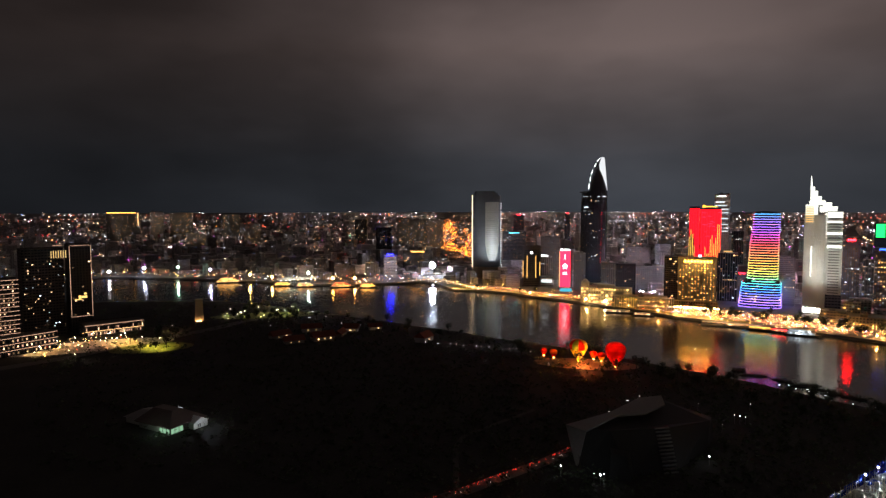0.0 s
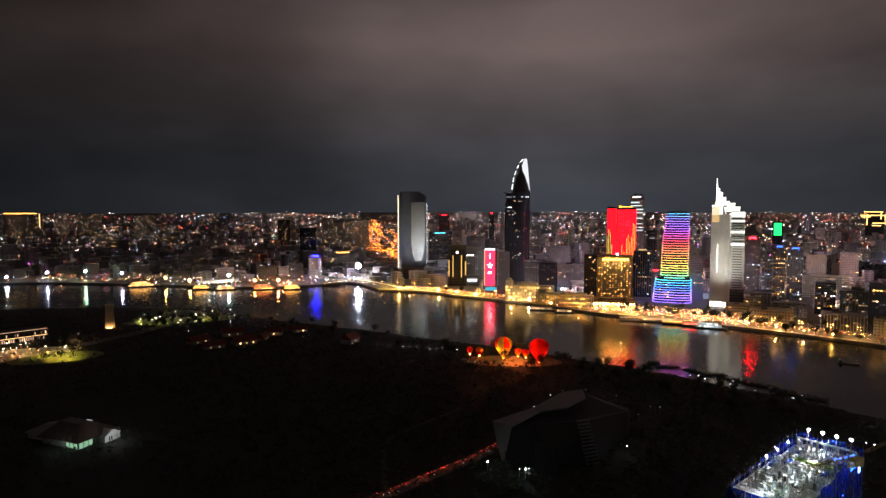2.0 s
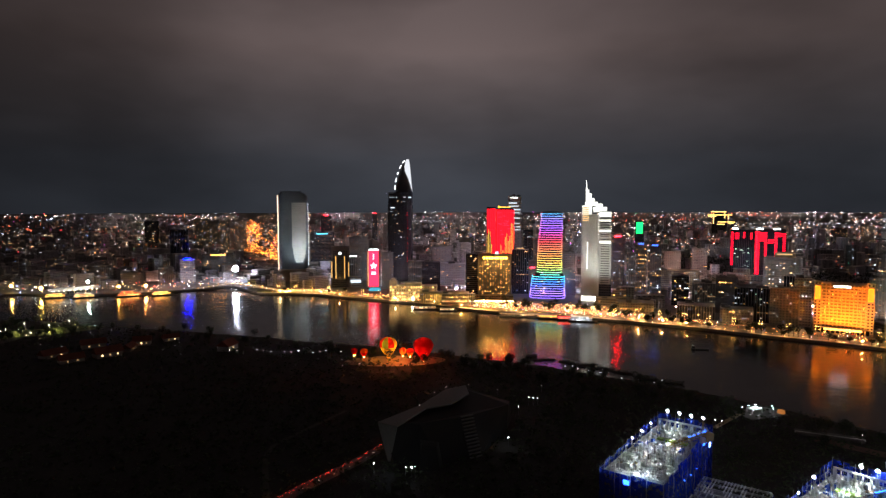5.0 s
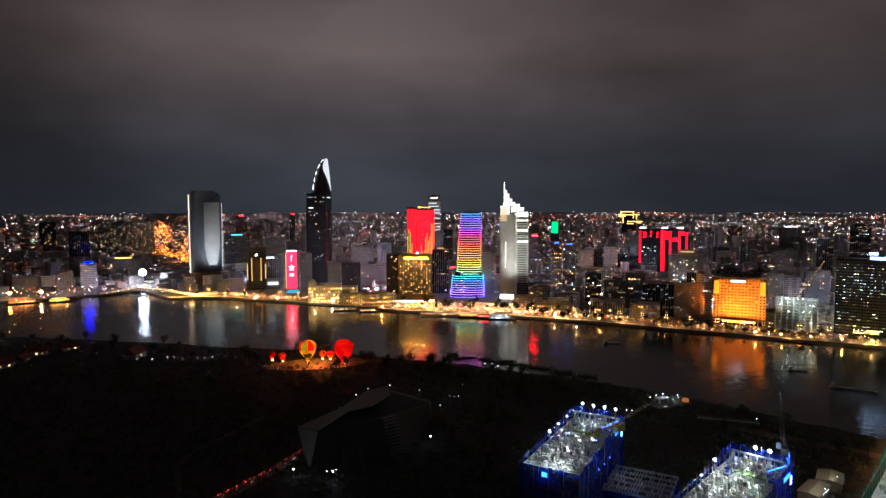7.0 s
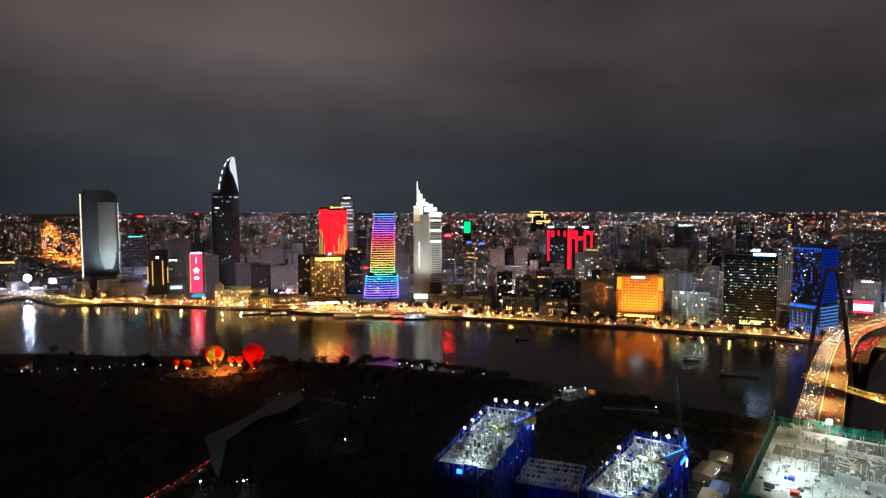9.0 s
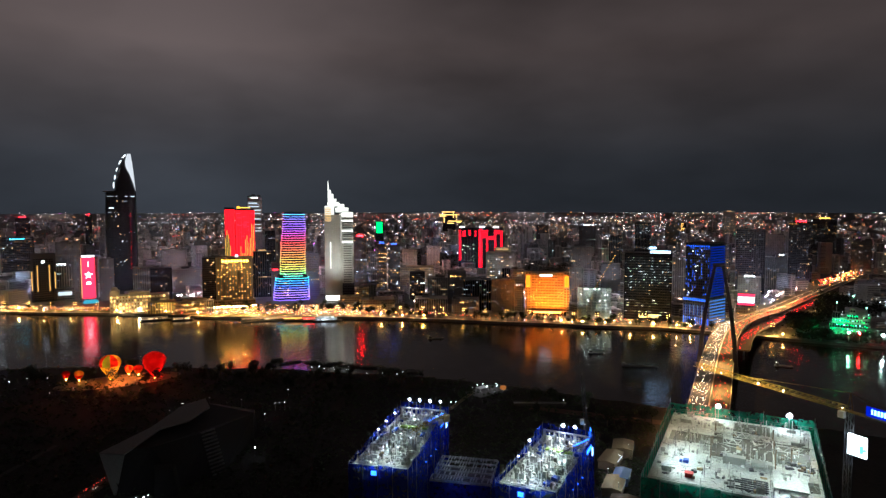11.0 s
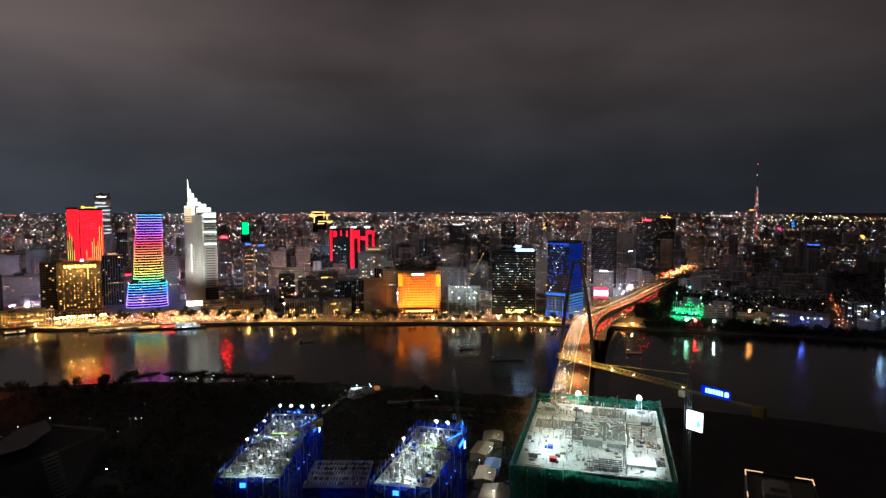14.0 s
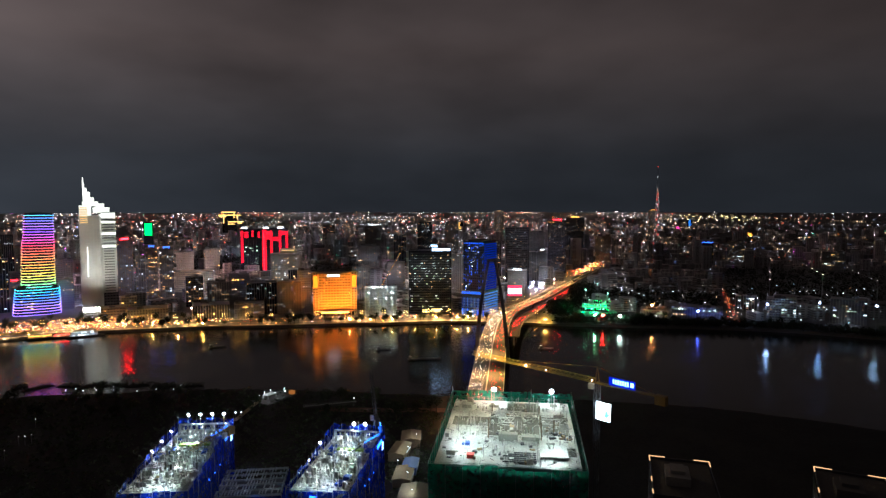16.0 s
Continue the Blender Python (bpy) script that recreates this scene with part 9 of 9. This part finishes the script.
string_of_lamps("lamp_hung_crane", (*polar(89.1, 1060), 40), (*polar(89.1, 1060), 82), 5, 0.5, "slim crane hung with a row of lamps")
string_of_lamps("lamp_hung_crane", (*polar(92.8, 1060), 62), (*polar(91.0, 1120), 76), 6, 0.45, "slim crane hung with a row of lamps")
string_of_lamps("lamp_hung_crane", (*polar(96.4, 1060), 56), (*polar(94.4, 1120), 68), 6, 0.45, "slim crane hung with a row of lamps")
string_of_lamps("lamp_hung_crane", (*polar(78.0, 960), 20), (*polar(77.0, 1010), 84), 8, 0.45, "slim crane hung with a row of lamps")
string_of_lamps("lamp_hung_crane", (*polar(55.34, 980), 38), (*polar(56.96, 1000), 85), 11, 0.8, "lit crane jib over the building site")
pts = []
for i in range(150):
    t = rng.random()
    a = 86.6 - 1.2 * t + rng.gauss(0, 0.25 * (1 - 0.6 * t))
    pts.append((*polar(a, 910 + 420 * t), LAND + 1.2))
light_cloud("avenue_traffic", pts, 0.5, many_lights("avenue_traffic_lights", [(0, (1.0, 0.05, 0.03)), (0.5, (1.0, 0.30, 0.06)), (0.85, (1.0, 0.75, 0.45))], 5), "red and orange traffic on the avenue beyond the far bank", "traffic lights")
pts = []
for i in range(240):
    a = rng.uniform(74, 98)
    pts.append((*polar(a, far_quay(a) + rng.uniform(14, 420)), LAND + rng.uniform(2, 18)))
light_cloud("quarter_lamps", pts, 0.7, many_lights("quarter_lights", [(0, (0.9, 0.96, 1.0)), (0.6, (1.0, 0.9, 0.7)), (0.85, (0.5, 0.8, 1.0)), (0.95, (1.0, 0.5, 0.2))], 8), "white yard lamps of the new quarter", "lamps")
# a straight lamp-lit street beyond the green pavilion
pts = [(*polar(77.26 - 1.03 * i / 15 + 0.06 * (i % 2), 1153 + 747 * (i / 15) ** 1.2), LAND + 10) for i in range(16)]
light_cloud("straight_street_lamps", pts, 1.1, glow("straight_street", (0.93, 0.96, 1.0), 5), "white lamps along a straight street", "street lamps")
for a, true, h, w, col, label in ((82.83, 5300, 60, 40, (0.04, 0.25, 1.0), "far tower lit bright blue"), (81.9, 4400, 30, 34, (1.0, 0.05, 0.35), "far building with pink neon"),
                                  (87.5, 3600, 24, 30, (1.0, 0.42, 0.05), "far building with an orange lit arch"), (62.4, 4200, 60, 70, (1.0, 0.55, 0.12), "far hotel lit gold")):
    d, k = drawn(true)
    ob = thing("lit_landmark", a, d, label, "tower")
    part("wall", facade_mesh(w * k, w * k * 0.6, 0, h * k, 4 * k, 4 * k), [DARK, GLASS], ob)
    m = glow("landmark_light", col, 2.6)
    for i in range(5):
        light_piece("lit_band", ob, m, rng.uniform(-0.1, 0.1) * w * k, -w * k * 0.32, h * k * (0.3 + 0.16 * i), w * k * rng.uniform(0.3, 0.8), 3.2 * k)
# queue of rear lights on the access road
pts, ptw = [], []
for i in range(110):
    u = rng.random() * (len(ACCESS) - 1.001)
    a, b = Vector(ACCESS[int(u)]), Vector(ACCESS[int(u) + 1])
    p = a.lerp(b, u - int(u))
    d = (b - a).normalized()
    p += Vector((-d.y, d.x)) * rng.uniform(0.5, 3.0) * (1 if i % 6 else -1)
    (pts if i % 6 else ptw).append((p.x, p.y, NEAR_Z + 0.9))
light_cloud("access_taillights", pts, 0.22, L_TAIL, "queue of red rear lights on the access road", "traffic lights")
light_cloud("access_headlights", ptw, 0.2, L_HEAD, "few white headlights on the access road", "traffic lights")


# ---------------------------------------------------------------- trees
def make_tree(seed, h, r):
    rg = random.Random(seed)
    ob = new("tree")
    tr = Mesh().loft([ellipse(0, 0, 0.35, 0.35, -0.3, 8), ellipse(0.1, 0, 0.26, 0.26, h * 0.35, 8), ellipse(0.2, 0.1, 0.12, 0.12, h * 0.7, 8)])
    for k in range(6):
        a = rg.uniform(0, 6.28)
        tr.bar((0.1, 0, h * rg.uniform(0.3, 0.5)), (r * 0.6 * math.cos(a), r * 0.6 * math.sin(a), h * rg.uniform(0.6, 0.85)), 0.09)
    part("trunk", tr, BARK, ob)
    cr = Mesh()
    lobes = [(rg.uniform(-0.5, 0.5) * r, rg.uniform(-0.5, 0.5) * r, h * rg.uniform(0.55, 0.9), r * rg.uniform(0.4, 0.7)) for _ in range(7)]
    for _ in range(420):
        x, y, z, q = rg.choice(lobes)
        u = Vector((rg.gauss(0, 1), rg.gauss(0, 1), rg.gauss(0, 0.8))).normalized() * q * rg.uniform(0.65, 1.05)
        c = Vector((x, y, z)) + u
        a, b = Vector((rg.uniform(-1, 1), rg.uniform(-1, 1), rg.uniform(-0.6, 0.6))).normalized(), Vector((rg.uniform(-1, 1), rg.uniform(-1, 1), rg.uniform(-0.6, 0.6))).normalized()
        s_ = rg.uniform(0.45, 0.9)
        cr.quad([c - a * s_, c + b * s_ * 0.6, c + a * s_, c - b * s_ * 0.6])
    part("crown", cr, LEAF, ob)
    return ob


kinds = [make_tree(1, 9, 4.2), make_tree(2, 12, 5.0), make_tree(3, 7, 3.6), make_tree(4, 14, 5.5)]
used = [False] * 4


def plant_tree(x, y, z, label, group, s_=1.0):
    k = rng.randrange(4)
    m = pose(x, y, z, 0, 0, rng.uniform(0, 360))
    ob = kinds[k]
    if used[k]:
        ob = copy_thing(kinds[k], m)
    else:
        ob.matrix_basis, used[k] = m, True
    tagged(ob, label, "tree", group)
    return ob


for i in range(92):
    az = rng.uniform(-18, 62)
    plant_tree(*polar(az, near_bank(az) - rng.uniform(16, 75)), NEAR_Z, "dark leafy tree on the unlit river bank", "trees on the near bank")
for i in range(52):
    az = rng.uniform(36, 66)
    plant_tree(*polar(az, far_quay(az) + rng.choice((5, 9, 14, 50))), LAND, "leafy street tree lit by quay lamps", "trees along the quay")
for i in range(22):
    az = rng.uniform(3, 36)
    plant_tree(*polar(az, far_quay(az) + rng.choice((28, 48))), LAND, "leafy street tree lit by quay lamps", "trees along the quay")
for i in range(34):
    az = rng.uniform(20.5, 34.5)
    plant_tree(*polar(az, far_quay(az) + rng.uniform(16, 90)), LAND, "dark leafy tree in the lamp-lit square", "trees of the square")
for i in range(46):
    az = rng.uniform(72.5, 80.5)
    plant_tree(*polar(az, far_quay(az) + rng.uniform(2, 26)), LAND, "dark tree on the far bank", "trees on the far bank")
for i in range(14):
    az = rng.uniform(-27.5, -23.5)
    plant_tree(*polar(az, rng.choice((rng.uniform(745, 765), rng.uniform(795, 830)))), NEAR_Z, "park tree lit by a warm lamp", "park trees")
for i in range(24):
    az = rng.uniform(-20, -13)
    plant_tree(*polar(az, rng.uniform(880, 960)), NEAR_Z, "park tree lit green by lamps", "park trees")
for i in range(34):
    az = rng.uniform(80, 97)
    plant_tree(*polar(az, far_quay(az) + rng.uniform(3, 34)), LAND, "dark tree on the far bank", "trees on the far bank")


def scrub(n, area, label):
    """Low bushes over the dark field: loose leaf clumps in one mesh."""
    rg = random.Random(8)
    me = Mesh()
    for _ in range(n):
        az, d = area(rg)
        x, y = polar(az, d)
        hh = rg.uniform(0.8, 4.5)
        for _ in range(9):
            c = Vector((x + rg.gauss(0, hh * 0.5), y + rg.gauss(0, hh * 0.5), NEAR_Z + rg.uniform(0, hh)))
            a, b = Vector((rg.uniform(-1, 1), rg.uniform(-1, 1), rg.uniform(-0.7, 0.7))), Vector((rg.uniform(-1, 1), rg.uniform(-1, 1), rg.uniform(-0.7, 0.7)))
            s_ = rg.uniform(0.6, 1.6)
            me.quad([c - a * s_, c + b * s_ * 0.7, c + a * s_, c - b * s_ * 0.7])
    return whole("scrub", me, [LEAF], label, "scrub", kind="stuff")


def field(rg):
    az = rg.uniform(-34, 60)
    return az, rg.uniform(0.35, 0.99) * float(np.interp(az, B_AZ, B_NEAR))


scrub(9000, field, "dark bushes and tall grass on the empty land")

STREETS = glow("street_lamps_town", (1.0, 0.56, 0.40), 1200)
STREETS_WHITE = glow("street_lamps_white", (0.48, 0.58, 1.0), 1300)


# ---------------------------------------------------------------- low city to the horizon
CLEAR = np.array(KEEP_CLEAR)
DECK_LINE = np.array([tuple(deck_point(i / 60)[0])[:2] for i in range(61)])


DECK_AZ, DECK_D = (np.array([f(p) for p in DECK_LINE[14:]]) for f in (lambda p: math.degrees(math.atan2(p[0], p[1])), lambda p: math.hypot(p[0], p[1])))


def dark_park(az, d):
    """The unlit wooded park upstream."""
    return (az > 85.2 and 1090 < d < 1720 + 12 * (az - 86)) or any(a0 < az < a1 and d0 < d < d1 for a0, a1, d0, d1 in GARDENS)


GARDENS = ((70.9, 72.8, 890, 985), (37.2, 43.6, 1560, 2050), (48.8, 53.6, 1120, 1650), (72.8, 75.0, 960, 1250), (75.0, 85.2, 985, 1180))


def free(az, d, hw, hd):
    """True where nothing else stands, and the view on the river fronts stays open."""
    da = np.radians(np.abs(CLEAR[:, 0] - az)) * d
    dd = CLEAR[:, 1] - d
    if np.any((da < CLEAR[:, 2] + hw) & (dd < CLEAR[:, 3] + hd + np.where(d < 1500, 60, 0)) & (dd > -CLEAR[:, 3] - hd)):
        return False
    if 22 < az < 34 and d < far_quay(az) + 130:
        return False
    if hw > 0 and -0.6 + (d - 1700) * 0.0002 < az < 3.6 and d > 1420:
        return False
    if dark_park(az, d):
        return False
    if 64 < az < 75 and d < float(np.interp(az, DECK_AZ, DECK_D)) + 40:
        return False
    x, y = polar(az, d)
    return float(np.min(np.hypot(DECK_LINE[:, 0] - x, DECK_LINE[:, 1] - y))) > 34 + hw


def city():
    rg = np.random.default_rng(5)
    boxes, lights, sizes = [], [], []
    busy = rg.gamma(0.8, 1.25, (200, 80))      # some quarters are crowded with lights, others nearly dark
    n = 11000
    az = rg.uniform(-44, 106, n)
    u = rg.random(n)
    for a, q in zip(az, u):
        f0 = far_quay(a) + 75
        inv = 1 / f0 + (1 / 18000.0 - 1 / f0) * q ** 0.8
        true = 1 / inv
        d, s = drawn(true)
        w, dep = rg.uniform(10, 34) * s, rg.uniform(10, 30) * s
        h = (6 + rg.gamma(2.0, 5.5)) * s
        if rg.random() < (0.06 if a > 2 else 0.025) and 1500 < true < 6000:
            h += rg.uniform(12, 60 if a > 2 else 34) * s
        x, y = polar(a, d)
        if not free(a, d, w / 2, dep / 2):
            if not (-1 < a < 3.6 and d > 1420 and free(a, d, 0, 0)):
                continue
            h = 4.0 * s      # low roofs along the winding avenues
        boxes.append((x, y, ground_z(d), w, dep, h, -a + rg.normal(24, 8)))
        for _ in range(rg.poisson(1.9 * busy[int(a * 1.1) + 60, int(6 * math.log(true))] * (1 if true < 5000 else 0.4) * (0.28 if a > 80 else 0.42 if a < -16 else 0.75 if a < -4 else 1))):
            lights.append((*polar(a + math.degrees(rg.uniform(-0.5, 0.5) * w / d), d - dep * 0.75 - 0.6), ground_z(d) + h * rg.uniform(0.15, 1.08)))
            sizes.append(max(0.00072 * d, 0.8 * s) * rg.uniform(0.6, 1.35))
    V, F = [], []
    for k, (x, y, z, w, dep, h, r) in enumerate(boxes):
        c, s = math.cos(radians(r)), math.sin(radians(r))
        for zz in (z - 1, z + h):
            for i, j in ((-1, -1), (1, -1), (1, 1), (-1, 1)):
                px, py = i * w / 2, j * dep / 2
                V.append((x + c * px - s * py, y + s * px + c * py, zz))
        b = k * 8
        F += [(b + 4, b + 5, b + 6, b + 7), (b, b + 1, b + 5, b + 4), (b + 1, b + 2, b + 6, b + 5), (b + 2, b + 3, b + 7, b + 6), (b + 3, b, b + 4, b + 7)]
    me = bpy.data.meshes.new("low_houses")
    me.from_pydata(V, [], F)
    me.materials.append(BLOCKS)
    me.update()
    tagged(new("low_houses", me), "endless low houses of the city under the night sky", "houses", kind="stuff")
    # the crowded lights of the last few kilometres
    for _ in range(3300):
        true = EYE[2] / math.tan(radians(rg.uniform(0.43, 5.2)))
        a = rg.uniform(-40, 101)
        d, s = drawn(true)
        if not free(a, d, 0, 0) or (rg.random() < 0.7 and (a > 81 or a < -6)):
            continue
        lights.append((*polar(a, d), ground_z(d) + rg.uniform(8, 30) * s))
        sizes.append(0.00068 * d * rg.uniform(0.6, 1.35))
    light_cloud("city_lamps", lights, None, CITY_LIGHTS, "countless lit windows and lamps of the city", "lamps", shape=[(q * 1.15, q * 1.15, q * 0.8) for q in sizes])
    # lamps in rows along the streets, each street of one colour
    rows = {"warm": [], "white": [], "red": []}
    for _ in range(560):
        a0, true = rg.uniform(-42, 102), EYE[2] / math.tan(radians(rg.uniform(0.45, 5.0)))
        if rg.random() < 0.5 and (a0 > 81 or a0 < -6):
            continue
        x0, y0 = polar(a0, true)
        way, kind = rg.uniform(0, math.pi), rg.choice(("warm", "warm", "white", "white", "red"))
        n_ = int(rg.uniform(6, 22))
        step = rg.uniform(24, 42) * (1 if true < 4000 else true / 4000)
        for i in range(n_):
            x, y = x0 + step * (i - n_ / 2 + rg.normal(0, 0.2)) * math.cos(way), y0 + step * (i - n_ / 2 + rg.normal(0, 0.2)) * math.sin(way)
            a, t_ = math.degrees(math.atan2(x, y)), math.hypot(x, y)
            if t_ < far_quay(a) + 120 or t_ > 20000:
                continue
            d, s = drawn(t_)
            if free(a, d, 0, 0):
                rows[kind].append((*polar(a, d), ground_z(d) + rg.uniform(9, 17) * s, max(0.0007 * d, 0.8 * s) * rg.uniform(0.7, 1.3)))
    for kind, col, label in (("warm", (1.0, 0.62, 0.34), "rows of warm street lamps across the city"), ("white", (0.92, 0.93, 1.0), "rows of white street lamps across the city"),
                             ("red", (1.0, 0.16, 0.08), "rows of red rear lights on city streets")):
        light_cloud("street_row_lamps", [p[:3] for p in rows[kind]], None, glow("street_row_" + kind, col, 3.0, True, "island"), label, "street lamps", shape=[(p[3] * 1.2, p[3] * 1.2, p[3] * 0.8) for p in rows[kind]])
    # street lamps that light the houses: dense downtown, thinner beyond
    pts = []
    for k in range(2600):
        a = rg.uniform(4, 72) if k < 1400 else rg.uniform(-38, 99)
        d = far_quay(a) + (rg.uniform(105, 640) if k < 1400 else rg.uniform(105, 2800))
        if free(a, d, 2, 2) and (a > 0 or k % 6 == 0) and (a < 73 or k % 4 == 0):
            pts.append((*polar(a, d), ground_z(d) + rg.uniform(5, 10)))
    light_cloud("warm_street_lamps", pts[::2], 0.6, STREETS, "warm street lamps glowing between the houses", "street lamps")
    light_cloud("white_street_lamps", pts[1::2], 0.6, STREETS_WHITE, "white street lamps glowing between the houses", "street lamps")
    # dimmer lamps of the outer districts, strengthened to stand in for haze there
    pts = []
    for k in range(2400):
        a, d = rg.uniform(-40, 101), rg.uniform(2500, 4850)
        if free(a, d, 2, 2) and not (rg.random() < 0.65 and (a > 81 or a < -14)):
            pts.append((*polar(a, d), ground_z(d) + rg.uniform(3, 8)))
    light_cloud("outer_street_lamps", pts, 1.1, glow("outer_lamps_and_haze", (1.0, 0.70, 0.68), 62, True, "island"), "outer street lamps, strengthened in place of haze", "street lamps")
    # far streets full of orange lamps, winding away
    pts, sz = [], []
    for base, bend, swing, lo, hi in ((-0.3, 0.9, 0.35, 1.4, 3.8), (0.2, 1.6, 0.5, 1.3, 4.9), (0.9, 1.6, -0.45, 1.6, 5.2), (2.0, 0.7, 0.4, 2.2, 5.4), (-0.4, 3.0, -0.3, 3.0, 5.0), (-0.6, 2.9, 0.2, 3.9, 4.6), (0.3, 0.5, 0.2, 1.3, 2.6)):
        for k in range(115):
            t = k / 114
            el = radians(lo + (hi - lo) * t + rg.normal(0, 0.10))
            true = EYE[2] / math.tan(el)
            d, s = drawn(true)
            a = base + bend * t + swing * math.sin(t * 7) + rg.normal(0, 0.17)
            pts.append((*polar(a, d), ground_z(d) + 14 * s))
            sz.append(max(0.0007 * d, 1.0) * rg.uniform(0.5, 1.2))
    light_cloud("avenue_lamps", pts, sz, glow("avenue_orange", (1.0, 0.24, 0.03), 12, False, "island"), "dense orange lamps of far winding avenues", "lamps")
    # the end of the viaduct, crowded with golden and red lamps
    pts, sz = [], []
    for k in range(260):
        t = rg.random()
        pts.append((*polar(72.9 + 2.6 * t + rg.normal(0, 0.28), 1400 + 330 * t + rg.normal(0, 14)), LAND + rg.uniform(5, 12)))
        sz.append(rg.uniform(0.7, 1.6))
    light_cloud("junction_lamps", pts, sz, many_lights("junction_lights", [(0, (1.0, 0.34, 0.05)), (0.42, (1.0, 0.55, 0.18)), (0.58, (1.0, 0.05, 0.03)), (0.95, (0.9, 0.9, 1.0))], 9), "golden and red lamps crowding the viaduct's end", "lamps")
    # unlit land lamps on the near bank
    pts, sz = [], []
    for _ in range(30):
        a = rg.uniform(-18, 12)
        nb = float(np.interp(a, B_AZ, B_NEAR))
        pts.append((*polar(a, nb * rg.uniform(0.80, 0.97)), 2.2 + rg.uniform(1.5, 5)))
        sz.append(rg.uniform(0.2, 0.5))
    light_cloud("bank_lamps", pts, sz, glow("bank_white", (0.95, 0.95, 0.95), 4.0, False, "island"), "scattered small lamps among dark gardens", "lamps")

    # a brightly lit district on the horizon upstream
    pts, sz = [], []
    for _ in range(120):
        true = rg.uniform(6500, 13000)
        d, s = drawn(true)
        pts.append((*polar(rg.uniform(80.6, 88.5), d), ground_z(d) + rg.uniform(5, 25) * s))
        sz.append(0.0008 * d * rg.uniform(0.5, 1.2))
    light_cloud("horizon_lamps", pts, sz, glow("horizon_warm", (1.0, 0.76, 0.34), 6.0, False, "island"), "bright warm lamps of a district on the horizon", "lamps")


city()


def park_woods():
    """Dark tree crowns of the unlit park, as loose leaf clumps."""
    rg = random.Random(15)
    me = Mesh()
    spots = [polar(rg.uniform(85.8, 106), rg.uniform(1120, 1700)) for _ in range(1500)]
    bank = [(rg.uniform(71.5, 101), rg.uniform(3, 26)) for _ in range(900)]
    spots += [polar(a, far_quay(a) + o) for a, o in bank]
    for a0, a1, d0, d1 in GARDENS:
        spots += [polar(rg.uniform(a0, a1), rg.uniform(d0, d1)) for _ in range(380)]
    for k, (x, y) in enumerate(spots):
        hh = rg.uniform(4, 9) if 1500 <= k < 2400 else rg.uniform(9, 16)
        for _ in range(14):
            c = Vector((x + rg.gauss(0, 3), y + rg.gauss(0, 3), LAND + rg.uniform(0.25, 1.0) * hh))
            a, b = Vector((rg.uniform(-1, 1), rg.uniform(-1, 1), rg.uniform(-0.7, 0.7))), Vector((rg.uniform(-1, 1), rg.uniform(-1, 1), rg.uniform(-0.7, 0.7)))
            me.quad([c - a * 1.8, c + b * 1.3, c + a * 1.8, c - b * 1.3])
    whole("park_woods", me, [LEAF], "dark treetops of the unlit parks beyond the river", "woods", kind="stuff")


park_woods()
